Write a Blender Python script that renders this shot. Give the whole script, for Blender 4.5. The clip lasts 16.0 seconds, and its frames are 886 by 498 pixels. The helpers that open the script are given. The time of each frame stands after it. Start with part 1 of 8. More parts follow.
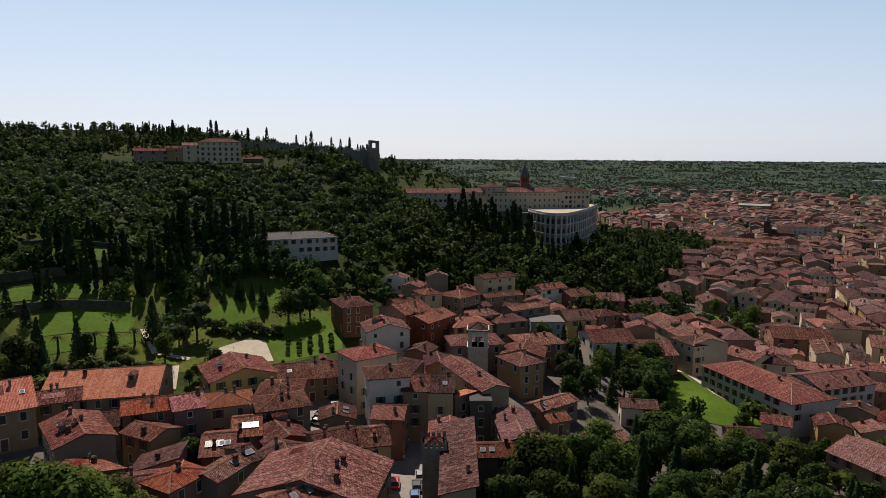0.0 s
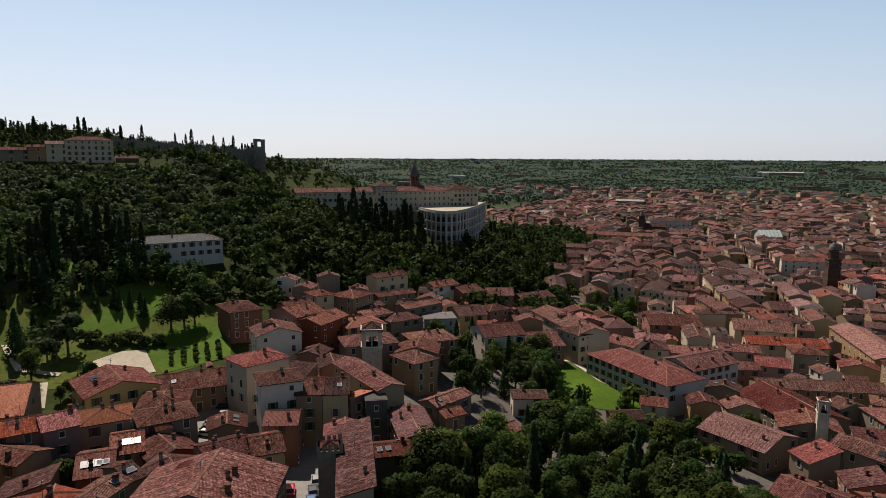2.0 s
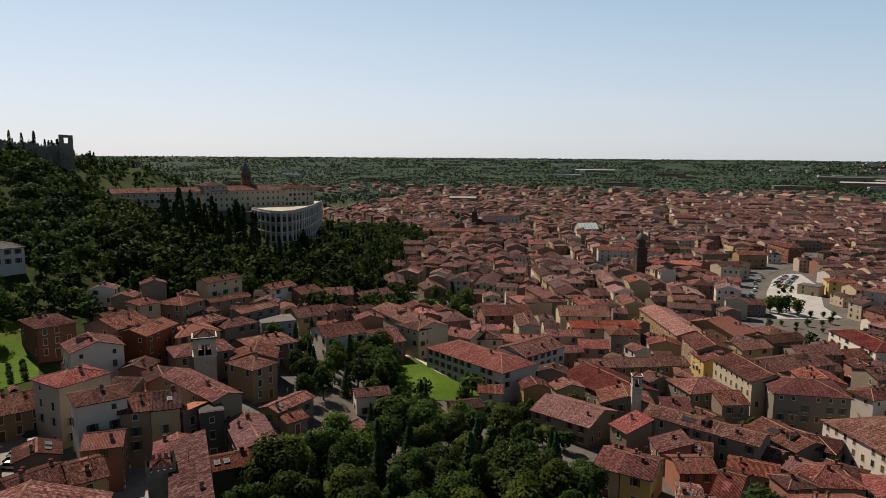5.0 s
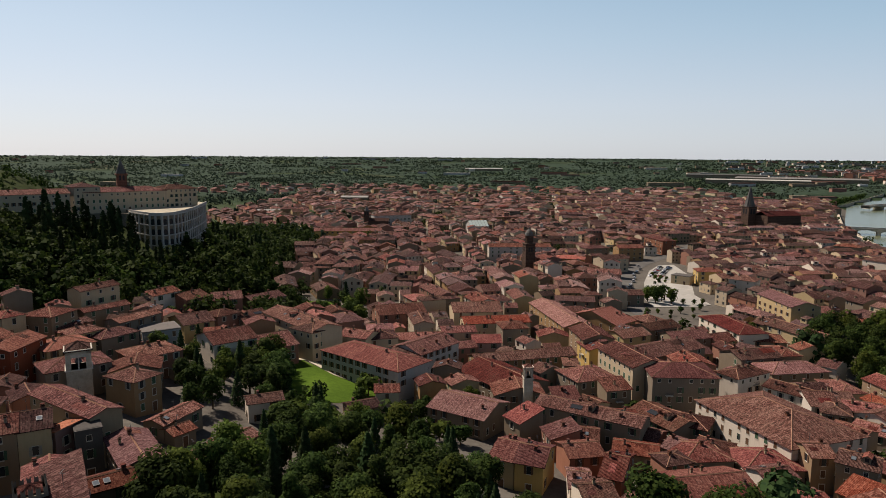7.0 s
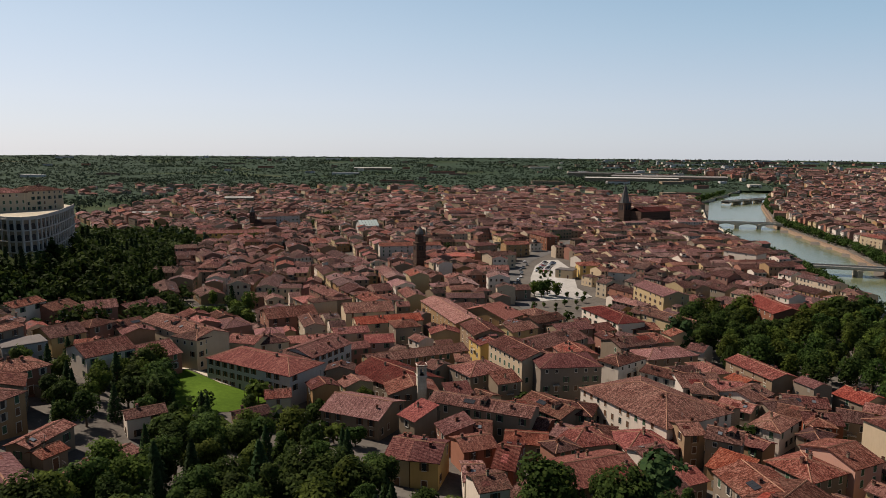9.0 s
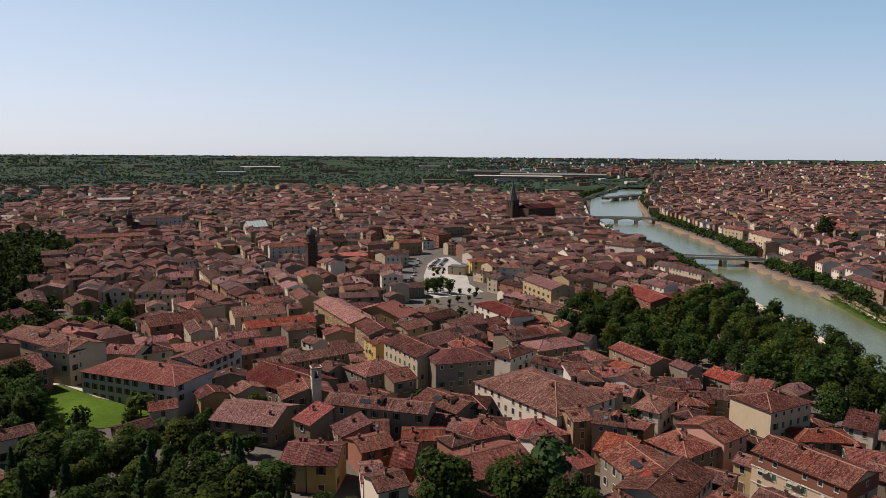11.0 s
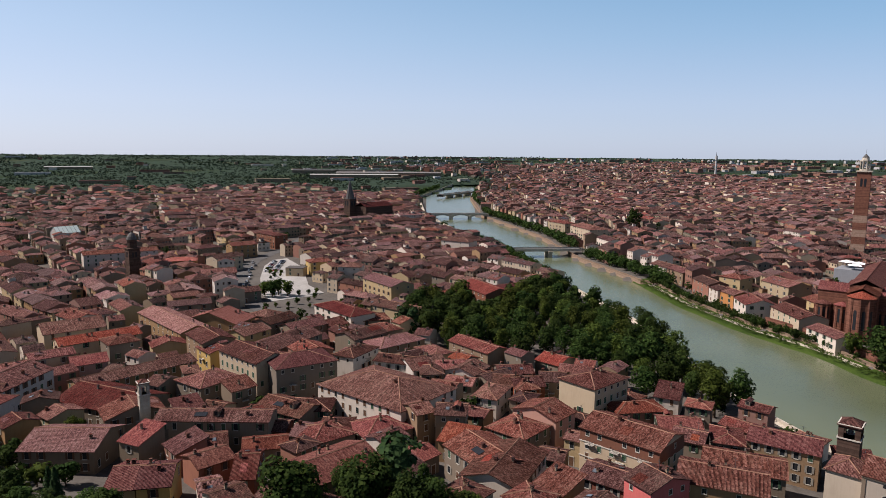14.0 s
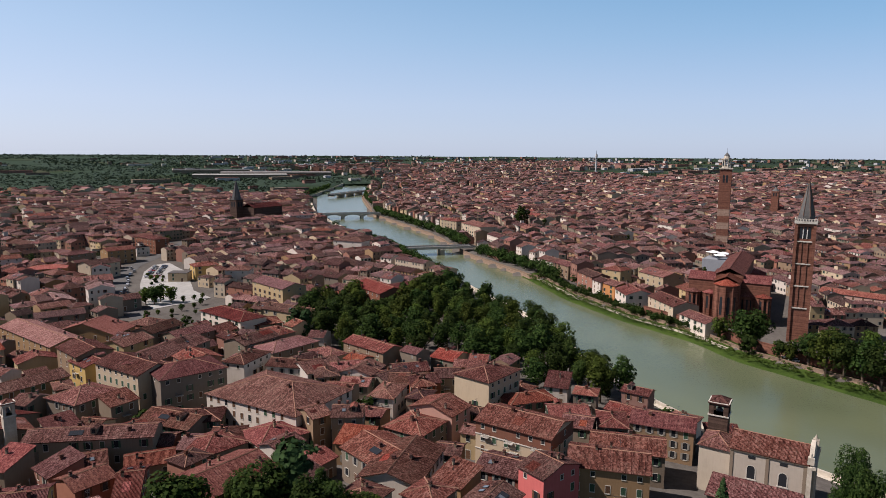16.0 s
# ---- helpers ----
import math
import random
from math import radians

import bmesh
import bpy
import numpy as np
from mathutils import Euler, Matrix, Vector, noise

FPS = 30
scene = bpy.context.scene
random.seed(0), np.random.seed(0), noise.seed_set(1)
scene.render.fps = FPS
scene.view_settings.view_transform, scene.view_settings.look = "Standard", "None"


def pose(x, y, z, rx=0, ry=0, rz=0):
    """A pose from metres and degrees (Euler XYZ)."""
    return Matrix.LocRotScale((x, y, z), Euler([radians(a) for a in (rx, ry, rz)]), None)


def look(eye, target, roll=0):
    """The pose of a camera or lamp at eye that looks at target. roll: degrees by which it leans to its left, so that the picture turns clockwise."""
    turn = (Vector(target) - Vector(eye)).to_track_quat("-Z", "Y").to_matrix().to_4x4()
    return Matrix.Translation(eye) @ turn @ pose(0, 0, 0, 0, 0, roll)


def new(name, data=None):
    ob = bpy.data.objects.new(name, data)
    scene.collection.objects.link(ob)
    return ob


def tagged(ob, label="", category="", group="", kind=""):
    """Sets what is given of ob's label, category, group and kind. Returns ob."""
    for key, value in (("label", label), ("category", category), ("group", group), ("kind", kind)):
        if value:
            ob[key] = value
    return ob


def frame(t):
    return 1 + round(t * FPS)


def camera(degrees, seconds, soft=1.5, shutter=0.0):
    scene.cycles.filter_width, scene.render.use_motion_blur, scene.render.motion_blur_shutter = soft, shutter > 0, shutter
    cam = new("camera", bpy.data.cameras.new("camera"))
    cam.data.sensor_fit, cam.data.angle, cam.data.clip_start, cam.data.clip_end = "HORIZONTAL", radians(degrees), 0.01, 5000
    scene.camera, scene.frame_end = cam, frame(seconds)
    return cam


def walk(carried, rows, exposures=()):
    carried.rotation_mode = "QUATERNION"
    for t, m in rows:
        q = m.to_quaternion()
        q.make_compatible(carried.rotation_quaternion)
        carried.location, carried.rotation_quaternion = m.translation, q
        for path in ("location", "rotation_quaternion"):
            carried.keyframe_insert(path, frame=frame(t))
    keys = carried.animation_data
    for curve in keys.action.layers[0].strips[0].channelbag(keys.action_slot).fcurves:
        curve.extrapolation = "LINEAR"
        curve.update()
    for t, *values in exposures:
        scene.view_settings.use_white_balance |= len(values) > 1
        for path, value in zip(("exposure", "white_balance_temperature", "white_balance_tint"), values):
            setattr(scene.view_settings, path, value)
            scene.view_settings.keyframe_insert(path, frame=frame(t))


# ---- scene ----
# The camera hovers 82 m above the town and turns slowly to the right.
EYE = 82.0
TURN = [  # seconds, heading, tilt, roll in degrees
    (0, -40.00, -7.92, 0.34),
    (0.5, -37.68, -7.93, 0.32),
    (1, -35.33, -7.93, 0.29),
    (1.5, -32.98, -7.95, 0.27),
    (2, -30.64, -7.97, 0.24),
    (2.5, -28.31, -7.98, 0.25),
    (3, -25.97, -8.00, 0.28),
    (3.5, -23.65, -8.02, 0.32),
    (4, -21.32, -8.03, 0.35),
    (6.5, -9.77, -8.06, 0.36),
    (7, -7.44, -8.07, 0.36),
    (7.5, -5.07, -8.08, 0.37),
    (8, -2.69, -8.08, 0.40),
    (8.5, -0.35, -8.07, 0.42),
    (9, 2.00, -8.07, 0.41),
    (11.5, 13.56, -8.13, 0.40),
    (12, 15.87, -8.13, 0.39),
    (12.5, 18.20, -8.13, 0.38),
    (13, 20.50, -8.14, 0.39),
    (13.5, 22.83, -8.14, 0.40),
    (14, 25.16, -8.15, 0.40),
    (14.5, 27.48, -8.16, 0.38),
    (15, 29.78, -8.17, 0.38),
    (15.5, 32.10, -8.17, 0.37),
    (16, 34.42, -8.18, 0.35),
]
cam = camera(67.14, 16.0, soft=0.7)


def heading(yaw, tilt, roll):
    return pose(0, 0, EYE, 0, 0, -yaw) @ pose(0, 0, 0, 90 + tilt) @ pose(0, 0, 0, 0, 0, roll)


walk(cam, [(t, heading(a, b, c)) for t, a, b, c in TURN], exposures=[(0, 0.55, 6650, 17), (4, 0.53, 6800, 16), (8, 0.52, 6900, 17), (12, 0.55, 6450, 20), (16, 0.56, 6130, 21)])

# ---- light ----
SUN_AZ, SUN_EL = -58.0, 48.0
world = bpy.data.worlds.new("sky")
scene.world = world
world.use_nodes = True
wn = world.node_tree
sky = wn.nodes.new("ShaderNodeTexSky")
sky.sky_type, sky.sun_disc = "NISHITA", False
sky.sun_elevation, sky.sun_rotation = radians(SUN_EL), radians(SUN_AZ)
sky.altitude, sky.air_density, sky.dust_density, sky.ozone_density = 100, 1.0, 0.5, 4.0
pale = wn.nodes.new("ShaderNodeHueSaturation")
pale.inputs["Saturation"].default_value = 0.72
cool = wn.nodes.new("ShaderNodeMix")
cool.data_type, cool.blend_type = "RGBA", "MULTIPLY"
cool.inputs[0].default_value, cool.inputs[7].default_value = 1.0, (0.99, 1.0, 1.10, 1)
wn.links.new(sky.outputs[0], pale.inputs["Color"])
wn.links.new(pale.outputs[0], cool.inputs[6])
wn.links.new(cool.outputs[2], wn.nodes["Background"].inputs[0])
wn.nodes["Background"].inputs[1].default_value = 0.0235
# summer haze: milky white near the sun and the horizon, clearing to blue away from it and overhead
way = wn.nodes.new("ShaderNodeTexCoord")
rise_ = wn.nodes.new("ShaderNodeSeparateXYZ")
wn.links.new(way.outputs["Generated"], rise_.inputs[0])


def veil(stops):
    n = wn.nodes.new("ShaderNodeValToRGB")
    while len(n.color_ramp.elements) < len(stops):
        n.color_ramp.elements.new(0.5)
    for e, (p, c) in zip(n.color_ramp.elements, stops):
        e.position, e.color = p, (*c, 1)
    wn.links.new(rise_.outputs[2], n.inputs[0])
    return n.outputs[0]


milky = veil(((0.0, (0.66, 0.75, 0.81)), (0.07, (0.65, 0.76, 0.83)), (0.16, (0.54, 0.71, 0.80)), (0.27, (0.39, 0.60, 0.73)), (0.42, (0.105, 0.13, 0.16)), (1.0, (0.045, 0.055, 0.07))))
clear = veil(((0.0, (0.50, 0.62, 0.72)), (0.07, (0.43, 0.59, 0.72)), (0.16, (0.25, 0.50, 0.67)), (0.27, (0.09, 0.38, 0.59)), (0.42, (0.05, 0.085, 0.125)), (1.0, (0.034, 0.048, 0.066))))
toward = wn.nodes.new("ShaderNodeVectorMath")
toward.operation = "DOT_PRODUCT"
toward.inputs[1].default_value = (math.sin(radians(SUN_AZ)), math.cos(radians(SUN_AZ)), 0)
wn.links.new(way.outputs["Generated"], toward.inputs[0])
near_sun = wn.nodes.new("ShaderNodeMapRange")
near_sun.inputs[1].default_value, near_sun.inputs[2].default_value = -0.55, 0.9
wn.links.new(toward.outputs["Value"], near_sun.inputs[0])
air = wn.nodes.new("ShaderNodeMix")
air.data_type = "RGBA"
wn.links.new(near_sun.outputs[0], air.inputs[0])
wn.links.new(clear, air.inputs[6])
wn.links.new(milky, air.inputs[7])
haze = wn.nodes.new("ShaderNodeBackground")
wn.links.new(air.outputs[2], haze.inputs[0])
haze.inputs[1].default_value = 0.475
both = wn.nodes.new("ShaderNodeAddShader")
wn.links.new(wn.nodes["Background"].outputs[0], both.inputs[0])
wn.links.new(haze.outputs[0], both.inputs[1])
wn.links.new(both.outputs[0], wn.nodes["World Output"].inputs[0])
sun = new("sun", bpy.data.lights.new("sun", "SUN"))
sun.data.energy, sun.data.angle, sun.data.color = 5.0, radians(0.55), (1.0, 0.92, 0.80)
sa, se = radians(SUN_AZ), radians(SUN_EL)
sun.matrix_world = look((0, 0, 300), (-math.sin(sa) * math.cos(se), -math.cos(sa) * math.cos(se), 300 - math.sin(se)))

# ---- materials ----
def nodes_of(name, rough=0.8, metal=0.0, spec=0.3):
    m = bpy.data.materials.new(name)
    m.use_nodes = True
    nt = m.node_tree
    b = nt.nodes["Principled BSDF"]
    b.inputs["Roughness"].default_value, b.inputs["Metallic"].default_value = rough, metal
    b.inputs["Specular IOR Level"].default_value = spec
    return m, nt, b


def add(nt, kind, **inputs):
    n = nt.nodes.new("ShaderNode" + kind)
    for k, v in inputs.items():
        s = n.inputs[int(k[1:])] if k[0] == "i" and k[1:].isdigit() else n.inputs[k]
        if hasattr(v, "is_output"):
            nt.links.new(v, s)
        else:
            s.default_value = v
    return n


def calc(nt, op, a, b=0.0):
    n = nt.nodes.new("ShaderNodeMath")
    n.operation = op
    for s, v in zip(n.inputs, (a, b)):
        if hasattr(v, "is_output"):
            nt.links.new(v, s)
        else:
            s.default_value = v
    return n.outputs[0]


def blend(nt, fac, a, b, mode="MIX"):
    n = nt.nodes.new("ShaderNodeMix")
    n.data_type, n.blend_type = "RGBA", mode
    for s, v in zip((n.inputs[0], n.inputs[6], n.inputs[7]), (fac, a, b)):
        if hasattr(v, "is_output"):
            nt.links.new(v, s)
        else:
            s.default_value = (*v, 1) if isinstance(v, tuple) and len(v) == 3 else v
    return n.outputs[2]


def ramp(nt, fac, *stops):
    n = nt.nodes.new("ShaderNodeValToRGB")
    nt.links.new(fac, n.inputs[0])
    el = n.color_ramp.elements
    while len(el) < len(stops):
        el.new(0.5)
    for e, (p, c) in zip(el, stops):
        e.position, e.color = p, (*c, 1)
    return n.outputs[0]


def chance(nt, island):
    if island:
        return add(nt, "NewGeometry").outputs["Random Per Island"]
    return add(nt, "ObjectInfo").outputs["Random"]


def noise_at(nt, vec, scale, detail=4.0, rough=0.6):
    return add(nt, "TexNoise", Vector=vec, Scale=scale, Detail=detail, Roughness=rough).outputs[0]


def bump(nt, b, height, strength, dist):
    n = add(nt, "Bump", Strength=strength, Distance=dist, Height=height)
    nt.links.new(n.outputs[0], b.inputs["Normal"])


def roof_material(name, dark, mid, light, island=False, moss=0.25):
    """Clay tiles in columns down the slope: mended runs, rain stains and lichen over them, channel shade painted in."""
    m, nt, b = nodes_of(name, 0.85, spec=0.02)
    uv = add(nt, "TexCoord").outputs["UV"]
    geo = add(nt, "NewGeometry").outputs["Position"]
    sep = add(nt, "SeparateXYZ", i0=uv)
    rnd = chance(nt, island)
    cu = calc(nt, "FLOOR", calc(nt, "DIVIDE", sep.outputs[0], 0.24))
    cv = calc(nt, "FLOOR", calc(nt, "DIVIDE", sep.outputs[1], 0.4))
    tile = add(nt, "TexWhiteNoise", Vector=add(nt, "CombineXYZ", X=cu, Y=cv).outputs[0]).outputs[0]
    column = add(nt, "TexWhiteNoise", Vector=add(nt, "CombineXYZ", X=cu, Z=7.0).outputs[0]).outputs[0]
    drift = add(nt, "CombineXYZ", X=calc(nt, "MULTIPLY", sep.outputs[0], 1.5), Y=calc(nt, "MULTIPLY", sep.outputs[1], 0.28), Z=calc(nt, "MULTIPLY", rnd, 40.0)).outputs[0]
    streak = noise_at(nt, drift, 1.0, 4.0, 0.7)
    stain = noise_at(nt, geo, 0.22, 6.0, 0.72)
    fine = noise_at(nt, geo, 2.6, 4.0, 0.7)
    pick = calc(nt, "ADD", calc(nt, "ADD", calc(nt, "MULTIPLY", tile, 0.21), calc(nt, "MULTIPLY", column, 0.09)),
                calc(nt, "ADD", calc(nt, "MULTIPLY", streak, 0.30), calc(nt, "ADD", calc(nt, "MULTIPLY", stain, 0.24), calc(nt, "MULTIPLY", fine, 0.18))))
    col = ramp(nt, pick, (0.36, dark), (0.51, mid), (0.68, light))
    lichen = ramp(nt, calc(nt, "ADD", calc(nt, "MULTIPLY", stain, 0.45), calc(nt, "MULTIPLY", fine, 0.55)), (0.5, (0, 0, 0)), (0.64, (1, 1, 1)))
    col = blend(nt, calc(nt, "MULTIPLY", lichen, moss), col, (0.13, 0.105, 0.08))
    # shade of the tile channels, painted into the colour as dark stripes
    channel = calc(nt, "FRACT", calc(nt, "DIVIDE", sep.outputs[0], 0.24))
    groove_shade = ramp(nt, channel, (0.0, (1, 1, 1)), (0.2, (0.4, 0.4, 0.4)), (0.38, (0, 0, 0)))
    col = blend(nt, calc(nt, "MULTIPLY", groove_shade, 0.34), col, (0.04, 0.024, 0.018))
    tone = add(nt, "HueSaturation", Hue=calc(nt, "ADD", 0.489, calc(nt, "MULTIPLY", rnd, 0.02)), Saturation=calc(nt, "ADD", 0.86, calc(nt, "MULTIPLY", calc(nt, "FRACT", calc(nt, "MULTIPLY", rnd, 3.7)), 0.32)),
               Value=calc(nt, "ADD", 0.5, calc(nt, "MULTIPLY", calc(nt, "FRACT", calc(nt, "MULTIPLY", rnd, 7.3)), 0.8)), Color=col)
    nt.links.new(tone.outputs[0], b.inputs["Base Color"])
    wave = calc(nt, "SINE", calc(nt, "MULTIPLY", sep.outputs[0], 2 * math.pi / 0.24))
    step = calc(nt, "FRACT", calc(nt, "DIVIDE", sep.outputs[1], 0.4))
    h = calc(nt, "ADD", calc(nt, "MULTIPLY", wave, 0.5), calc(nt, "ADD", calc(nt, "MULTIPLY", step, -0.35), calc(nt, "ADD", calc(nt, "MULTIPLY", tile, 0.3), calc(nt, "MULTIPLY", fine, 0.8))))
    bump(nt, b, h, 0.8, 0.11)
    return m


def plaster(name, col, island=False, stain=0.35, rough=0.9):
    """Painted lime plaster with rain streaks and patches."""
    m, nt, b = nodes_of(name, rough, spec=0.05)
    geo = add(nt, "NewGeometry").outputs["Position"]
    big = noise_at(nt, geo, 0.35, 5.0, 0.65)
    sc = add(nt, "Mapping", Vector=geo, Scale=(1.6, 1.6, 0.18)).outputs[0]
    streak = noise_at(nt, sc, 1.4, 4.0, 0.7)
    fine = noise_at(nt, geo, 6.0, 3.0, 0.6)
    f = calc(nt, "ADD", calc(nt, "MULTIPLY", big, 0.5), calc(nt, "MULTIPLY", streak, 0.5))
    dirty = tuple(c * 0.6 for c in col)
    pale = tuple(min(0.85, c * 1.12 + 0.02) for c in col)
    c = ramp(nt, f, (0.3, dirty), (0.52, col), (0.72, pale))
    c = blend(nt, stain, col, c)
    rnd = chance(nt, island)
    tone = add(nt, "HueSaturation", Saturation=calc(nt, "ADD", 0.85, calc(nt, "MULTIPLY", rnd, 0.3)), Value=calc(nt, "ADD", 0.85, calc(nt, "MULTIPLY", rnd, 0.25)), Color=c)
    nt.links.new(tone.outputs[0], b.inputs["Base Color"])
    bump(nt, b, fine, 0.3, 0.02)
    return m


def mottled(name, a, c, scale=1.0, rough=0.95, bumped=0.3, spec=0.03, dist=0.05):
    m, nt, b = nodes_of(name, rough, spec=spec)
    geo = add(nt, "NewGeometry").outputs["Position"]
    f = calc(nt, "ADD", calc(nt, "MULTIPLY", noise_at(nt, geo, scale * 0.08, 3.0), 0.5), calc(nt, "MULTIPLY", noise_at(nt, geo, scale, 5.0, 0.7), 0.5))
    nt.links.new(ramp(nt, f, (0.36, a), (0.64, c)), b.inputs["Base Color"])
    bump(nt, b, noise_at(nt, geo, scale * 2, 4.0), bumped, dist)
    return m


def bricks(name, a, c):
    m, nt, b = nodes_of(name, 0.9, spec=0.05)
    geo = add(nt, "NewGeometry").outputs["Position"]
    band = calc(nt, "FLOOR", calc(nt, "MULTIPLY", add(nt, "SeparateXYZ", i0=geo).outputs[2], 3.0))
    row = add(nt, "TexWhiteNoise", Vector=add(nt, "CombineXYZ", Z=band).outputs[0]).outputs[0]
    f = calc(nt, "ADD", calc(nt, "MULTIPLY", row, 0.25), calc(nt, "MULTIPLY", noise_at(nt, geo, 0.7, 5.0, 0.7), 0.75))
    nt.links.new(ramp(nt, f, (0.35, a), (0.7, c)), b.inputs["Base Color"])
    bump(nt, b, noise_at(nt, geo, 5.0, 3.0), 0.4, 0.03)
    return m


def leaves(name, dark, mid, light, through_light=0.25, rough=0.75, spec=0.03):
    """Foliage: each leaf cluster its own green, some light passing through."""
    m, nt, b = nodes_of(name, rough, spec=spec)
    geo = add(nt, "NewGeometry")
    info = add(nt, "ObjectInfo").outputs["Random"]
    f = calc(nt, "ADD", calc(nt, "MULTIPLY", geo.outputs["Random Per Island"], 0.42), calc(nt, "MULTIPLY", noise_at(nt, geo.outputs["Position"], 0.12, 3.0), 0.68))
    c = ramp(nt, f, (0.2, dark), (0.55, mid), (0.9, light))
    tone = add(nt, "HueSaturation", Hue=calc(nt, "ADD", 0.485, calc(nt, "MULTIPLY", info, 0.03)), Value=calc(nt, "ADD", 0.75, calc(nt, "MULTIPLY", info, 0.5)), Color=c)
    nt.links.new(tone.outputs[0], b.inputs["Base Color"])
    tr = add(nt, "BsdfTranslucent", Color=tone.outputs[0])
    mix = add(nt, "MixShader", Fac=through_light)
    nt.links.new(b.outputs[0], mix.inputs[1])
    nt.links.new(tr.outputs[0], mix.inputs[2])
    nt.links.new(mix.outputs[0], nt.nodes["Material Output"].inputs[0])
    return m


ROOF_TONES = {"old": ((0.0344, 0.0142, 0.0125), (0.114, 0.0456, 0.0375), (0.284, 0.146, 0.125), 0.4),
              "red": ((0.0688, 0.0206, 0.0174), (0.159, 0.0516, 0.0404), (0.284, 0.125, 0.0963), 0.15),
              "darkred": ((0.036, 0.0115, 0.0105), (0.092, 0.029, 0.025), (0.17, 0.062, 0.052), 0.3),
              "orange": ((0.181, 0.0568, 0.0366), (0.292, 0.101, 0.0693), (0.361, 0.155, 0.115), 0.08),
              "pale": ((0.0731, 0.0327, 0.0299), (0.176, 0.0808, 0.0732), (0.335, 0.185, 0.174), 0.3),
              "dark": ((0.0224, 0.0108, 0.0101), (0.0671, 0.0292, 0.0251), (0.172, 0.086, 0.0722), 0.45),
              "greytile": ((0.0899, 0.0899, 0.0899), (0.135, 0.135, 0.135), (0.187, 0.187, 0.18), 0.1),
              "grey": ((0.104, 0.0965, 0.0929), (0.175, 0.167, 0.16), (0.246, 0.238, 0.224), 0.2)}
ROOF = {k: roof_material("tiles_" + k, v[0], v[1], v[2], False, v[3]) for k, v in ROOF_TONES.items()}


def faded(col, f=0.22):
    """Mixes a roof colour towards grey: distance haze put into the tiles further out."""
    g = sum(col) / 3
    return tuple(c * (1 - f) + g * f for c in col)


FAR_ROOF = {k: roof_material("hazed_far_tiles_" + k, *[faded(c) for c in ROOF_TONES[k][:3]], True, ROOF_TONES[k][3]) for k in ("old", "red", "pale", "dark")}
WALL_TONES = {"ochre": (0.227, 0.151, 0.0882), "greige": (0.176, 0.139, 0.102), "rose": (0.218, 0.113, 0.084), "mauve": (0.16, 0.109, 0.101), "lemon": (0.336, 0.26, 0.155),
              "yellow": (0.386, 0.277, 0.126), "brick": (0.177, 0.063, 0.0403), "cream": (0.395, 0.315, 0.218), "white": (0.487, 0.428, 0.361), "palewhite": (0.378, 0.353, 0.323),
              "stone": (0.227, 0.181, 0.126), "rust": (0.148, 0.0739, 0.0521), "bluish": (0.235, 0.244, 0.248), "greyblue": (0.192, 0.2, 0.211), "pinkish": (0.386, 0.227, 0.176),
              "pink": (0.42, 0.143, 0.134), "yellowish": (0.437, 0.336, 0.21), "orangewall": (0.353, 0.176, 0.0798), "dark": (0.0664, 0.063, 0.0588)}
WALL = {k: plaster("plaster_" + k, v) for k, v in WALL_TONES.items()}
FAR_WALL = {k: plaster("far_plaster_" + k, WALL_TONES[k], True) for k in ("ochre", "greige", "rose", "lemon", "cream", "white")}
FAR_PALE = plaster("far_plaster_pale", (0.36, 0.355, 0.35), True)
WALL["beige"] = plaster("plaster_beige", (0.37, 0.32, 0.255))
M_RIDGE = mottled("ridge_tiles", (0.12, 0.06, 0.04), (0.28, 0.16, 0.11), 2.5)
M_TRIM = mottled("pale_stone_trim", (0.336, 0.312, 0.264), (0.48, 0.448, 0.384), 2.0, 0.85)
M_PANE, nt_, b_ = nodes_of("window_pane", 0.25, spec=0.25)
b_.inputs["Base Color"].default_value = (0.02, 0.022, 0.025, 1)
M_SHUT = {k: mottled("shutter_" + k, a, c, 3.0, 0.6) for k, a, c in (("green", (0.03, 0.06, 0.04), (0.06, 0.10, 0.06)), ("brown", (0.07, 0.04, 0.025), (0.14, 0.08, 0.05)), ("grey", (0.16, 0.15, 0.13), (0.26, 0.24, 0.2)))}
M_BRICK = bricks("old_red_brick", (0.1, 0.044, 0.03), (0.19, 0.088, 0.06))
M_DARKBRICK = bricks("dark_weathered_brick", (0.042, 0.027, 0.021), (0.096, 0.063, 0.048))
M_STONE = mottled("weathered_limestone", (0.26, 0.23, 0.18), (0.48, 0.43, 0.35), 0.8)
M_WHITE = mottled("white_marble", (0.62, 0.6, 0.56), (0.78, 0.76, 0.72), 0.8)
M_RUIN = mottled("dark_rubble_stone", (0.09, 0.08, 0.065), (0.2, 0.175, 0.14), 0.9, 0.95, 0.6)
# rubble stone darkened by half and slightly greener: terrace walls' shade put into colour
M_SHADED_RUIN = mottled("shaded_terrace_stone", (0.035, 0.036, 0.025), (0.085, 0.08, 0.058), 0.9, 0.95, 0.6)
M_PAVE = mottled("town_paving", (0.0654, 0.0577, 0.05), (0.115, 0.106, 0.0924), 0.6)
M_ROAD = mottled("asphalt", (0.077, 0.0743, 0.0715), (0.11, 0.107, 0.102), 0.8)
M_PLAZA = mottled("pale_paving", (0.23, 0.222, 0.205), (0.34, 0.33, 0.305), 0.5)
M_YARD = mottled("worn_grey_paving", (0.15, 0.14, 0.125), (0.24, 0.225, 0.2), 0.5)
M_GRAVEL = mottled("pale_gravel", (0.28, 0.25, 0.19), (0.42, 0.38, 0.3), 0.7)
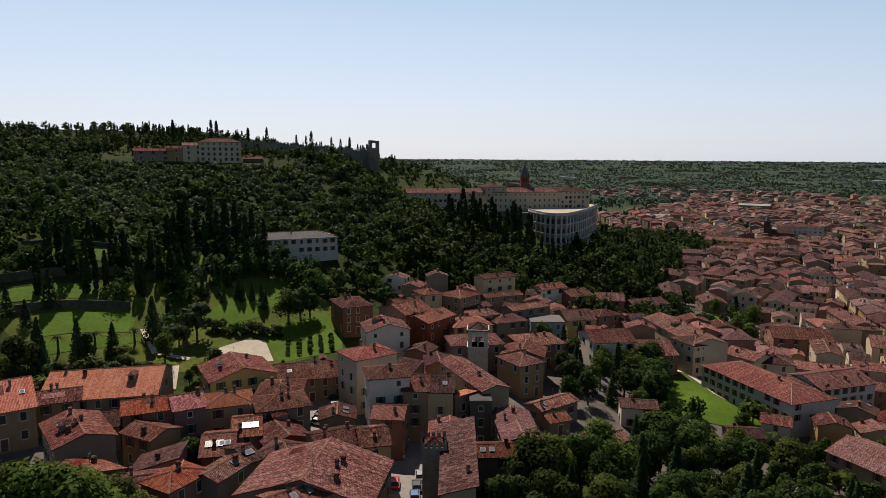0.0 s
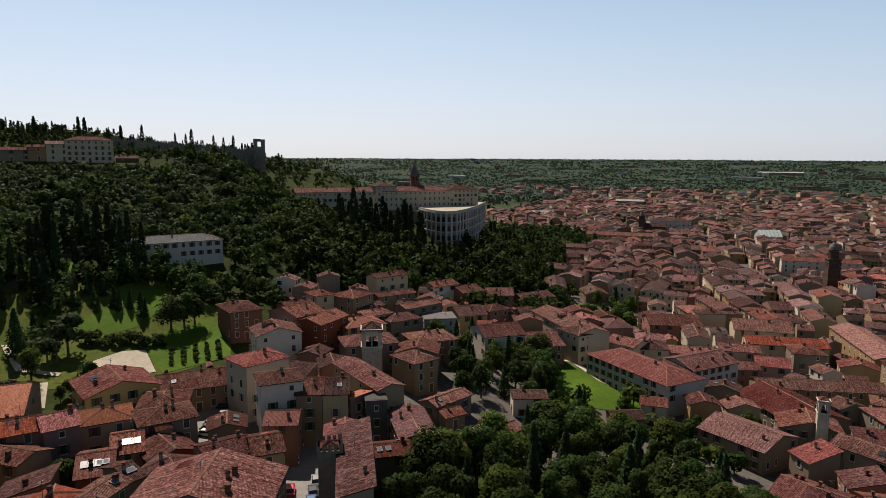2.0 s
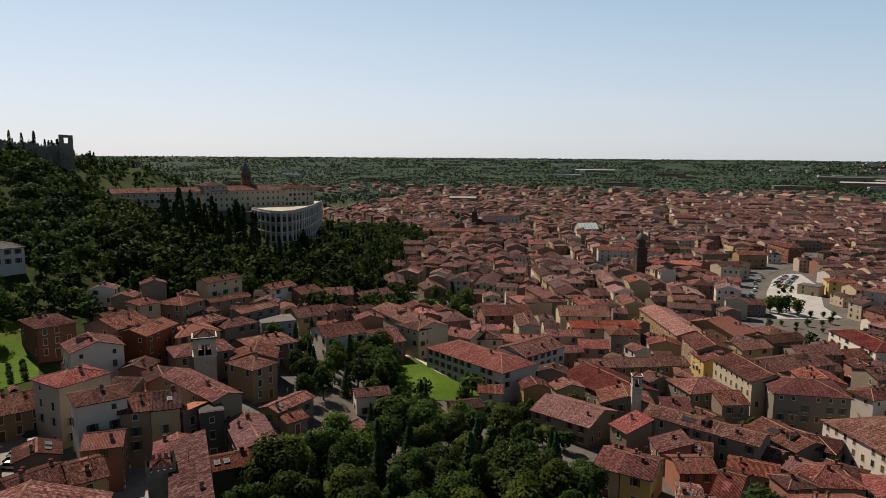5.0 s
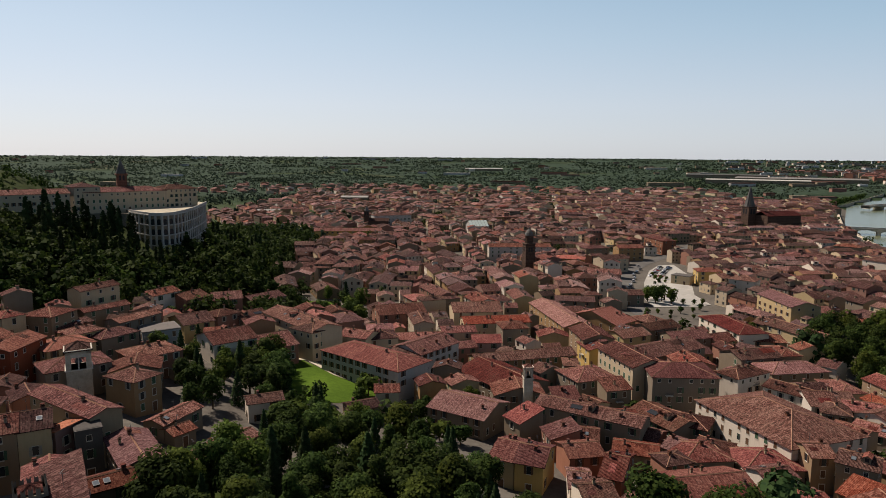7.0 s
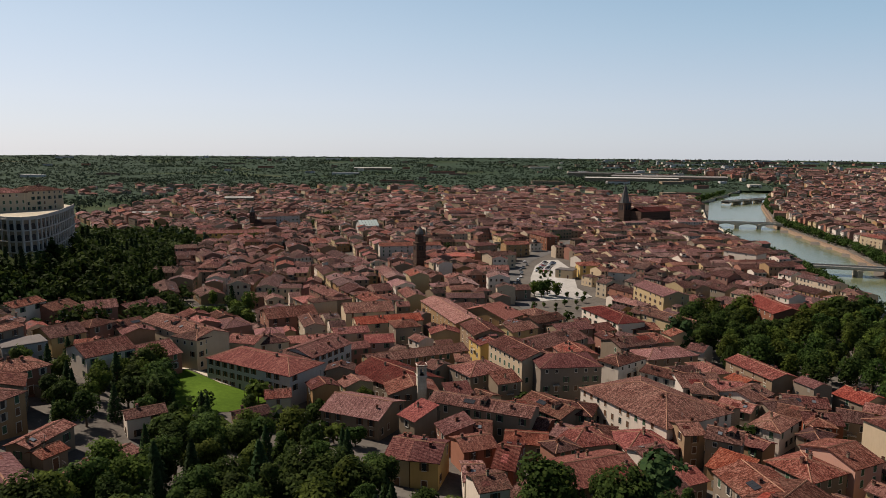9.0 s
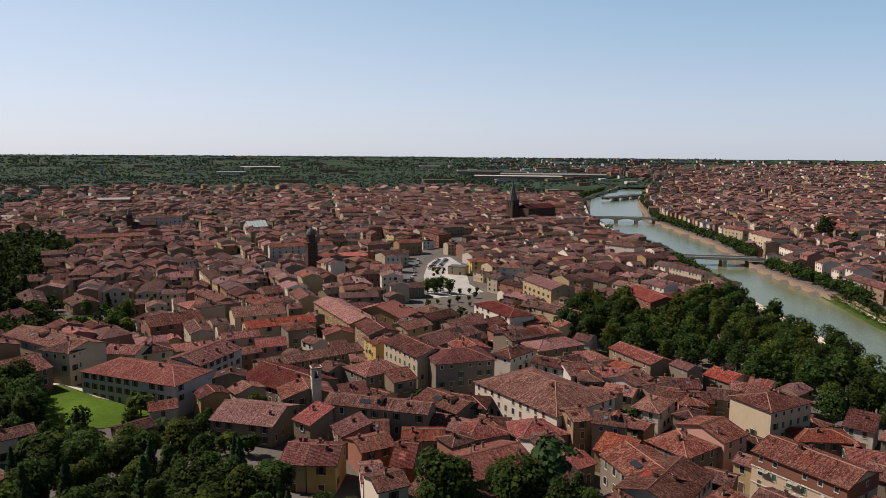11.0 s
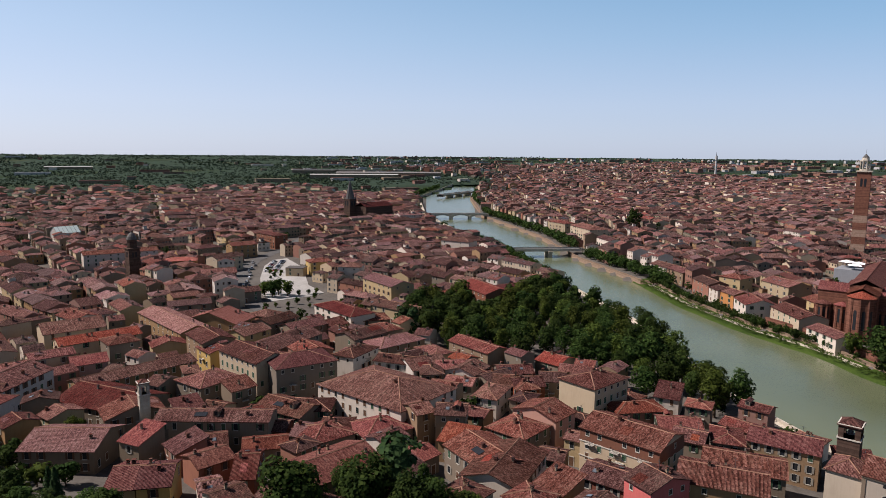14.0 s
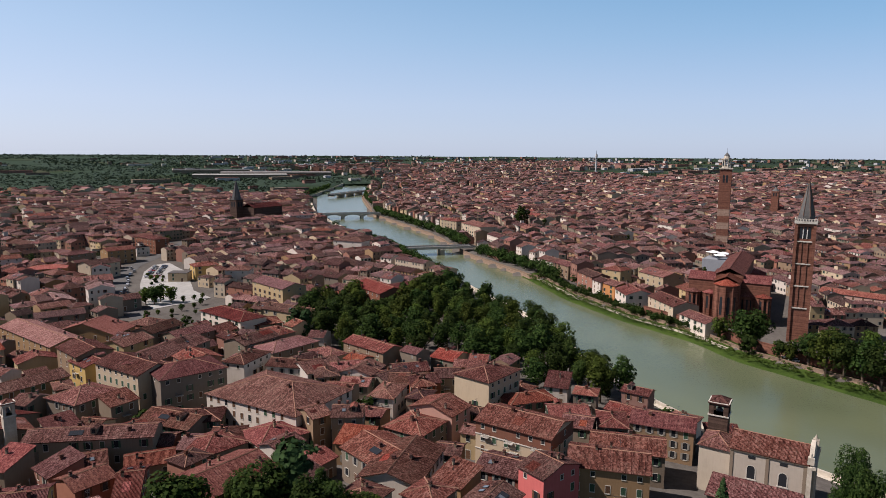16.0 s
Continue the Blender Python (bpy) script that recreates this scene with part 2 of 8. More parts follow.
M_GRASS = mottled("lawn_grass", (0.034, 0.066, 0.007), (0.066, 0.115, 0.0135), 0.8, 0.9, 0.6)
M_MEADOW = mottled("meadow_grass", (0.03, 0.045, 0.008), (0.085, 0.1, 0.02), 0.6, 0.95, 0.6)
M_SCRUB = mottled("hill_scrub", (0.011, 0.018, 0.005), (0.034, 0.046, 0.012), 0.35, 0.95, 0.8)
M_BANK = mottled("rank_bank_grass", (0.018, 0.034, 0.007), (0.05, 0.078, 0.015), 1.2, 0.95, 0.8)


def fields():
    """Ploughed, mown and green plots of the plain, each with its own crop."""
    m, nt, b = nodes_of("far_fields", 0.9, spec=0.02)
    geo = add(nt, "NewGeometry").outputs["Position"]
    flat = add(nt, "Mapping", Vector=geo, Rotation=(0, 0, 0.4), Scale=(0.0042, 0.0085, 0.0)).outputs[0]
    plot = add(nt, "TexVoronoi", Vector=flat, Scale=1.0).outputs["Color"]
    crop = ramp(nt, add(nt, "SeparateColor", Color=plot).outputs[0], (0.0, (0.02, 0.035, 0.018)), (0.5, (0.03, 0.046, 0.022)), (0.8, (0.048, 0.062, 0.03)), (1.0, (0.095, 0.085, 0.06)))
    nt.links.new(blend(nt, noise_at(nt, geo, 0.05, 4.0), crop, (0.022, 0.036, 0.018)), b.inputs["Base Color"])
    bump(nt, b, noise_at(nt, geo, 0.3, 4.0), 0.3, 0.3)
    return m


M_PLAIN = fields()
M_LEAF = leaves("broad_leaves", (0.008, 0.0155, 0.0045), (0.0225, 0.040, 0.0095), (0.055, 0.080, 0.018), 0.32)
M_LIGHT = leaves("fresh_leaves", (0.017, 0.026, 0.006), (0.045, 0.066, 0.012), (0.095, 0.122, 0.024), 0.36)
M_OLIVE = leaves("olive_leaves", (0.018, 0.03, 0.012), (0.038, 0.057, 0.023), (0.07, 0.094, 0.04), 0.3)
M_CYP = leaves("cypress_needles", (0.00595, 0.0119, 0.0051), (0.0136, 0.0247, 0.0085), (0.0289, 0.0425, 0.0136), 0.1)
M_PINE = leaves("conifer_needles", (0.0085, 0.0187, 0.00765), (0.0204, 0.0382, 0.0136), (0.0425, 0.068, 0.0238), 0.12)
# bluer, greyer green than the near leaves: distance haze put into the colour
M_HAZYLEAF = leaves("distant_wood", (0.014, 0.024, 0.017), (0.028, 0.043, 0.029), (0.048, 0.068, 0.042), 0.2, 0.85, 0.02)
M_BARK = mottled("bark", (0.05, 0.035, 0.025), (0.12, 0.09, 0.065), 3.0)
M_WATER, nt_, b_ = nodes_of("river_water", 0.2, spec=0.3)
g_ = add(nt_, "NewGeometry").outputs["Position"]
nt_.links.new(ramp(nt_, noise_at(nt_, g_, 0.012, 3.0), (0.35, (0.08, 0.095, 0.052)), (0.65, (0.11, 0.125, 0.068))), b_.inputs["Base Color"])
bump(nt_, b_, noise_at(nt_, g_, 0.7, 4.0, 0.6), 0.25, 0.25)
M_METAL, nt_, b_ = nodes_of("dark_metal", 0.5, 0.6)
b_.inputs["Base Color"].default_value = (0.08, 0.08, 0.085, 1)
M_TENT, nt_, b_ = nodes_of("white_canvas", 0.8)
b_.inputs["Base Color"].default_value = (0.8, 0.8, 0.78, 1)
M_LEAD = mottled("lead_spire", (0.06, 0.06, 0.06), (0.12, 0.115, 0.105), 1.0, 0.6)

# ---- the lie of the land ----
RINGS = (0, 90, 130, 170, 210, 260, 320, 400, 500, 700, 1000)
PROFILES = []


def profile(az, *heights):
    PROFILES.append((az, heights))


profile(-110, 45, 32, 27, 28, 36, 48, 64, 86, 105, 95, 60)
profile(-90, 45, 30, 25, 26, 34, 46, 62, 85, 100, 90, 50)
profile(-72, 45, 28, 24, 26, 38, 52, 64, 80, 98, 85, 40)
profile(-60, 45, 27, 23, 24, 30, 46, 60, 80, 98, 80, 30)
profile(-50, 45, 26, 22, 23, 26, 36, 54, 80, 86, 50, 10)
profile(-42, 45, 25, 21, 21, 23, 30, 42, 53, 73, 30, 0)
profile(-35, 45, 24, 20, 20, 20, 24, 33, 46, 50, 12, 0)
profile(-28, 45, 23, 17, 17, 17, 17, 22, 28, 15, 2, 0)
profile(-20, 45, 22, 15, 13, 12, 10, 8, 6, 3, 0, 0)
profile(-10, 45, 20, 13, 9, 8, 6, 4, 2, 0, 0, 0)
profile(0, 45, 18, 11, 7, 5, 4, 3, 1, 0, 0, 0)
profile(15, 45, 16, 9, 5, 4, 3, 2, 1, 0, 0, 0)
profile(30, 45, 15, 8, 5, 3, 2, 1, 0, 0, 0, 0)
profile(45, 45, 14, 7, 4, 2, 1, 0, 0, 0, 0, 0)
profile(60, 45, 14, 6, 3, 1, 0, 0, 0, 0, 0, 0)
profile(80, 45, 14, 6, 3, 1, 0, 0, 0, 0, 0, 0)
profile(130, 45, 23, 17, 16, 19, 24, 32, 43, 52, 47, 30)
profile(180.1, 45, 32, 27, 28, 36, 48, 64, 86, 105, 95, 60)
FARBANK = [(252, 20), (253.4, 97), (254.7, 130), (255.5, 154), (265, 181), (269, 228), (281, 280), (307, 346), (327, 439), (380, 580), (409, 700), (434, 803), (583, 1123), (786, 1482), (966, 1700)]
NEARBANK = [(166, 20), (169, 62), (170, 92), (175, 124), (184, 167), (217, 220), (233, 285), (254, 360), (274, 435), (298, 522), (316, 636), (336, 721), (372, 849), (498, 1169), (618, 1353), (773, 1585)]
WATER_Z = -4.0


def along(line, y):
    for (xa, ya), (xb, yb) in zip(line, line[1:]):
        if y <= yb:
            return xa + (xb - xa) * (y - ya) / (yb - ya)
    return line[-1][0]


def in_river(x, y, pad=0.0):
    return -60 < y < 1580 and along(NEARBANK, y) - pad < x < along(FARBANK, y) + pad


def land(x, y):
    """Height of the natural ground."""
    az = max(math.degrees(math.atan2(x, y)), -110)
    if az > 80:
        az = 80 + max(0.0, az - 100) * 1.25
    r0 = math.hypot(x, y)
    r = min(r0, 999.9)
    i = max(k for k in range(len(PROFILES) - 1) if PROFILES[k][0] <= az)
    j = max(k for k in range(len(RINGS) - 1) if RINGS[k] <= r)
    a = (az - PROFILES[i][0]) / (PROFILES[i + 1][0] - PROFILES[i][0])
    a = a * a * (3 - 2 * a)
    b = (r - RINGS[j]) / (RINGS[j + 1] - RINGS[j])
    p, q = PROFILES[i][1], PROFILES[i + 1][1]
    z = (p[j] * (1 - a) + q[j] * a) * (1 - b) + (p[j + 1] * (1 - a) + q[j + 1] * a) * b
    if -60 < y and x > along(FARBANK, y) - 1:
        z = -1.5
    if r0 > 1500:  # the plain climbs very gently towards the horizon
        u = (r0 - 1500) / 3400
        z += 57 * u ** 1.25
    return z


def make_mesh(name, verts, faces, mats, idx=None, uvs=None, smooth=False):
    me = bpy.data.meshes.new(name)
    me.from_pydata(verts, [], faces)
    for m in mats:
        me.materials.append(m)
    if idx is not None:
        me.polygons.foreach_set("material_index", idx)
    if smooth:
        me.polygons.foreach_set("use_smooth", [True] * len(faces))
    if uvs is not None:
        lay = me.uv_layers.new(name="UVMap")
        lay.data.foreach_set("uv", [c for uv in uvs for c in uv])
    me.update()
    return me


def quads(name, v, f, mats, idx=None, facing=None):
    """A mesh of many separate four-cornered pieces from arrays; facing: a soft normal for each corner."""
    me = bpy.data.meshes.new(name)
    n = len(f)
    me.vertices.add(len(v))
    me.vertices.foreach_set("co", np.ascontiguousarray(v, dtype=np.float32).ravel())
    me.loops.add(n * 4)
    me.loops.foreach_set("vertex_index", np.ascontiguousarray(f, dtype=np.int32).ravel())
    me.polygons.add(n)
    me.polygons.foreach_set("loop_start", np.arange(n, dtype=np.int32) * 4)
    me.polygons.foreach_set("loop_total", np.full(n, 4, dtype=np.int32))
    for m in mats:
        me.materials.append(m)
    if idx is not None:
        me.polygons.foreach_set("material_index", idx)
    me.update(calc_edges=True)
    me.validate()
    if facing is not None:
        me.polygons.foreach_set("use_smooth", np.ones(n, dtype=bool))
        soft = me.attributes.new("custom_normal", "FLOAT_VECTOR", "POINT")
        soft.data.foreach_set("vector", np.ascontiguousarray(facing, dtype=np.float32).ravel())
        me.update()
    return me


def part(name, me, parent, m=None, label=""):
    ob = bpy.data.objects.new(name, me)
    scene.collection.objects.link(ob)
    ob.parent = parent
    if m is not None:
        ob.matrix_basis = m
    if label:
        ob["label"] = label
    return ob


def ground_sheet():
    azs = [-180 + 6 * k for k in range(16)] + [-84 + 1.05 * k for k in range(155)] + [84 + 6 * k for k in range(17)]
    rads = [12.0]
    while rads[-1] < 4900:
        rads.append(rads[-1] + max(3.0, rads[-1] * 0.014))
    verts, kinds = [], []
    for r in rads:
        for a in azs:
            x, y = r * math.sin(radians(a)), r * math.cos(radians(a))
            z = land(x, y)
            if in_river(x, y, -1.0):
                z = WATER_Z - 3
            elif along(FARBANK, y) - 1.5 <= x < along(FARBANK, y) + 6.5 and 0 < y < 345:
                z = WATER_Z - 1.5
            verts.append((x, y, z))
    n = len(azs)
    faces, idx = [], []
    for j in range(len(rads) - 1):
        for i in range(n - 1):
            faces.append((j * n + i, j * n + i + 1, (j + 1) * n + i + 1, (j + 1) * n + i))
            a, r = azs[i], rads[j]
            hill = (a < -44 and r > 165) or (a < -22 and r > 258 and r < 700) or (r < 128 and a > -40)
            idx.append(1 if r > 1250 or (a < -12 and r > 700) else 2 if hill else 0)
    c = len(verts)
    verts.append((0, 0, 45))
    for i in range(n - 1):
        faces.append((c, i + 1, i))
        idx.append(2)
    ob = new("ground", make_mesh("ground", verts, faces, [M_PAVE, M_PLAIN, M_SCRUB], idx, smooth=True))
    tagged(ob, "paved town ground rising to a scrub-covered hill", "ground", kind="structure")


ground_sheet()


def draped(name, outline, mat, label, lift=0.12, step=4.0, kind="structure", category="ground"):
    """A sheet of turf or paving laid over the ground inside an outline."""
    xs, ys = [p[0] for p in outline], [p[1] for p in outline]

    def inside(x, y):
        hit = False
        for (xa, ya), (xb, yb) in zip(outline, outline[1:] + outline[:1]):
            if (ya > y) != (yb > y) and x < (xb - xa) * (y - ya) / (yb - ya) + xa:
                hit = not hit
        return hit

    bm = bmesh.new()
    loop = [bm.verts.new((x, y, 0)) for x, y in outline]
    bm.faces.new(loop)
    for axis, lo, hi in ((0, min(xs), max(xs)), (1, min(ys), max(ys))):
        c = lo + step
        while c < hi:
            co = (c, 0, 0) if axis == 0 else (0, c, 0)
            no = (1, 0, 0) if axis == 0 else (0, 1, 0)
            bmesh.ops.bisect_plane(bm, geom=bm.verts[:] + bm.edges[:] + bm.faces[:], plane_co=co, plane_no=no)
            c += step
    bmesh.ops.triangulate(bm, faces=bm.faces[:])
    for v in bm.verts:
        v.co.z = land(v.co.x, v.co.y) + lift
    me = bpy.data.meshes.new(name)
    bm.to_mesh(me)
    bm.free()
    me.materials.append(mat)
    if me.polygons and sum(p.normal.z for p in me.polygons) < 0:
        me.flip_normals()
    ob = new(name, me)
    return tagged(ob, label, category, kind=kind)


def ribbon(name, line, width, mat, label, lift=0.14, category="road"):
    pts = []
    for (xa, ya), (xb, yb) in zip(line, line[1:]):
        n = max(1, int(math.hypot(xb - xa, yb - ya) / 5))
        pts += [(xa + (xb - xa) * k / n, ya + (yb - ya) * k / n) for k in range(n)]
    pts.append(line[-1])
    verts, faces = [], []
    for k, (x, y) in enumerate(pts):
        xa, ya = pts[max(0, k - 1)]
        xb, yb = pts[min(len(pts) - 1, k + 1)]
        l = math.hypot(xb - xa, yb - ya) or 1
        nx, ny = -(yb - ya) / l * width / 2, (xb - xa) / l * width / 2
        for s in (1, 0, -1):
            verts.append((x + s * nx, y + s * ny, land(x + s * nx, y + s * ny) + lift))
        if k:
            for s in (0, 1):
                faces.append((3 * k - 3 + s, 3 * k - 2 + s, 3 * k + 1 + s, 3 * k + s))
    me = make_mesh(name, verts, faces, [mat])
    if sum(p.normal.z for p in me.polygons) < 0:
        me.flip_normals()
    return tagged(new(name, me), label, category, kind="structure")


def water_and_quays():
    wv = [(along(NEARBANK, y) - 3, y, WATER_Z) for y in range(-60, 1581, 20)] + [(along(FARBANK, y) + 3, y, WATER_Z) for y in range(-60, 1581, 20)]
    n = len(wv) // 2
    me = make_mesh("water", wv, [(i, n + i, n + i + 1, i + 1) for i in range(n - 1)], [M_WATER])
    if me.polygons[0].normal.z < 0:
        me.flip_normals()
    tagged(new("water", me), "slow green river water with faint ripples", "river", kind="structure")
    for name, line, s, mat, top, y0, y1 in (("quay_wall_near", NEARBANK, -1, M_STONE, 1.2, -60, 1580), ("quay_wall_far", FARBANK, 1, M_DARKBRICK_PALE, 1.2, -60, 1580)):
        v, f = [], []
        ys = list(range(y0, y1 + 1, 10))
        for y in ys:
            x = along(line, y)
            x += 7.5 if s > 0 and 0 < y < 340 else 0
            g = max(land(x + s * 2, y), -1.5) + top
            for dx, z in ((0, WATER_Z - 2.5), (0.5, g), (1.2, g), (1.2, g - 1.0), (6.0, g - 1.6)):
                v.append((x + s * dx, y, z))
        for k in range(len(ys) - 1):
            for q in range(4):
                f.append((5 * k + q, 5 * k + q + 1, 5 * k + 6 + q, 5 * k + 5 + q))
        tagged(new(name, make_mesh(name, v, f, [mat])), "river embankment wall with a stone parapet", "quay wall", kind="structure")


M_DARKBRICK_PALE = bricks("quay_masonry", (0.12, 0.085, 0.06), (0.24, 0.17, 0.12))
water_and_quays()
draped("lawn", [(-81.5, 207), (-76.5, 214.5), (-61.5, 201), (-44.5, 193), (-47, 180), (-62, 172), (-72, 178)], M_GRASS, "mown green lawn beside a long white convent", 0.15, category="lawn")
ribbon("gravel_path", [(-88, 213), (-81.5, 214), (-75.5, 216), (-61.2, 202.2), (-44, 194.5), (-40, 190)], 2.2, M_GRAVEL, "pale gravel path along the lawn", 0.25, "path")
draped("lawn", [(-118, 318), (-98, 328), (-92, 300), (-100, 282), (-112, 296)], M_GRASS, "bright green lawn among garden trees", 0.15, category="lawn")

# ---- builders ----
OCC = {}


def claim(x, y, w, d, ang):
    """Mark a footprint as taken."""
    c, s = math.cos(radians(ang)), math.sin(radians(ang))
    nu, nv = max(2, int(w / 2.5)), max(2, int(d / 2.5))
    for i in range(nu + 1):
        for j in range(nv + 1):
            u, v = (i / nu - 0.5) * w, (j / nv - 0.5) * d
            OCC[(int((x + u * c - v * s) // 3), int((y + u * s + v * c) // 3))] = True


def taken(x, y, w, d, ang, held=OCC):
    c, s = math.cos(radians(ang)), math.sin(radians(ang))
    nu, nv = max(2, int(w / 3)), max(2, int(d / 3))
    for i in range(nu + 1):
        for j in range(nv + 1):
            u, v = (i / nu - 0.5) * w, (j / nv - 0.5) * d
            if (int((x + u * c - v * s) // 3), int((y + u * s + v * c) // 3)) in held:
                return True
    return False


class Shell:
    """Collects faces with a material number and tile coordinates."""

    def __init__(self):
        self.v, self.f, self.m, self.uv = [], [], [], []

    def face(self, pts, m=0, uv=None):
        n = len(self.v)
        self.v += [tuple(p) for p in pts]
        self.f.append(tuple(range(n, n + len(pts))))
        self.m.append(m)
        self.uv += uv if uv else [(0, 0)] * len(pts)

    def slope(self, a, b, c, d=None, m=0):
        """A roof slope with eave a-b; courses run along the eave."""
        A, B = Vector(a), Vector(b)
        e = (B - A).normalized()
        pts = [a, b, c] + ([d] if d else [])
        n = e.cross(Vector(c) - A).normalized()
        up = n.cross(e)
        self.face(pts, m, [((Vector(p) - A).dot(e), (Vector(p) - A).dot(up)) for p in pts])

    def box(self, x0, x1, y0, y1, z0, z1, m=0, floor=False):
        p = [(x0, y0), (x1, y0), (x1, y1), (x0, y1)]
        for k in range(4):
            (xa, ya), (xb, yb) = p[k], p[(k + 1) % 4]
            self.face([(xa, ya, z0), (xb, yb, z0), (xb, yb, z1), (xa, ya, z1)], m)
        self.face([(x, y, z1) for x, y in p], m)
        if floor:
            self.face([(x, y, z0) for x, y in reversed(p)], m)

    def prism(self, cx, cy, r0, r1, z0, z1, n=8, m=0, turn=0.0, cap=True):
        a = [turn + 2 * math.pi * k / n for k in range(n)]
        for k in range(n):
            q = (k + 1) % n
            lo = [(cx + r0 * math.cos(a[k]), cy + r0 * math.sin(a[k]), z0), (cx + r0 * math.cos(a[q]), cy + r0 * math.sin(a[q]), z0)]
            hi = [(cx + r1 * math.cos(a[q]), cy + r1 * math.sin(a[q]), z1), (cx + r1 * math.cos(a[k]), cy + r1 * math.sin(a[k]), z1)]
            if r1 < 1e-4:
                self.slope(lo[0], lo[1], hi[0], None, m)
            else:
                self.slope(lo[0], lo[1], hi[0], hi[1], m)
        if cap and r1 > 1e-4:
            self.face([(cx + r1 * math.cos(t), cy + r1 * math.sin(t), z1) for t in a], m)

    def mesh(self, name, mats):
        return make_mesh(name, self.v, self.f, mats, self.m, self.uv)


def roof_faces(s, w, d, z, kind, rise, over=0.5, m=0, cap=None):
    """Tiled slopes over a w x d plan at eave height z, with a soffit, an edge and ridge tiles."""
    x, y = w / 2 + over, d / 2 + over
    zl = z - rise / (d / 2) * over if kind != "shed" else z
    t = 0.16
    cap = m if cap is None else cap

    def ridge(p, q, r=0.17):
        P, Q = Vector(p), Vector(q)
        e = (Q - P).normalized()
        n = e.cross(Vector((0, 0, 1))).normalized() * r
        u = Vector((0, 0, r * 0.9))
        s.face([P + n, Q + n, Q + u, P + u], cap)
        s.face([P + u, Q + u, Q - n, P - n], cap)

    if kind == "flat":
        s.box(-w / 2 - 0.1, w / 2 + 0.1, -d / 2 - 0.1, d / 2 + 0.1, z, z + 0.35, m, True)
        s.box(-w / 2 + 0.3, w / 2 - 0.3, -d / 2 + 0.3, d / 2 - 0.3, z + 0.36, z + 0.4, m)
        return
    if kind == "shed":
        s.slope((-x, -y, z), (x, -y, z), (x, y, z + rise * 1.4), (-x, y, z + rise * 1.4), m)
        s.face([(-x, -y, z - t), (-x, y, z + rise * 1.4 - t), (x, y, z + rise * 1.4 - t), (x, -y, z - t)], m)
        s.face([(-x, -y, z - t), (x, -y, z - t), (x, -y, z), (-x, -y, z)], m)
        for e in (-x, x):
            s.face([(e, -y, z - t), (e, y, z + rise * 1.4 - t), (e, y, z + rise * 1.4), (e, -y, z)], m)
        s.face([(x, y, z + rise * 1.4 - t), (-x, y, z + rise * 1.4 - t), (-x, y, z + rise * 1.4), (x, y, z + rise * 1.4)], m)
        return
    zr = z + rise
    if kind == "gable":
        s.slope((-x, -y, zl), (x, -y, zl), (x, 0, zr), (-x, 0, zr), m)
        s.slope((x, y, zl), (-x, y, zl), (-x, 0, zr), (x, 0, zr), m)
        s.face([(-x, -y, zl - t), (-x, 0, zr - t), (x, 0, zr - t), (x, -y, zl - t)], m)
        s.face([(x, y, zl - t), (x, 0, zr - t), (-x, 0, zr - t), (-x, y, zl - t)], m)
        for e in (-x, x):
            for f in (-y, y):
                s.face([(e, f, zl - t), (e, 0, zr - t), (e, 0, zr), (e, f, zl)], m)
        ridge((-x, 0, zr), (x, 0, zr))
    else:
        k = max(0.0, x - y) if w >= d else 0.0
        ky = 0.0 if w >= d else y - x
        p, q = (-k, -ky, zr), (k, ky, zr)
        if w >= d:
            s.slope((-x, -y, zl), (x, -y, zl), q, p, m)
            s.slope((x, y, zl), (-x, y, zl), p, q, m)
            s.slope((x, -y, zl), (x, y, zl), q, None, m)
            s.slope((-x, y, zl), (-x, -y, zl), p, None, m)
        else:
            s.slope((-x, -y, zl), (x, -y, zl), p, None, m)
            s.slope((x, y, zl), (-x, y, zl), q, None, m)
            s.slope((x, -y, zl), (x, y, zl), q, p, m)
            s.slope((-x, y, zl), (-x, -y, zl), p, q, m)
        s.face([(-x, -y, zl - t), (-x, y, zl - t), (x, y, zl - t), (x, -y, zl - t)], m)
        if k + ky > 0.05:
            ridge(p, q)
        ends = ((-x, -y, p), (-x, y, p if w >= d else q), (x, -y, q if w >= d else p), (x, y, q))
        for ex, ey, top in ends:
            ridge((ex, ey, zl), top)
    for f, g in ((-y, -1), (y, 1)):
        a, b = (-x, x) if g < 0 else (x, -x)
        s.face([(a, f, zl - t), (b, f, zl - t), (b, f, zl), (a, f, zl)], m)
    if kind == "hip":
        for f, g in ((x, 1), (-x, -1)):
            a, b = (-y, y) if g > 0 else (y, -y)
            s.face([(f, a, zl - t), (f, b, zl - t), (f, b, zl), (f, a, zl)], m)


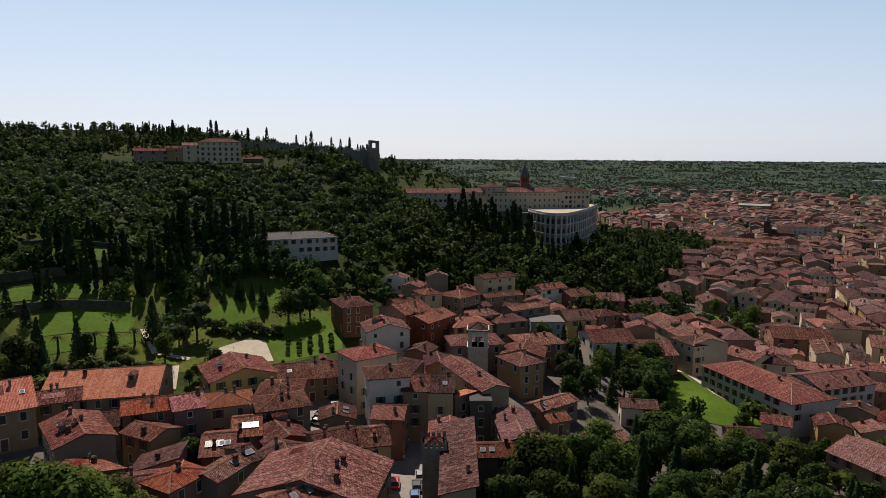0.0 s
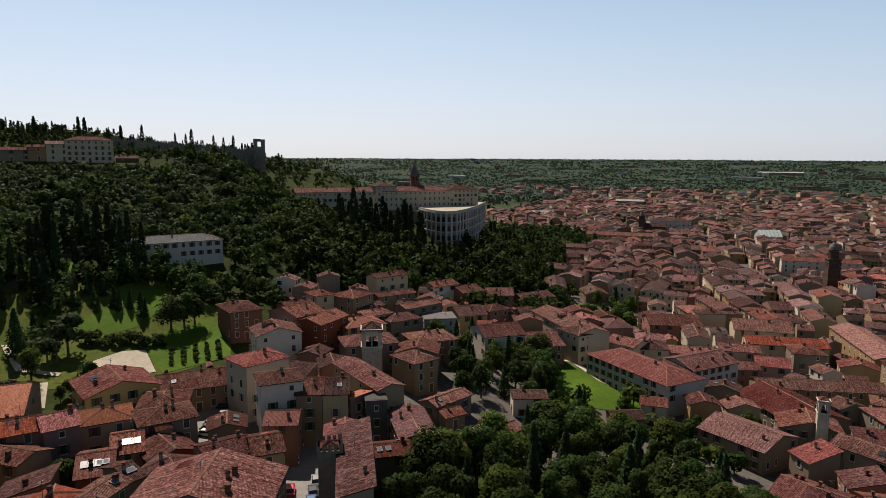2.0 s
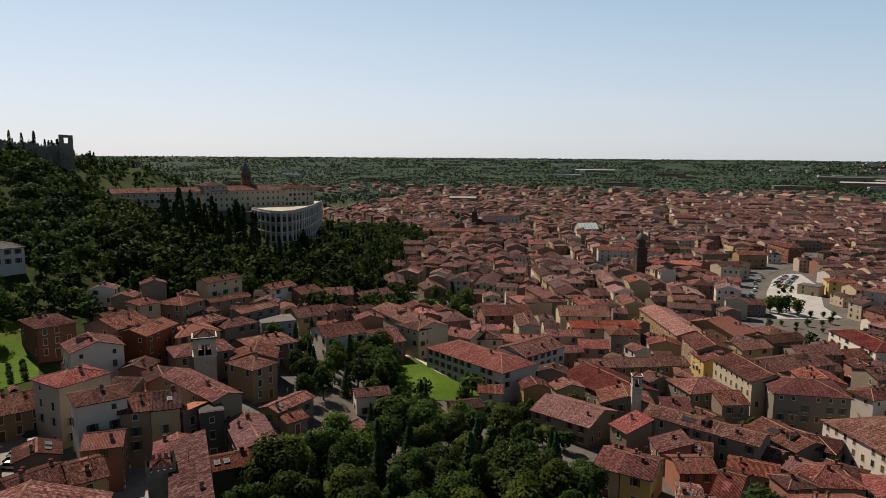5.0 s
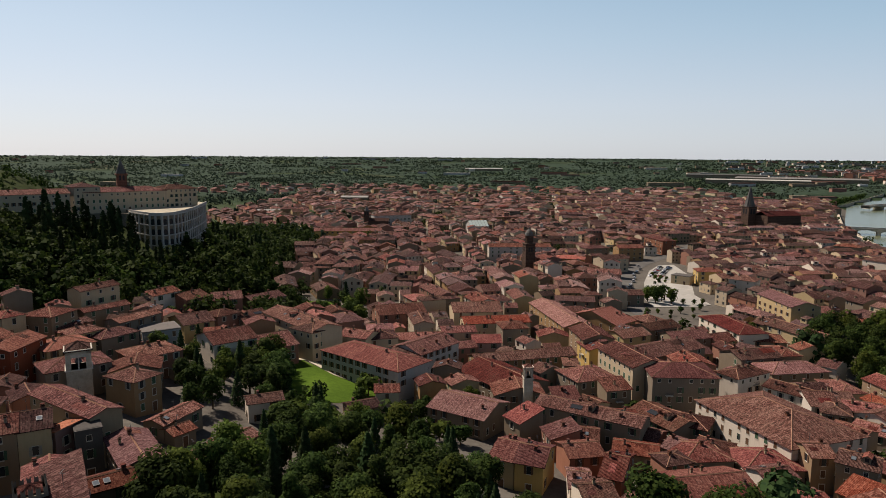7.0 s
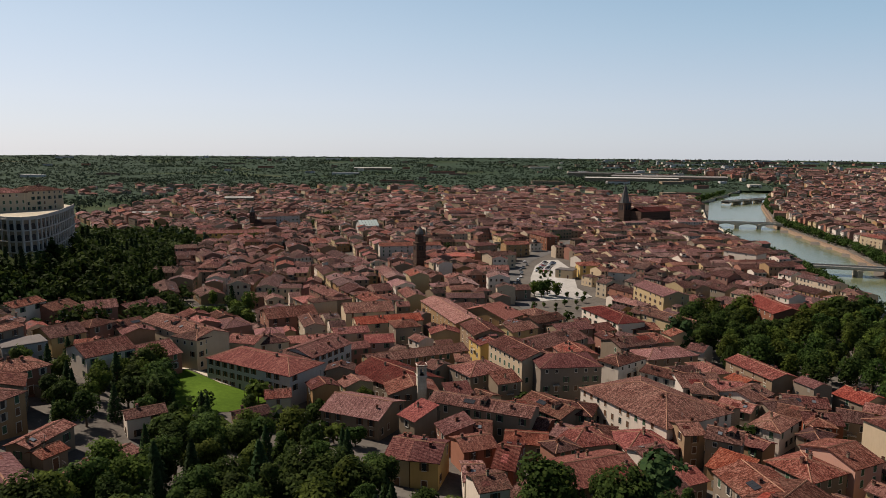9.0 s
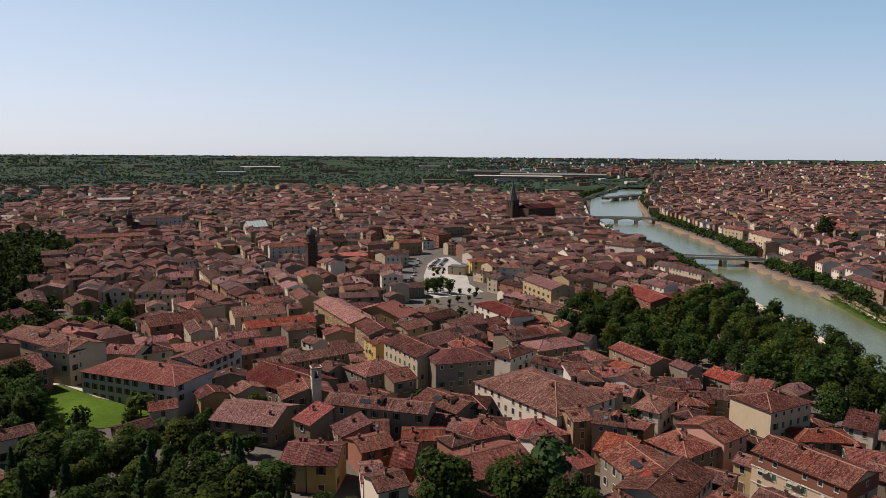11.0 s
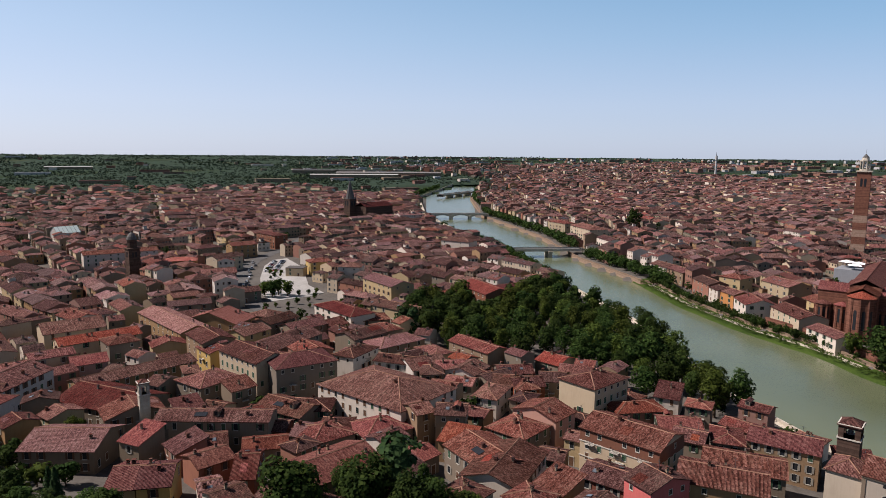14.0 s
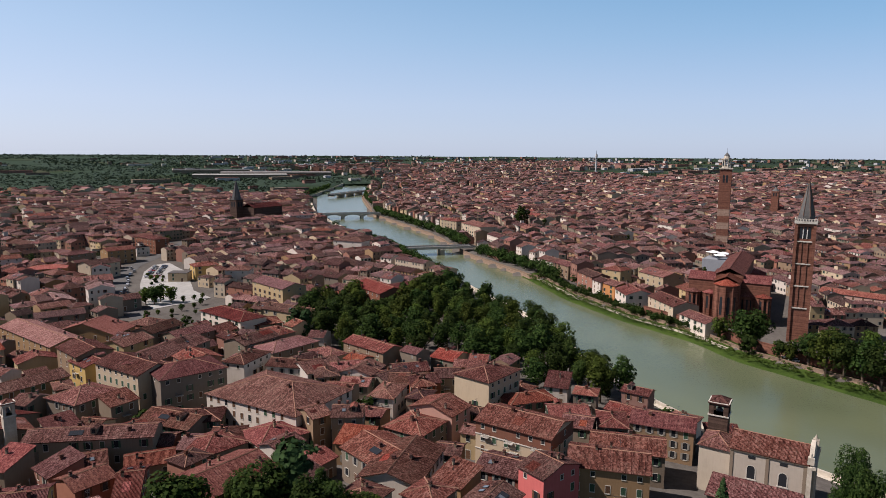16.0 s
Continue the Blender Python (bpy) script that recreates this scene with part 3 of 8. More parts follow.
def window_mesh(name, w, h, shut, state):
    """A framed casement: stone surround, recessed pane, glazing bars and louvred shutters."""
    s = Shell()
    f = 0.1
    s.box(-w / 2 - f, w / 2 + f, -0.09, 0.05, -h / 2 - 0.2, -h / 2, 0, True)
    s.box(-w / 2 - f, w / 2 + f, -0.05, 0.05, h / 2, h / 2 + f, 0, True)
    for a in (-1, 1):
        s.box(min(a * w / 2, a * (w / 2 + f)), max(a * w / 2, a * (w / 2 + f)), -0.05, 0.05, -h / 2, h / 2, 0, True)
    s.face([(-w / 2, -0.012, -h / 2), (w / 2, -0.012, -h / 2), (w / 2, -0.012, h / 2), (-w / 2, -0.012, h / 2)], 1)
    if state == "open":
        for a in (-1, 1):
            x0 = a * (w / 2 + 0.02)
            x1 = a * (w / 2 + 0.02 + w * 0.5)
            s.box(min(x0, x1), max(x0, x1), -0.11, -0.06, -h / 2, h / 2, 2, True)
    elif state == "closed":
        for a in (-1, 1):
            s.box(min(a * 0.01, a * w / 2), max(a * 0.01, a * w / 2), -0.045, -0.015, -h / 2, h / 2, 2, True)
    else:
        s.box(-0.025, 0.025, -0.03, -0.013, -h / 2, h / 2, 2)
        s.box(-w / 2, w / 2, -0.028, -0.014, h / 4 - 0.02, h / 4 + 0.02, 2)
    return s.mesh(name, [M_TRIM, M_PANE, M_SHUT[shut]])


WINDOWS = {}
for k_, (shut_, st_) in enumerate((("green", "open"), ("brown", "open"), ("grey", "open"), ("brown", "closed"), ("green", "closed"), ("green", "bare"))):
    WINDOWS[k_] = window_mesh("window", 1.0, 1.7, shut_, st_)
    WINDOWS[k_ + 10] = window_mesh("window", 0.85, 1.05, shut_, "bare")


def door_mesh():
    s = Shell()
    s.box(-0.75, -0.6, -0.06, 0.05, -1.2, 1.15, 0, True)
    s.box(0.6, 0.75, -0.06, 0.05, -1.2, 1.15, 0, True)
    s.box(-0.75, 0.75, -0.06, 0.05, 1.15, 1.35, 0, True)
    s.box(-0.6, 0.6, -0.03, 0.02, -1.2, 1.15, 1, True)
    return s.mesh("door", [M_TRIM, M_SHUT["brown"]])


DOOR = door_mesh()


def chimney_mesh(w, h, mat):
    s = Shell()
    s.box(-w / 2, w / 2, -w / 2, w / 2, -1.2, h, 0)
    s.box(-w / 2 - 0.1, w / 2 + 0.1, -w / 2 - 0.1, w / 2 + 0.1, h, h + 0.12, 1, True)
    for a in (-1, 1):
        s.box(a * w / 3 - 0.07, a * w / 3 + 0.07, -w / 2, w / 2, h + 0.12, h + 0.38, 0)
    s.box(-w / 2 - 0.08, w / 2 + 0.08, -w / 2 - 0.08, w / 2 + 0.08, h + 0.38, h + 0.5, 1, True)
    return s.mesh("chimney", [mat, ROOF["old"]])


CHIMNEYS = [chimney_mesh(0.5, 0.55, WALL["greige"]), chimney_mesh(0.45, 0.85, WALL["stone"]), chimney_mesh(0.65, 0.5, WALL["rust"])]


def skylight_mesh():
    s = Shell()
    s.box(-0.5, 0.5, -0.6, 0.6, 0.0, 0.12, 0)
    s.face([(-0.4, -0.5, 0.125), (0.4, -0.5, 0.125), (0.4, 0.5, 0.125), (-0.4, 0.5, 0.125)], 1)
    return s.mesh("skylight", [M_METAL, M_GLASSY])


M_GLASSY, nt_, b_ = nodes_of("skylight_glass", 0.09, spec=0.7)
b_.inputs["Base Color"].default_value = (0.1, 0.115, 0.13, 1)
SKYLIGHT = skylight_mesh()
TINTS = {"ochre": "ochre", "greige": "grey-beige", "rose": "rose", "mauve": "dull mauve", "lemon": "pale lemon", "yellow": "yellow", "brick": "red", "cream": "cream", "white": "white",
         "palewhite": "greyish white", "stone": "bare stone", "rust": "rust-brown", "bluish": "pale blue-grey", "greyblue": "grey", "pinkish": "salmon", "pink": "bright pink",
         "yellowish": "warm yellow", "orangewall": "orange", "dark": "dark grey"}
RTINTS = {"old": "weathered mixed terracotta tiles", "red": "even red clay tiles", "darkred": "dark red tiles", "orange": "new orange tiles", "pale": "pale faded tiles",
          "dark": "sooty brown tiles", "greytile": "grey tiles", "grey": "a flat grey roof"}
dice = random.Random(5)
HOUSES = {}


def storeys(h):
    return max(1, int(round((h - 0.6) / 3.1)))


def house_shell(s, w, d, h, kind, rise, deep, m=0):
    """Outer walls, up to the slopes."""
    x, y, b = w / 2, d / 2, -deep
    top = h - 0.02
    s.face([(-x, -y, b), (x, -y, b), (x, -y, top), (-x, -y, top)], m)
    if kind == "gable":
        s.face([(x, -y, b), (x, y, b), (x, y, top), (x, 0, top + rise), (x, -y, top)], m)
        s.face([(x, y, b), (-x, y, b), (-x, y, top), (x, y, top)], m)
        s.face([(-x, y, b), (-x, -y, b), (-x, -y, top), (-x, 0, top + rise), (-x, y, top)], m)
    else:
        hb = top + (rise * 1.4 * (d / (d + 1)) - 0.1 if kind == "shed" else 0)
        s.face([(x, -y, b), (x, y, b), (x, y, hb), (x, -y, top)], m)
        s.face([(x, y, b), (-x, y, b), (-x, y, hb), (x, y, hb)], m)
        s.face([(-x, y, b), (-x, -y, b), (-x, -y, top), (-x, y, hb)], m)


def rod_mesh(name, x, y, z0, z1):
    s = Shell()
    s.box(-x, x, -y, y, z0, z1, 0, True)
    return s.mesh(name, [M_METAL])


def dormer_mesh(tone):
    s = Shell()
    s.face([(-0.7, -0.9, -0.5), (0.7, -0.9, -0.5), (0.7, -0.9, 0.9), (0, -0.9, 1.25), (-0.7, -0.9, 0.9)])
    for g in (-1, 1):
        s.face([(g * 0.7, -0.9, -0.5), (g * 0.7, 1.6, -0.5), (g * 0.7, 1.6, 0.9), (g * 0.7, -0.9, 0.9)])
        s.slope((g * 0.95, -1.1, 0.82), (g * 0.95, 2.2, 0.82), (0, 2.2, 1.34), (0, -1.1, 1.34), 1)
    s.face([(-0.4, -0.93, -0.1), (0.4, -0.93, -0.1), (0.4, -0.93, 0.8), (-0.4, -0.93, 0.8)], 2)
    return s.mesh("dormer", [WALL["greige"], ROOF[tone], M_PANE])


def panel_mesh():
    s = Shell()
    for k in range(3):
        s.box(k * 1.06 - 1.55, k * 1.06 - 0.54, -0.85, 0.85, 0.03, 0.09, 0)
    return s.mesh("solar_panel", [M_PANE])


def balcony_mesh():
    s = Shell()
    s.box(-1.1, 1.1, -0.95, 0.0, -0.14, 0.0, 0, True)
    for q in range(12):
        u = -1.05 + q * 2.1 / 11
        s.box(u - 0.015, u + 0.015, -0.93, -0.9, 0, 0.95, 1)
    s.box(-1.1, 1.1, -0.95, -0.89, 0.95, 1.0, 1, True)
    for g in (-1.08, 1.08):
        s.box(g - 0.02, g + 0.02, -0.93, 0, 0.9, 0.97, 1, True)
    s.box(-0.9, -0.75, -0.6, 0.0, -0.4, -0.14, 0)
    s.box(0.75, 0.9, -0.6, 0.0, -0.4, -0.14, 0)
    return s.mesh("balcony", [M_TRIM, M_METAL])


ANTENNA, CROSSBAR = rod_mesh("antenna", 0.03, 0.03, -0.6, 2.4), rod_mesh("crossbar", 0.55, 0.025, 0, 0.05)
DORMERS, PANELS, BALCONY = [dormer_mesh("old"), dormer_mesh("red")], panel_mesh(), balcony_mesh()
fuss = random.Random(15)


def clutter(root, top, w, d, h, kind, rise, n, step, roof):
    """Aerials, dormers, panels, mended tiles and balconies of a lived-in house."""
    slope = math.degrees(math.atan(rise / (d / 2)))
    if fuss.random() < 0.55:
        mast = part("antenna", ANTENNA, root, pose(fuss.uniform(-0.3, 0.3) * w * (0.5 if kind == "hip" else 1), 0, h + (rise if kind in ("gable", "hip") else rise * 0.7 if kind == "shed" else 0.2), 0, 0, fuss.uniform(0, 180)))
        part("crossbar", CROSSBAR, mast, pose(0, 0, 2.3))
        part("crossbar", CROSSBAR, mast, pose(0, 0, 1.9, 0, 0, 90) @ Matrix.Diagonal((0.7, 1, 1, 1)))
    if kind == "gable" and d > 6:
        if fuss.random() < 0.15 and w > 7:
            g = fuss.choice((0, 180))
            part("dormer", fuss.choice(DORMERS), top, pose(0, 0, 0, 0, 0, g) @ pose(fuss.uniform(-0.3, 0.3) * w, -d * 0.22, h + rise * 0.56 + 0.15))
        if fuss.random() < 0.1:
            part("solar_panel", PANELS, top, pose(fuss.uniform(-0.25, 0.25) * w, -d * 0.25, h + rise * 0.5 + 0.06, slope, 0, 0))
        for _ in range(fuss.choice((0, 1, 1, 2))):
            s = Shell()
            g = fuss.choice((-1, 1))
            u0 = fuss.uniform(-0.48, 0.2) * w
            u1 = min(w * 0.48, u0 + fuss.uniform(1.5, 0.4 * w))
            v0 = fuss.uniform(0.05, 0.5)
            v1 = min(0.97, v0 + fuss.uniform(0.2, 0.6))
            at_ = [(u, g * d / 2 * v, h + rise * (1 - v) + 0.045) for u, v in ((u0, v1), (u1, v1), (u1, v0), (u0, v0))]
            s.slope(*(at_ if g < 0 else (at_[1], at_[0], at_[3], at_[2])))
            part("tile_patch", s.mesh("tile_patch", [ROOF[fuss.choice(("dark", "red", "pale", "darkred", "old"))]]), top)
    if n >= 2 and w > 7 and kind != "flat":
        for fl in range(1, n):
            if fuss.random() < 0.22:
                side = fuss.choice((0, 0, 180))
                part("balcony", BALCONY, root, pose(0, 0, 0, 0, 0, side) @ pose(fuss.uniform(-0.3, 0.3) * w, -d / 2, 0.5 + step * fl))


def house(x, y, w, d, ang, eave, h, kind, wall, roof, ends=True, name="house", dense=False):
    root = new(name)
    HOUSES[(round(x, 1), round(y, 1))] = root
    base = eave - h
    root.matrix_basis = pose(x, y, base, 0, 0, ang)
    claim(x, y, w + 0.6, d + 0.6, ang)
    shape = {"gable": "gabled", "hip": "hipped", "shed": "single-slope", "flat": "flat"}[kind]
    look_roof = RTINTS[roof] if roof != "grey" else "grey screed"
    tagged(root, f"{storeys(h)}-storey {TINTS[wall]} house, {shape} roof of {look_roof}", "house", group="town houses")
    rise = 0.31 * (d if kind != "hip" else min(w, d)) / 2 if kind != "shed" else 0.22 * d
    s = Shell()
    house_shell(s, w, d, h, kind, rise, 4.0 if base > 8 else 1.0)
    part("wall", s.mesh("wall", [WALL[wall]]), root)
    s = Shell()
    roof_faces(s, w, d, h, kind, rise, 0.45, 0, 1)
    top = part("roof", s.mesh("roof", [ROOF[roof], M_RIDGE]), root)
    if kind != "flat":
        for _ in range(dice.choice((1, 1, 2, 2, 3)) if w * d > 60 else 1):
            u, v = dice.uniform(-0.4, 0.4) * w, dice.uniform(-0.3, 0.3) * d
            if kind == "hip":
                u, v = u * 0.5, v * 0.4
            z = h + rise * (1 - abs(v) / (d / 2)) if kind != "shed" else h + rise * 1.4 * (v / d + 0.5)
            part("chimney", dice.choice(CHIMNEYS), top, pose(u, v, z, 0, 0, 0))
        if dice.random() < 0.25 and kind == "gable":
            sl = math.degrees(math.atan(rise / (d / 2)))
            for q in range(dice.choice((1, 2, 3))):
                g = dice.choice((-1, 1))
                part("skylight", SKYLIGHT, top, pose(dice.uniform(-0.35, 0.35) * w, g * d * 0.25, h + rise * 0.5 + 0.06, -g * sl, 0, 0))
    kit = dice.choice((0, 0, 1, 1, 2, 3, 4))
    n = storeys(h)
    step = (h - 0.5) / n
    near = math.hypot(x, y) < 235 or dense
    for side, length, off in ((0, w, -d / 2), (180, w, -d / 2), (90, d, -w / 2), (-90, d, -w / 2)):
        if not ends and side in (90, -90):
            continue
        count = int((length - 1.0) / (2.9 if near else 4.6))
        out_a = radians(ang + side - 90)
        if math.cos(out_a) * x + math.sin(out_a) * y > 0 and dice.random() < (0.55 if near else 0.85):
            continue  # blind rear walls are common in the old quarter
        for fl in range(n):
            zc = 0.5 + step * fl + step * 0.56
            for k in range(count):
                if dice.random() < (0.12 if side in (0, 180) else 0.6):
                    continue
                u = (k + 0.5) / count * (length - 0.8) - (length - 0.8) / 2
                m = pose(0, 0, 0, 0, 0, side) @ pose(u, off, 0)
                if fl == 0 and k == count // 2 and side == 0:
                    part("door", DOOR, root, m @ pose(0, 0, 1.25))
                    continue
                small = fl == n - 1 and h > 9
                kk = kit if dice.random() < 0.75 else dice.choice((3, 4, 5))
                part("window", WINDOWS[kk + 10 if small else kk], root, m @ pose(0, 0, zc))
    if math.hypot(x, y) < 265:
        clutter(root, top, w, d, h, kind, rise, n, step, roof)
    return root
house(-148.4, 62.0, 22.7, 20.2, 53, 31.9, 7, "gable", "ochre", "orange")
house(-152.3, 41.7, 11.0, 20.5, 76, 33.3, 8, "gable", "ochre", "orange")
house(-148.1, 49.3, 12.1, 8.5, 64, 32.1, 7, "gable", "ochre", "old")
house(-121.3, 44.6, 13.2, 9.2, -11, 34.1, 10, "gable", "greige", "old")
house(-134.2, 55.6, 4.7, 8.8, 58, 29.2, 5, "gable", "greige", "dark")
house(-127.0, 60.2, 9.3, 8.5, 63, 32.6, 9, "gable", "rose", "red")
house(-123.0, 66.0, 5.8, 9.2, 69, 32.7, 9.5, "gable", "mauve", "pale")
house(-121.6, 74.6, 9.4, 8.5, 60, 31.1, 8, "hip", "lemon", "orange")
house(-136.0, 86.2, 14.0, 15.0, -20, 31.6, 9, "gable", "yellow", "old")
house(-111.5, 80.6, 10.4, 9.0, 62, 31.4, 9, "hip", "greige", "dark")
house(-119.6, 86.6, 9.5, 11.0, 45, 30.7, 8, "hip", "greige", "dark")
house(-110.1, 71.5, 5.1, 10.8, 55, 29.4, 6.5, "gable", "ochre", "old")
house(-105.9, 62.9, 5.4, 11.0, 53, 29.9, 6, "gable", "brick", "red")
house(-105.0, 75.0, 13.0, 8.6, -17, 28.7, 6, "gable", "brick", "old")
house(-91.9, 47.1, 7.6, 6.1, -79, 34.0, 8, "hip", "rose", "red")
house(-89.4, 53.2, 7.0, 4.8, -74, 33.7, 8, "gable", "greige", "old")
house(-95.5, 60.9, 2.3, 8.0, 87, 31.7, 7, "gable", "greige", "old")
house(-98.8, 45.9, 7.7, 11.0, 59, 30.6, 5, "gable", "greige", "dark")
house(-76.5, 61.6, 13.9, 20.0, -58, 33.4, 9, "gable", "greige", "old")
house(-72.6, 55.7, 10.5, 5.5, 80, 34.7, 8.5, "gable", "greige", "red")
house(-85.6, 81.9, 5.1, 9.2, 54, 30.8, 8, "gable", "lemon", "old")
house(-91.5, 77.6, 8.0, 8.8, 67, 30.1, 7, "gable", "greige", "old")
house(-91.9, 93.1, 6.1, 8.2, 35, 30.5, 9, "gable", "rose", "orange")
house(-113.9, 107.6, 9.5, 11.0, -14, 35.4, 13.5, "hip", "cream", "red")
house(-99.4, 99.6, 8.6, 8.2, 54, 35.6, 14.5, "hip", "white", "old")
house(-95.2, 104.9, 5.3, 11.0, 38, 32.8, 12, "gable", "ochre", "old")
house(-91.0, 108.2, 5.2, 11.0, 38, 32.6, 12, "gable", "lemon", "dark")
house(-87.9, 111.8, 8.5, 5.0, -100, 29.4, 9, "shed", "mauve", "orange")
house(-83.3, 112.1, 4.6, 6.0, 41, 30.1, 10, "flat", "dark", "grey")
house(-72.4, 110.1, 15.6, 7.4, -46, 27.4, 8, "gable", "greige", "pale")
house(-68.7, 96.2, 7.8, 6.2, 45, 28.2, 7, "gable", "greige", "red")
house(-63.6, 79.9, 25.0, 5.0, -51, 34.2, 11, "shed", "stone", "old")
house(-74.4, 90.9, 7.6, 7.2, -51, 32.0, 10.5, "gable", "stone", "old")
house(-92.3, 121.0, 23.5, 6.5, -26, 31.4, 11, "gable", "stone", "old")
house(-116.3, 153.2, 15.3, 11.0, 50, 28.3, 8, "hip", "stone", "old")
house(-95.4, 146.2, 7.8, 10.1, 71, 28.3, 9, "hip", "ochre", "old")
house(-80.3, 137.5, 12.1, 5.8, 76, 22.6, 5, "gable", "greige", "old")
house(-77.1, 133.2, 5.4, 6.0, 63, 21.0, 3.5, "gable", "greige", "old")
house(-63.6, 124.3, 18.1, 5.8, 64, 21.8, 5, "gable", "greige", "old")
house(-66.3, 156.2, 8.6, 6.5, 31, 20.3, 6, "gable", "white", "old")
house(-44.4, 169.8, 8.3, 6.8, 34, 14.5, 4, "gable", "greige", "dark")
house(-48.4, 203.1, 34.7, 15.0, -32, 18.2, 9, "hip", "palewhite", "red")
house(-35.6, 224.2, 20.3, 14.5, 58, 16.1, 9, "gable", "palewhite", "old")
house(-39.8, 216.8, 10.4, 9.0, -12, 15.7, 8, "gable", "greige", "old")
house(-82.7, 231.1, 37.1, 12.0, -42, 21.8, 11, "gable", "cream", "old")
house(-74.2, 221.6, 12.6, 11.0, 60, 21.6, 11, "hip", "cream", "old")
house(-87.9, 211.5, 14.3, 17.8, 46, 18.5, 6, "gable", "rose", "old")
house(-95.8, 197.7, 13.9, 15.0, 47, 23.9, 8, "gable", "white", "old")
house(-106.5, 238.8, 10.8, 12.5, 51, 20.4, 7, "gable", "greige", "old")
house(-117.8, 216.5, 10.7, 14.2, 50, 24.0, 7, "gable", "yellow", "old")
house(-118.8, 197.5, 11.6, 10.0, 41, 25.7, 7, "flat", "bluish", "grey")
house(-107.9, 174.3, 13.8, 12.0, 54, 25.6, 7, "hip", "rust", "old")
house(-158.5, 143.0, 9.8, 13.5, 65, 35.1, 9, "hip", "rust", "old")
house(-135.6, 135.3, 11.0, 12.3, -34, 32.7, 10, "gable", "white", "old")
house(-142.9, 151.9, 10.8, 13.8, 81, 33.9, 11, "gable", "rose", "old")
house(-134.1, 153.2, 14.3, 10.0, -85, 32.5, 10, "gable", "brick", "red")
house(-127.3, 163.9, 12.8, 11.2, 60, 29.9, 9, "hip", "yellow", "orange")
house(-154.2, 175.6, 6.7, 8.5, 68, 34.1, 8, "hip", "cream", "old")
house(-150.4, 159.6, 9.3, 9.8, 68, 33.4, 9, "gable", "rose", "old")
house(-146.3, 183.6, 10.8, 10.6, 87, 33.2, 9, "hip", "ochre", "old")
house(-153.3, 215.0, 15.2, 7.2, 71, 34.7, 10, "gable", "cream", "old")
house(-145.0, 207.6, 16.0, 5.8, 64, 29.4, 6, "gable", "greige", "old")
house(-141.9, 186.2, 11.9, 6.2, 78, 28.9, 6, "gable", "rose", "old")
house(-128.1, 198.5, 15.9, 6.8, 72, 28.9, 8, "gable", "greige", "old")
house(-142.4, 238.0, 12.7, 9.0, 70, 28.4, 7, "gable", "white", "old")
house(-134.1, 244.8, 10.9, 12.2, 66, 25.7, 7, "gable", "rose", "old")
house(-122.9, 254.8, 11.3, 12.5, 31, 23.9, 7, "gable", "rose", "old")
house(-118.9, 281.4, 17.3, 11.8, 60, 18.0, 6, "gable", "greige", "old")
house(-129.3, 102.4, 16.4, 13.5, 56, 28.8, 6, "gable", "ochre", "dark")
house(-125.4, 183.0, 11.9, 9.0, 64, 27.7, 7, "hip", "greige", "old")
house(-132.8, 179.0, 9.8, 8.0, 66, 29.3, 8, "hip", "lemon", "old")
house(-113.7, 231.4, 10.2, 9.0, 62, 22.9, 7, "hip", "rose", "old")
house(-7.7, 209.0, 25.4, 17.5, -49, 11.5, 6, "gable", "greige", "darkred")
house(-1.5, 231.8, 37.1, 10.0, 23, 11.7, 7, "gable", "ochre", "old")
house(-15.4, 175.7, 17.4, 15.2, -25, 13.9, 6, "gable", "greige", "pale")
house(-2.9, 142.8, 5.6, 12.2, -19, 16.9, 7, "gable", "yellow", "red")
house(2.4, 140.8, 6.2, 11.5, -14, 17.0, 7, "gable", "yellow", "red")
house(-2.6, 192.5, 10.0, 14.6, -79, 13.0, 7, "gable", "greige", "old")
house(17.6, 175.7, 29.1, 8.8, -26, 14.2, 8, "gable", "stone", "old")
house(15.7, 165.2, 5.7, 9.0, -6, 12.0, 5, "gable", "greige", "old")
house(27.0, 159.3, 10.3, 8.0, -11, 11.6, 5, "gable", "greige", "red")
house(20.1, 140.4, 4.5, 14.0, -19, 15.8, 7, "gable", "brick", "red")
house(11.2, 131.9, 4.2, 9.0, 1, 16.4, 6, "gable", "white", "old")
house(66.2, 179.8, 33.7, 24.0, -64, 13.5, 9, "hip", "white", "old")
house(57.3, 161.0, 13.7, 12.0, 7, 10.1, 5, "hip", "greige", "red")
house(37.5, 137.5, 17.9, 14.0, 18, 13.9, 6, "gable", "greige", "red")
house(74.4, 151.9, 7.8, 9.0, -32, 15.2, 10, "gable", "greige", "old")
house(67.5, 158.8, 5.3, 9.0, 5, 14.1, 9, "gable", "ochre", "old")
house(96.3, 169.4, 7.7, 13.0, -50, 10.9, 7, "hip", "white", "old")
house(92.7, 182.8, 9.1, 8.0, -45, 10.5, 7, "gable", "greige", "pale")
house(99.5, 192.0, 11.2, 11.0, 36, 10.9, 8, "gable", "white", "old")
house(19.1, 211.4, 14.3, 13.0, 29, 12.7, 8, "hip", "greige", "old")
house(38.2, 182.5, 16.5, 11.0, -55, 10.9, 6, "gable", "greige", "old")
house(43.8, 181.5, 12.5, 10.0, -25, 10.8, 6, "hip", "greige", "old")
house(42.4, 162.7, 12.1, 12.0, 12, 10.4, 5, "hip", "greige", "old")
house(104.7, 183.2, 10.9, 10.0, 12, 10.1, 7, "gable", "greige", "old")
house(109.4, 172.2, 7.2, 10.0, -16, 10.3, 7, "hip", "brick", "old")
house(34.8, 220.9, 22.3, 13.0, -67, 16.2, 12, "gable", "cream", "old")
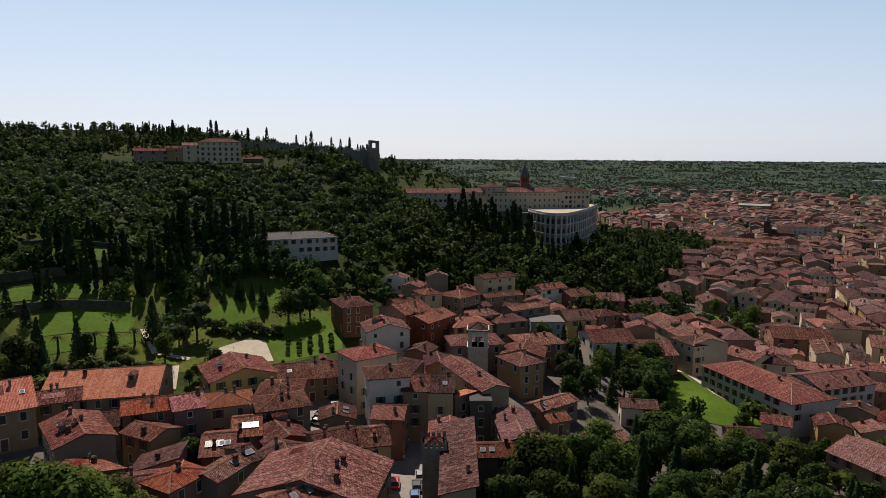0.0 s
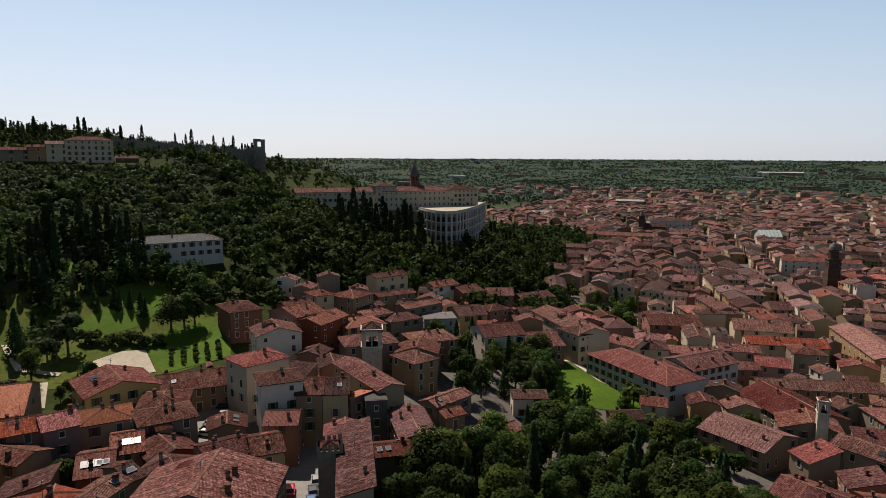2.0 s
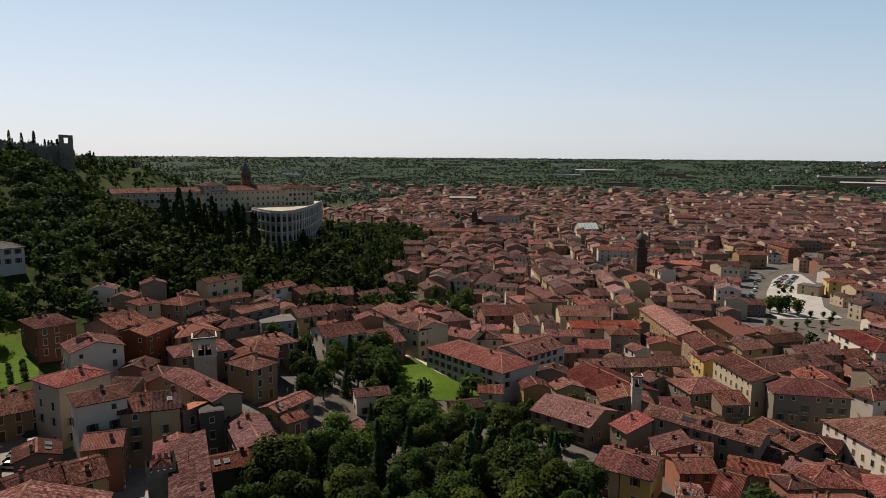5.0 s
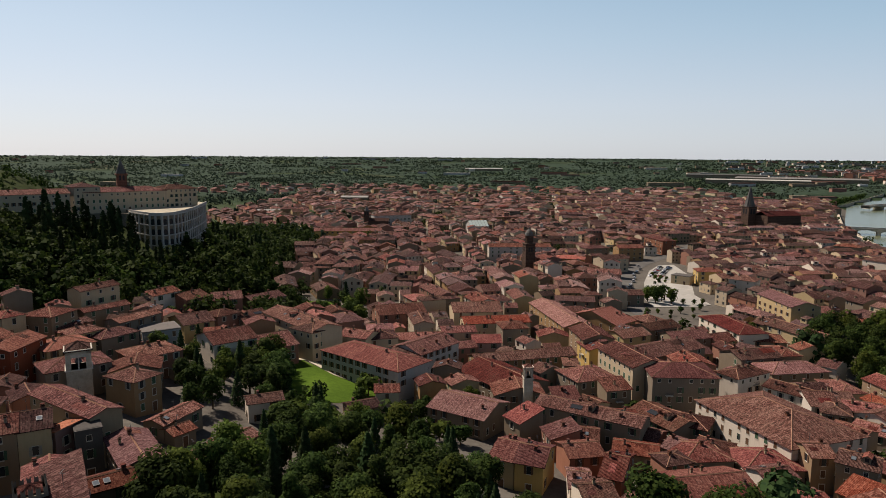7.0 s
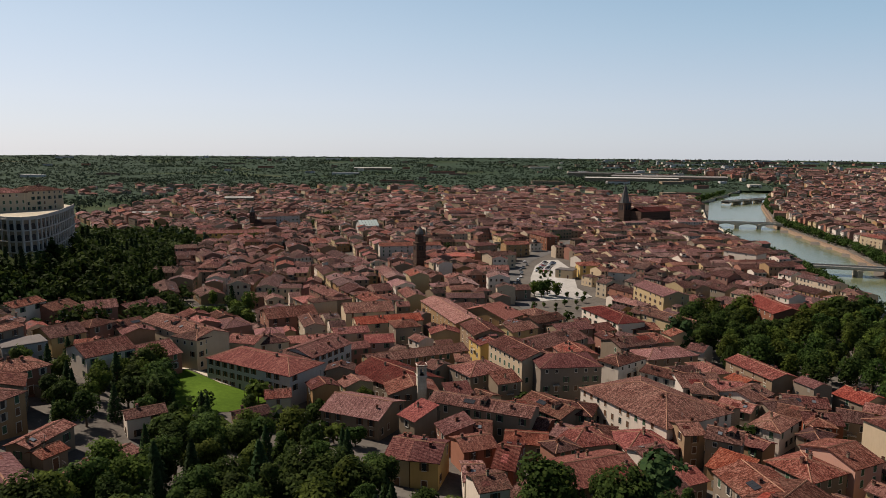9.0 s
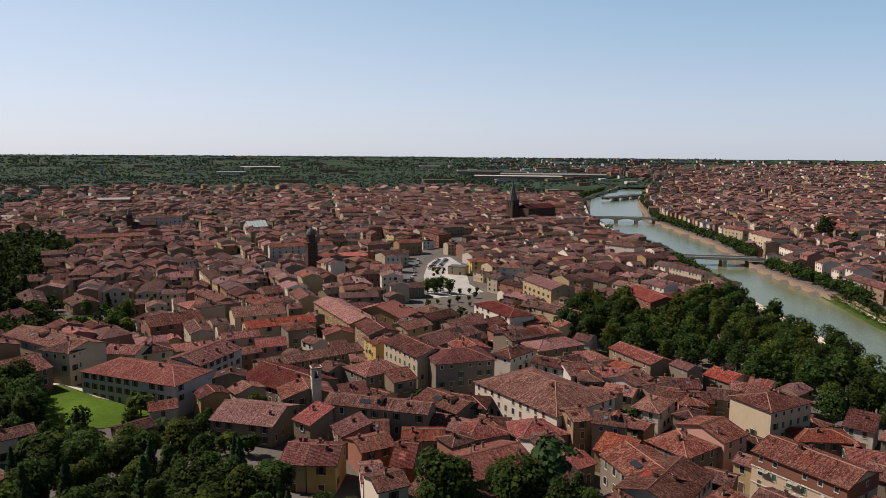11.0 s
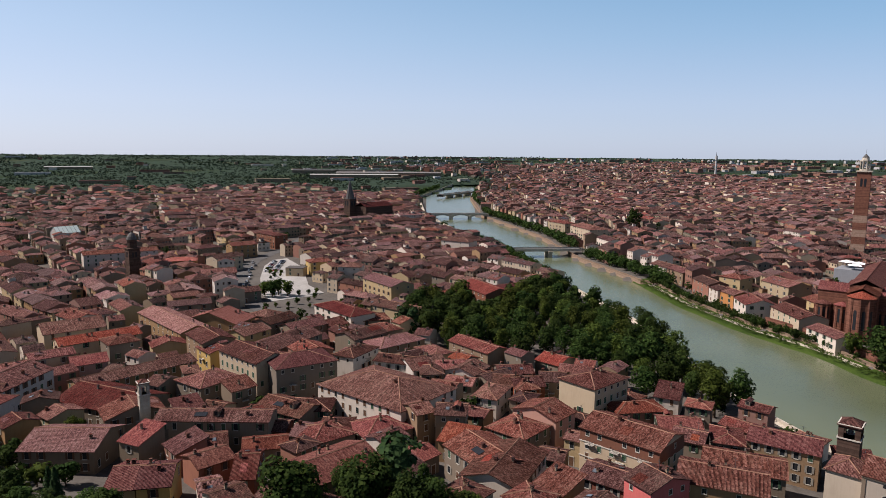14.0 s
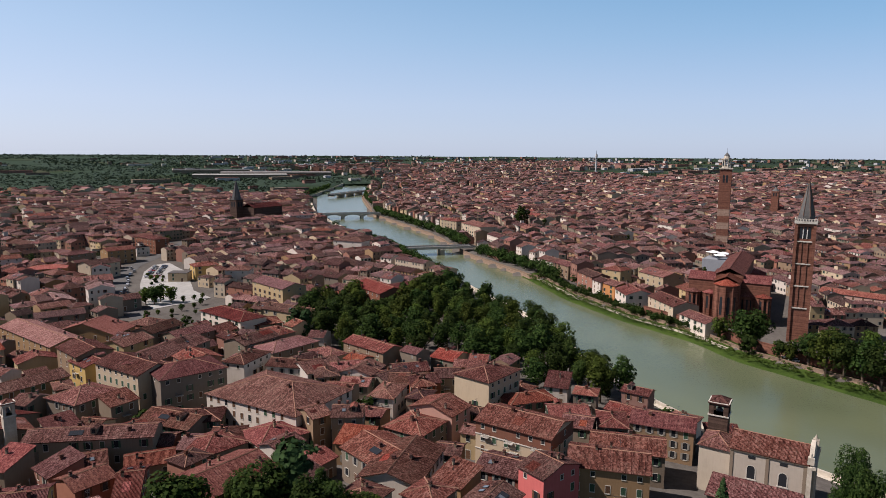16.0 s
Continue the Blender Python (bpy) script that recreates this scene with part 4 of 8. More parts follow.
house(47.1, 208.8, 19.8, 15.0, 5, 16.1, 12, "hip", "greige", "red")
house(43.1, 213.0, 9.9, 10.0, -75, 15.1, 11, "gable", "cream", "old")
house(69.0, 218.1, 15.0, 8.7, 36, 13.5, 10, "hip", "white", "old")
house(90.4, 237.3, 21.2, 12.5, 16, 9.8, 7, "hip", "greige", "pale")
house(87.9, 203.0, 13.2, 13.8, 2, 11.2, 8, "gable", "white", "old")
house(81.4, 208.7, 14.6, 9.0, -46, 11.5, 8, "gable", "white", "old")
house(-56.4, 282.2, 20.6, 16.5, 25, 14.4, 9, "gable", "rose", "old")
house(-23.9, 296.8, 21.5, 17.0, 14, 13.1, 9, "gable", "cream", "old")
house(-13.7, 275.8, 27.7, 11.5, 16, 13.1, 9, "gable", "cream", "red")
house(-15.8, 249.8, 10.7, 11.2, 10, 11.9, 7, "gable", "pinkish", "red")
house(-6.1, 263.9, 10.3, 11.0, 17, 14.1, 10, "hip", "greige", "old")
house(-54.4, 235.8, 12.0, 11.0, 23, 15.7, 8, "hip", "cream", "old")
house(-60.9, 231.5, 11.3, 10.0, -17, 16.9, 8, "gable", "cream", "old")
house(84.6, 282.6, 28.2, 12.0, 29, 8.4, 6, "gable", "greige", "old")
house(63.6, 275.4, 16.5, 12.0, 21, 9.7, 7, "gable", "greige", "old")
house(54.4, 286.0, 16.8, 11.0, 34, 10.7, 8, "gable", "greige", "dark")
house(39.6, 265.2, 13.5, 11.0, 33, 12.3, 9, "gable", "yellow", "old")
house(49.7, 246.5, 28.2, 14.0, 37, 12.3, 9, "gable", "greige", "old")
house(80.9, 248.3, 17.1, 12.0, 22, 10.9, 8, "gable", "greige", "old")
house(70.8, 124.9, 18.0, 13.0, -83, 15.1, 8, "gable", "greige", "old")
house(70.6, 118.1, 18.6, 13.0, 39, 15.5, 8, "gable", "white", "old")
house(87.9, 140.5, 11.9, 11.6, 23, 12.4, 7, "hip", "greige", "old")
house(98.4, 144.6, 9.5, 13.6, 23, 13.6, 9, "gable", "pinkish", "old")
house(122.7, 154.6, 16.3, 12.8, 16, 16.1, 13, "hip", "yellowish", "old")
house(105.2, 117.6, 20.1, 13.0, -68, 17.2, 12, "gable", "cream", "old")
house(98.4, 129.8, 4.1, 6.0, -58, 12.2, 7, "gable", "yellow", "pale")
house(91.3, 107.9, 10.4, 10.0, -63, 13.5, 7, "gable", "brick", "old")
house(94.5, 97.5, 7.2, 11.0, -86, 16.7, 10, "gable", "pink", "dark")
house(109.0, 93.9, 16.9, 12.0, -49, 15.9, 10, "gable", "ochre", "old")
house(124.6, 101.8, 17.1, 11.0, -50, 12.5, 8, "gable", "greige", "old")
house(144.9, 106.6, 15.8, 11.5, -59, 12.1, 9, "gable", "ochre", "red")
house(134.4, 115.3, 7.4, 11.0, -45, 11.6, 8, "hip", "greige", "old")
house(129.3, 143.5, 14.7, 9.0, -16, 10.1, 7, "hip", "rose", "red")
house(133.3, 130.9, 11.1, 10.0, -34, 9.3, 6, "gable", "greige", "red")
house(86.5, 290.6, 30.9, 13.0, -74, 11.3, 9, "hip", "white", "darkred")
house(96.5, 281.5, 14.6, 12.0, -6, 8.3, 6, "hip", "greige", "old")
house(124.6, 335.3, 30.6, 14.0, -80, 13.4, 12, "gable", "yellow", "pale")
house(133.2, 333.9, 18.4, 12.0, 7, 9.1, 8, "gable", "greige", "pale")
house(14.0, 294.5, 46.2, 13.0, -72, 12.4, 9, "gable", "ochre", "pale")
house(27.8, 301.9, 21.3, 11.0, 13, 10.1, 7, "gable", "ochre", "pale")
house(23.4, 339.4, 19.3, 10.0, -0, 9.5, 7, "gable", "greige", "pale")
house(32.2, 295.9, 14.0, 26.0, 49, 10.9, 8, "gable", "ochre", "orange")
house(23.9, 248.5, 17.0, 12.0, -76, 16.1, 12, "gable", "ochre", "old")
house(24.9, 239.0, 11.1, 10.0, -72, 14.2, 10, "gable", "yellow", "old")
house(101.8, 190.5, 9.5, 11.0, -13, 10.0, 7, "hip", "greige", "old")
house(111.3, 174.1, 9.4, 10.0, -14, 10.2, 7, "gable", "rust", "old")
house(114.7, 187.3, 11.6, 10.0, -19, 9.9, 7, "gable", "greige", "old")
house(87.0, 194.3, 7.2, 10.0, -16, 11.4, 8, "hip", "greige", "old")
house(95.9, 198.2, 9.5, 9.0, -15, 11.0, 8, "gable", "white", "pale")
house(-220.2, 166.0, 35.6, 13.0, 64, 49.3, 7, "hip", "palewhite", "greytile", dense=True)
house(-226.5, 148.5, 9.0, 9.0, 64, 46.3, 4, "flat", "palewhite", "grey")
house(-8.1, 518.1, 47.7, 12.0, 10, 12.0, 12, "gable", "white", "old")
house(-174.9, 628.1, 64.3, 14.0, 11, 8.5, 8, "gable", "yellow", "old")
house(-156.4, 741.5, 43.5, 14.0, 30, 14.0, 14, "hip", "palewhite", "old")
house(98.3, 439.3, 11.9, 9.0, -32, 6.0, 5.5, "flat", "cream", "grey")
house(110.4, 586.0, 33.5, 12.0, -73, 12.0, 12, "hip", "rust", "old")
house(29.7, 489.2, 21.0, 12.0, -9, 8.2, 8, "hip", "orangewall", "orange")
house(114.5, 440.8, 16.0, 12.0, 1, 9.5, 9, "hip", "yellow", "old")
house(124.2, 400.3, 14.1, 12.0, -32, 11.8, 11, "hip", "white", "old")
house(290.4, 212.4, 26.9, 14.0, 65, 7.0, 8.5, "gable", "cream", "old")
house(278.4, 186.6, 20.2, 11.0, 70, 4.8, 6.3, "gable", "white", "old")
house(294.2, 240.3, 18.4, 16.0, 59, 6.5, 8, "gable", "white", "old")
house(300.8, 259.5, 14.2, 11.0, 75, 7.0, 8.5, "gable", "orangewall", "old")
house(302.4, 270.0, 10.9, 10.0, 68, 7.0, 8.5, "gable", "white", "old")
house(309.4, 285.1, 21.9, 12.0, 68, 8.0, 9.5, "gable", "rose", "old")
house(329.3, 342.9, 19.0, 12.0, 80, 7.5, 9, "gable", "white", "old")
house(325.8, 323.2, 19.6, 12.0, 76, 7.5, 9, "gable", "ochre", "old")
house(335.0, 254.3, 22.1, 15.0, 77, 10.5, 12, "gable", "lemon", "old")
house(323.5, 223.6, 15.7, 13.0, 63, 7.5, 9, "gable", "yellow", "old")
house(394.3, 513.6, 43.4, 18.0, 78, 13.5, 15, "hip", "cream", "old")
house(376.0, 459.1, 29.6, 13.0, 73, 9.5, 11, "gable", "white", "old")
house(397.9, 562.4, 27.6, 12.0, -89, 13.5, 15, "hip", "lemon", "old")
house(374.1, 416.8, 18.2, 12.0, -81, 6.5, 8, "gable", "white", "old")
house(330.0, 284.7, 13.7, 13.0, -81, 9.5, 11, "hip", "lemon", "old")
house(391.8, 168.7, 33.9, 11.0, -80, 6.5, 8, "gable", "pinkish", "red")
house(167.9, 304.2, 29.5, 16.0, 90, 11.8, 11, "gable", "rust", "red")
house(179.8, 310.4, 25.2, 12.0, 4, 9.6, 9, "gable", "greige", "darkred")
house(245.3, 490.8, 26.0, 14.0, -56, 11.0, 11, "hip", "white", "old")
house(258.2, 579.1, 18.3, 12.0, -31, 10.0, 10, "hip", "greige", "old")
house(39.6, 165.2, 7.3, 9.0, -38, 10.2, 5, "gable", "greige", "pale")
house(46.8, 166.0, 8.4, 10.0, -27, 10.1, 5, "hip", "greige", "old")
house(32.6, 171.2, 5.6, 8.0, -30, 10.4, 5, "gable", "brick", "old")
house(76.1, 174.4, 6.9, 8.0, -57, 13.3, 9, "gable", "white", "old")
house(84.1, 176.8, 8.2, 9.0, -50, 12.0, 8, "gable", "greige", "old")
house(106.8, 178.5, 8.1, 10.0, -32, 10.2, 7, "gable", "greige", "old")
house(110.2, 175.2, 6.6, 9.0, -2, 10.2, 7, "gable", "greige", "old")
house(120.8, 173.2, 8.2, 10.0, -32, 10.8, 8, "gable", "greige", "old")
house(125.4, 118.7, 7.6, 9.0, -57, 12.0, 8, "gable", "greige", "old")
house(14.8, 222.7, 4.8, 8.0, 2, 12.6, 8, "hip", "greige", "old")
house(-40.7, 243.7, 16.6, 9.0, 15, 13.7, 7, "gable", "greige", "pale")
house(-27.5, 256.2, 13.3, 9.0, 16, 13.5, 8, "gable", "cream", "old")
house(46.6, 421.4, 19.8, 13.0, -2, 9.8, 9, "gable", "rose", "old")
house(57.6, 480.3, 20.7, 13.0, 27, 10.2, 10, "gable", "cream", "old")
house(78.1, 540.9, 20.3, 13.0, 14, 10.0, 10, "gable", "ochre", "old")
house(53.2, 368.6, 16.2, 11.0, 8, 7.6, 6, "gable", "greige", "old")
house(51.1, 535.3, 20.0, 12.0, 22, 10.0, 10, "hip", "ochre", "old")
house(-337.8, 208.5, 22, 12, 58, 89.1, 11.5, "hip", "cream", "old", dense=True)
house(-345.0, 196.4, 10.7, 9, 60, 87.1, 9, "gable", "cream", "old")
house(-354.7, 178.3, 19, 8, 63, 84.0, 6, "gable", "greige", "red")
house(-349.3, 188.7, 9, 8, 62, 85.4, 7, "gable", "ochre", "old")
house(-328.3, 223.2, 10.3, 7, 56, 80.0, 4.5, "gable", "rust", "old")

# ---- landmarks ----
def shell_part(name, s, mats, root, label=""):
    return part(name, s.mesh(name, mats), root, None, label)


def root_at(name, x, y, z, ang, label, category, group=""):
    r = new(name)
    r.matrix_basis = pose(x, y, z, 0, 0, ang)
    return tagged(r, label, category, group)


def arch(s, w, h, y, m=0, deep=0.25, z=0.0, x=0.0):
    """A dark round-headed opening with a raised rim, facing -y."""
    n = 8
    pts = [(x - w / 2, z), (x + w / 2, z)] + [(x + w / 2 * math.cos(math.pi * k / n), z + h - w / 2 + w / 2 * math.sin(math.pi * k / n)) for k in range(n + 1)]
    s.face([(px, y - 0.03, pz) for px, pz in pts], m)


def belfry_valle():
    """Stone belfry with paired openings and a low tiled cap."""
    x, y = -111.0, 148.0
    z0 = land(x, y)
    r = root_at("bell_tower", x, y, z0, 37, "squat pale stone bell tower with paired openings and tiled cap", "bell tower")
    s = Shell()
    a, hb = 2.85, 33.6 - z0
    s.box(-a, a, -a, a, -3, hb - 4.6)
    for sx in (-1, 1):
        for sy in (-1, 1):
            s.box(min(sx * a, sx * (a - 1.2)), max(sx * a, sx * (a - 1.2)), min(sy * a, sy * (a - 1.2)), max(sy * a, sy * (a - 1.2)), hb - 4.6, hb)
    s.box(-a, a, -a, a, hb - 0.8, hb, 0, True)
    shell_part("shaft", s, [M_STONE], r)
    s = Shell()
    s.box(-a - 0.25, a + 0.25, -a - 0.25, a + 0.25, hb - 4.9, hb - 4.6, 0, True)
    s.box(-a - 0.3, a + 0.3, -a - 0.3, a + 0.3, hb, hb + 0.3, 0, True)
    shell_part("cornice", s, [M_TRIM], r)
    for side in range(4):
        s = Shell()
        s.prism(0, -a + 0.4, 0.17, 0.14, hb - 4.6, hb - 1.6, 8)
        s.box(-a + 1.2, a - 1.2, -a + 0.1, -a + 0.7, hb - 1.7, hb - 0.8, 0, True)
        p = shell_part("column", s, [M_TRIM], r)
        p.matrix_basis = pose(0, 0, 0, 0, 0, 90 * side)
    s = Shell()
    roof_faces(s, 2 * a, 2 * a, hb + 0.3, "hip", 1.6, 0.4)
    shell_part("roof", s, [ROOF["old"]], r)
    s = Shell()
    s.prism(0, 0, 0.9, 0.5, hb - 3.6, hb - 2.4, 10)
    shell_part("bell", s, [M_METAL], r, "dark bronze bell")
    claim(x, y, 7, 7, 0)


def tower_organo():
    """Dark square tower with an octagonal, domed top."""
    x, y = -0.3, 462.0
    r = root_at("bell_tower", x, y, 0, 20, "dark weathered brick bell tower with a domed lantern", "bell tower")
    s = Shell()
    s.box(-3.4, 3.4, -3.4, 3.4, -2, 21)
    for k in range(3):
        s.box(-3.6, 3.6, -3.6, 3.6, 6.5 * k + 6, 6.5 * k + 6.35, 0, True)
    shell_part("shaft", s, [M_DARKBRICK], r)
    for side in range(4):
        s = Shell()
        arch(s, 1.1, 3.2, -3.4, 0, x=-0.9, z=16)
        arch(s, 1.1, 3.2, -3.4, 0, x=0.9, z=16)
        p = shell_part("belfry_opening", s, [M_PANE], r)
        p.matrix_basis = pose(0, 0, 0, 0, 0, 90 * side)
    s = Shell()
    s.box(-3.9, 3.9, -3.9, 3.9, 21, 21.6, 0, True)
    s.prism(0, 0, 3.1, 3.0, 21.6, 26.5, 8)
    s.prism(0, 0, 3.4, 3.4, 26.5, 27.0, 8)
    shell_part("lantern", s, [M_DARKBRICK], r)
    s = Shell()
    for a, b, c, d in ((3.2, 2.7, 27, 28.8), (2.7, 1.6, 28.8, 30.4), (1.6, 0.5, 30.4, 31.3), (0.5, 0.0, 31.3, 33.2)):
        s.prism(0, 0, a, b, c, d, 12)
    shell_part("dome", s, [M_LEAD], r)
    claim(x, y, 10, 10, 0)


def tower_anastasia():
    x, y = 300.0, 152.5
    r = root_at("bell_tower", x, y, 0, 27, "very tall red brick bell tower with an octagonal spire", "bell tower")
    s = Shell()
    a = 3.6
    s.box(-a, a, -a, a, -2, 53)
    shell_part("shaft", s, [M_BRICK], r)
    for sx in (-1, 1):
        for sy in (-1, 1):
            s = Shell()
            s.box(sx * a - 0.6, sx * a + 0.6, sy * a - 0.6, sy * a + 0.6, -2, 51.5)
            shell_part("corner_pier", s, [M_BRICK], r)
    for side in range(4):
        for q in (-1, 1):
            s = Shell()
            s.box(q * 1.2 - 0.35, q * 1.2 + 0.35, -a - 0.3, -a + 0.1, 14, 44)
            shell_part("lesene", s, [M_BRICK], r).matrix_basis = pose(0, 0, 0, 0, 0, 90 * side)
    s = Shell()
    for z in (14, 24, 34, 44):
        s.box(-a - 0.45, a + 0.45, -a - 0.45, a + 0.45, z, z + 0.5, 0, True)
    shell_part("string_course", s, [M_TRIM], r)
    for side in range(4):
        s = Shell()
        for q in (-1, 0, 1):
            arch(s, 1.25, 5.2, -a - 0.05, 0, x=q * 1.6, z=45.6)
        p = shell_part("belfry_opening", s, [M_PANE], r)
        p.matrix_basis = pose(0, 0, 0, 0, 0, 90 * side)
        s = Shell()
        for q in (-1, 1):
            s.prism(q * 0.8, -a - 0.15, 0.16, 0.16, 45.6, 49.6, 8)
        p = shell_part("column", s, [M_WHITE], r)
        p.matrix_basis = pose(0, 0, 0, 0, 0, 90 * side)
    s = Shell()
    s.box(-a - 0.9, a + 0.9, -a - 0.9, a + 0.9, 52.2, 53.2, 0, True)
    for k in range(9):
        for side in (-1, 1):
            q = -a - 0.7 + k * (2 * a + 1.4) / 8
            s.box(q - 0.2, q + 0.2, side * (a + 0.75) - 0.12, side * (a + 0.75) + 0.12, 53.2, 54.2)
            s.box(side * (a + 0.75) - 0.12, side * (a + 0.75) + 0.12, q - 0.2, q + 0.2, 53.2, 54.2)
    for side in (-1, 1):
        s.box(-a - 0.9, a + 0.9, side * (a + 0.75) - 0.15, side * (a + 0.75) + 0.15, 54.2, 54.4, 0, True)
        s.box(side * (a + 0.75) - 0.15, side * (a + 0.75) + 0.15, -a - 0.9, a + 0.9, 54.2, 54.4, 0, True)
    shell_part("balustrade", s, [M_TRIM], r)
    s = Shell()
    s.prism(0, 0, 3.6, 3.5, 53.2, 55.5, 8, 0, math.pi / 8)
    s.prism(0, 0, 3.5, 0.15, 55.5, 71, 8, 0, math.pi / 8)
    shell_part("spire", s, [M_LEAD], r)
    s = Shell()
    for k in range(8):
        t = math.pi / 8 + k * math.pi / 4
        p0, p1 = (3.55 * math.cos(t), 3.55 * math.sin(t), 55.5), (0.15 * math.cos(t), 0.15 * math.sin(t), 71)
        n = Vector((-math.sin(t), math.cos(t), 0)) * 0.13
        o = Vector((math.cos(t), math.sin(t), 0)) * 0.18
        s.face([Vector(p0) + n, Vector(p0) + o, Vector(p1) + o, Vector(p1) + n * 0.3], 0)
        s.face([Vector(p0) + o, Vector(p0) - n, Vector(p1) - n * 0.3, Vector(p1) + o], 0)
    s.prism(0, 0, 0.35, 0.35, 71, 71.6, 8)
    s.prism(0, 0, 0.06, 0.06, 71.6, 73, 6)
    shell_part("spire_rib", s, [M_RIDGE], r, "pale stone ribs and finial")
    claim(x, y, 12, 12, 27)


def gothic_church():
    """Brick nave, transept and polygonal apses beside the great tower."""
    r = root_at("church", 303, 190, 0, 27, "large red brick gothic church with polygonal apses", "church")
    s = Shell()
    # long axis runs away from the river (local +x); choir at local -x
    s.box(6, 78, -13, 13, -2, 13)
    s.box(6, 78, -6.5, 6.5, 13, 22)
    s.box(4, 16, -19, 19, -2, 19)
    s.box(-6, 6, -6, 6, -2, 20)
    shell_part("wall", s, [M_BRICK], r)
    for k in range(-2, 3):
        s = Shell()
        R = 5.6 if k == 0 else 3.4
        yy = k * 8.2
        xx = -6 if k == 0 else 3
        hh = 19 if k == 0 else 12.5
        s.prism(xx, yy, R, R, -2, hh, 10, 0)
        shell_part("apse", s, [M_BRICK], r)
        s = Shell()
        s.box(-0.35, 0.35, -0.35, 0.35, -2, hh - 0.6)
        pier = s.mesh("buttress", [M_BRICK])
        for q in range(2, 9):
            t = 2 * math.pi * q / 10
            part("buttress", pier, r, pose(xx + R * math.cos(t), yy + R * math.sin(t), 0))
        s = Shell()
        s.prism(xx, yy, R + 0.6, 0.0, hh, hh + R * 0.5, 10, 0)
        shell_part("apse_roof", s, [ROOF["red"]], r)
        for q in (4, 5, 6):
            t = 2 * math.pi * (q + 0.5) / 10 - math.pi / 10 * (0 if q != 5 else 0)
            s = Shell()
            arch(s, 0.9 if k else 1.3, 6.5 if k else 9, 0, 0)
            p = shell_part("window", s, [M_PANE], r)
            rr = R * math.cos(math.pi / 10) + 0.03
            p.matrix_basis = pose(xx + rr * math.cos(t), yy + rr * math.sin(t), 4.5, 0, 0, math.degrees(t) + 90)
    for nm, w, d, z, cx, cy, ang, kind in (("nave_roof", 72, 13, 22, 42, 0, 0, "gable"), ("transept_roof", 38, 12, 19, 10, 0, 90, "gable"), ("choir_roof", 12, 12, 20, 0, 0, 0, "gable")):
        s = Shell()
        roof_faces(s, w, d, z, kind, d * 0.25, 0.4)
        p = shell_part(nm, s, [ROOF["red"]], r)
        p.matrix_basis = pose(cx, cy, 0, 0, 0, ang)
    for side in (-1, 1):
        s = Shell()
        roof_faces(s, 62, 7, 13, "shed", 1.6, 0.3)
        p = shell_part("aisle_roof", s, [ROOF["red"]], r)
        p.matrix_basis = pose(47, side * 9.8, 0, 0, 0, 0 if side < 0 else 180)
        s = Shell()
        s.face([(-6, 0, 0), (6, 0, 0), (0, 0, 3.0)], 0)
        p = shell_part("gable_wall", s, [M_BRICK], r)
        p.matrix_basis = pose(10, side * 19, 19, 0, 0, 0 if side < 0 else 180)
        for q in range(7):
            s = Shell()
            s.prism(0, 0, 1.0, 1.0, 0, 0.12, 12)
            p = shell_part("round_window", s, [M_PANE], r)
            p.matrix_basis = pose(22 + q * 8, side * 6.5, 18.5, 90 * side, 0, 0)
    claim(300 + 30, 200, 90, 48, 27)


def tower_lamberti():
    x, y = 536.0, 345.0
    r = root_at("bell_tower", x, y, 0, 30, "tall brick and tufa tower with a white octagonal lantern", "bell tower")
    s = Shell()
    a = 4.9
    for k in range(12):
        s.box(-a, a, -a, a, 5.8 * k, 5.8 * k + 5.8, k % 2 if k < 6 else 0)
    shell_part("shaft", s, [M_BRICK, bricks("brick_and_tufa", (0.2, 0.13, 0.095), (0.32, 0.225, 0.17))], r)
    for side in range(4):
        s = Shell()
        for q in (-1, 1):
            arch(s, 1.7, 6.5, -a, 0, x=q * 1.3, z=58)
        p = shell_part("belfry_opening", s, [M_PANE], r)
        p.matrix_basis = pose(0, 0, 0, 0, 0, 90 * side)
    s = Shell()
    s.box(-a - 0.8, a + 0.8, -a - 0.8, a + 0.8, 69.6, 70.6, 0, True)
    s.prism(0, 0, 4.0, 4.0, 70.6, 72, 8, 0, math.pi / 8)
    for k in range(8):
        t = math.pi / 8 + k * math.pi / 4
        s.prism(3.5 * math.cos(t), 3.5 * math.sin(t), 0.55, 0.5, 72, 78, 6)
    s.prism(0, 0, 4.2, 4.2, 78, 79, 8, 0, math.pi / 8)
    s.prism(0, 0, 3.0, 2.6, 79, 81, 8, 0, math.pi / 8)
    shell_part("lantern", s, [M_STONE], r, "white stone lantern")
    s = Shell()
    s.prism(0, 0, 2.7, 0.2, 81, 84, 8, 0, math.pi / 8)
    s.prism(0, 0, 0.1, 0.1, 84, 87.5, 6)
    shell_part("cap", s, [M_LEAD], r)
    claim(x, y, 12, 12, 0)


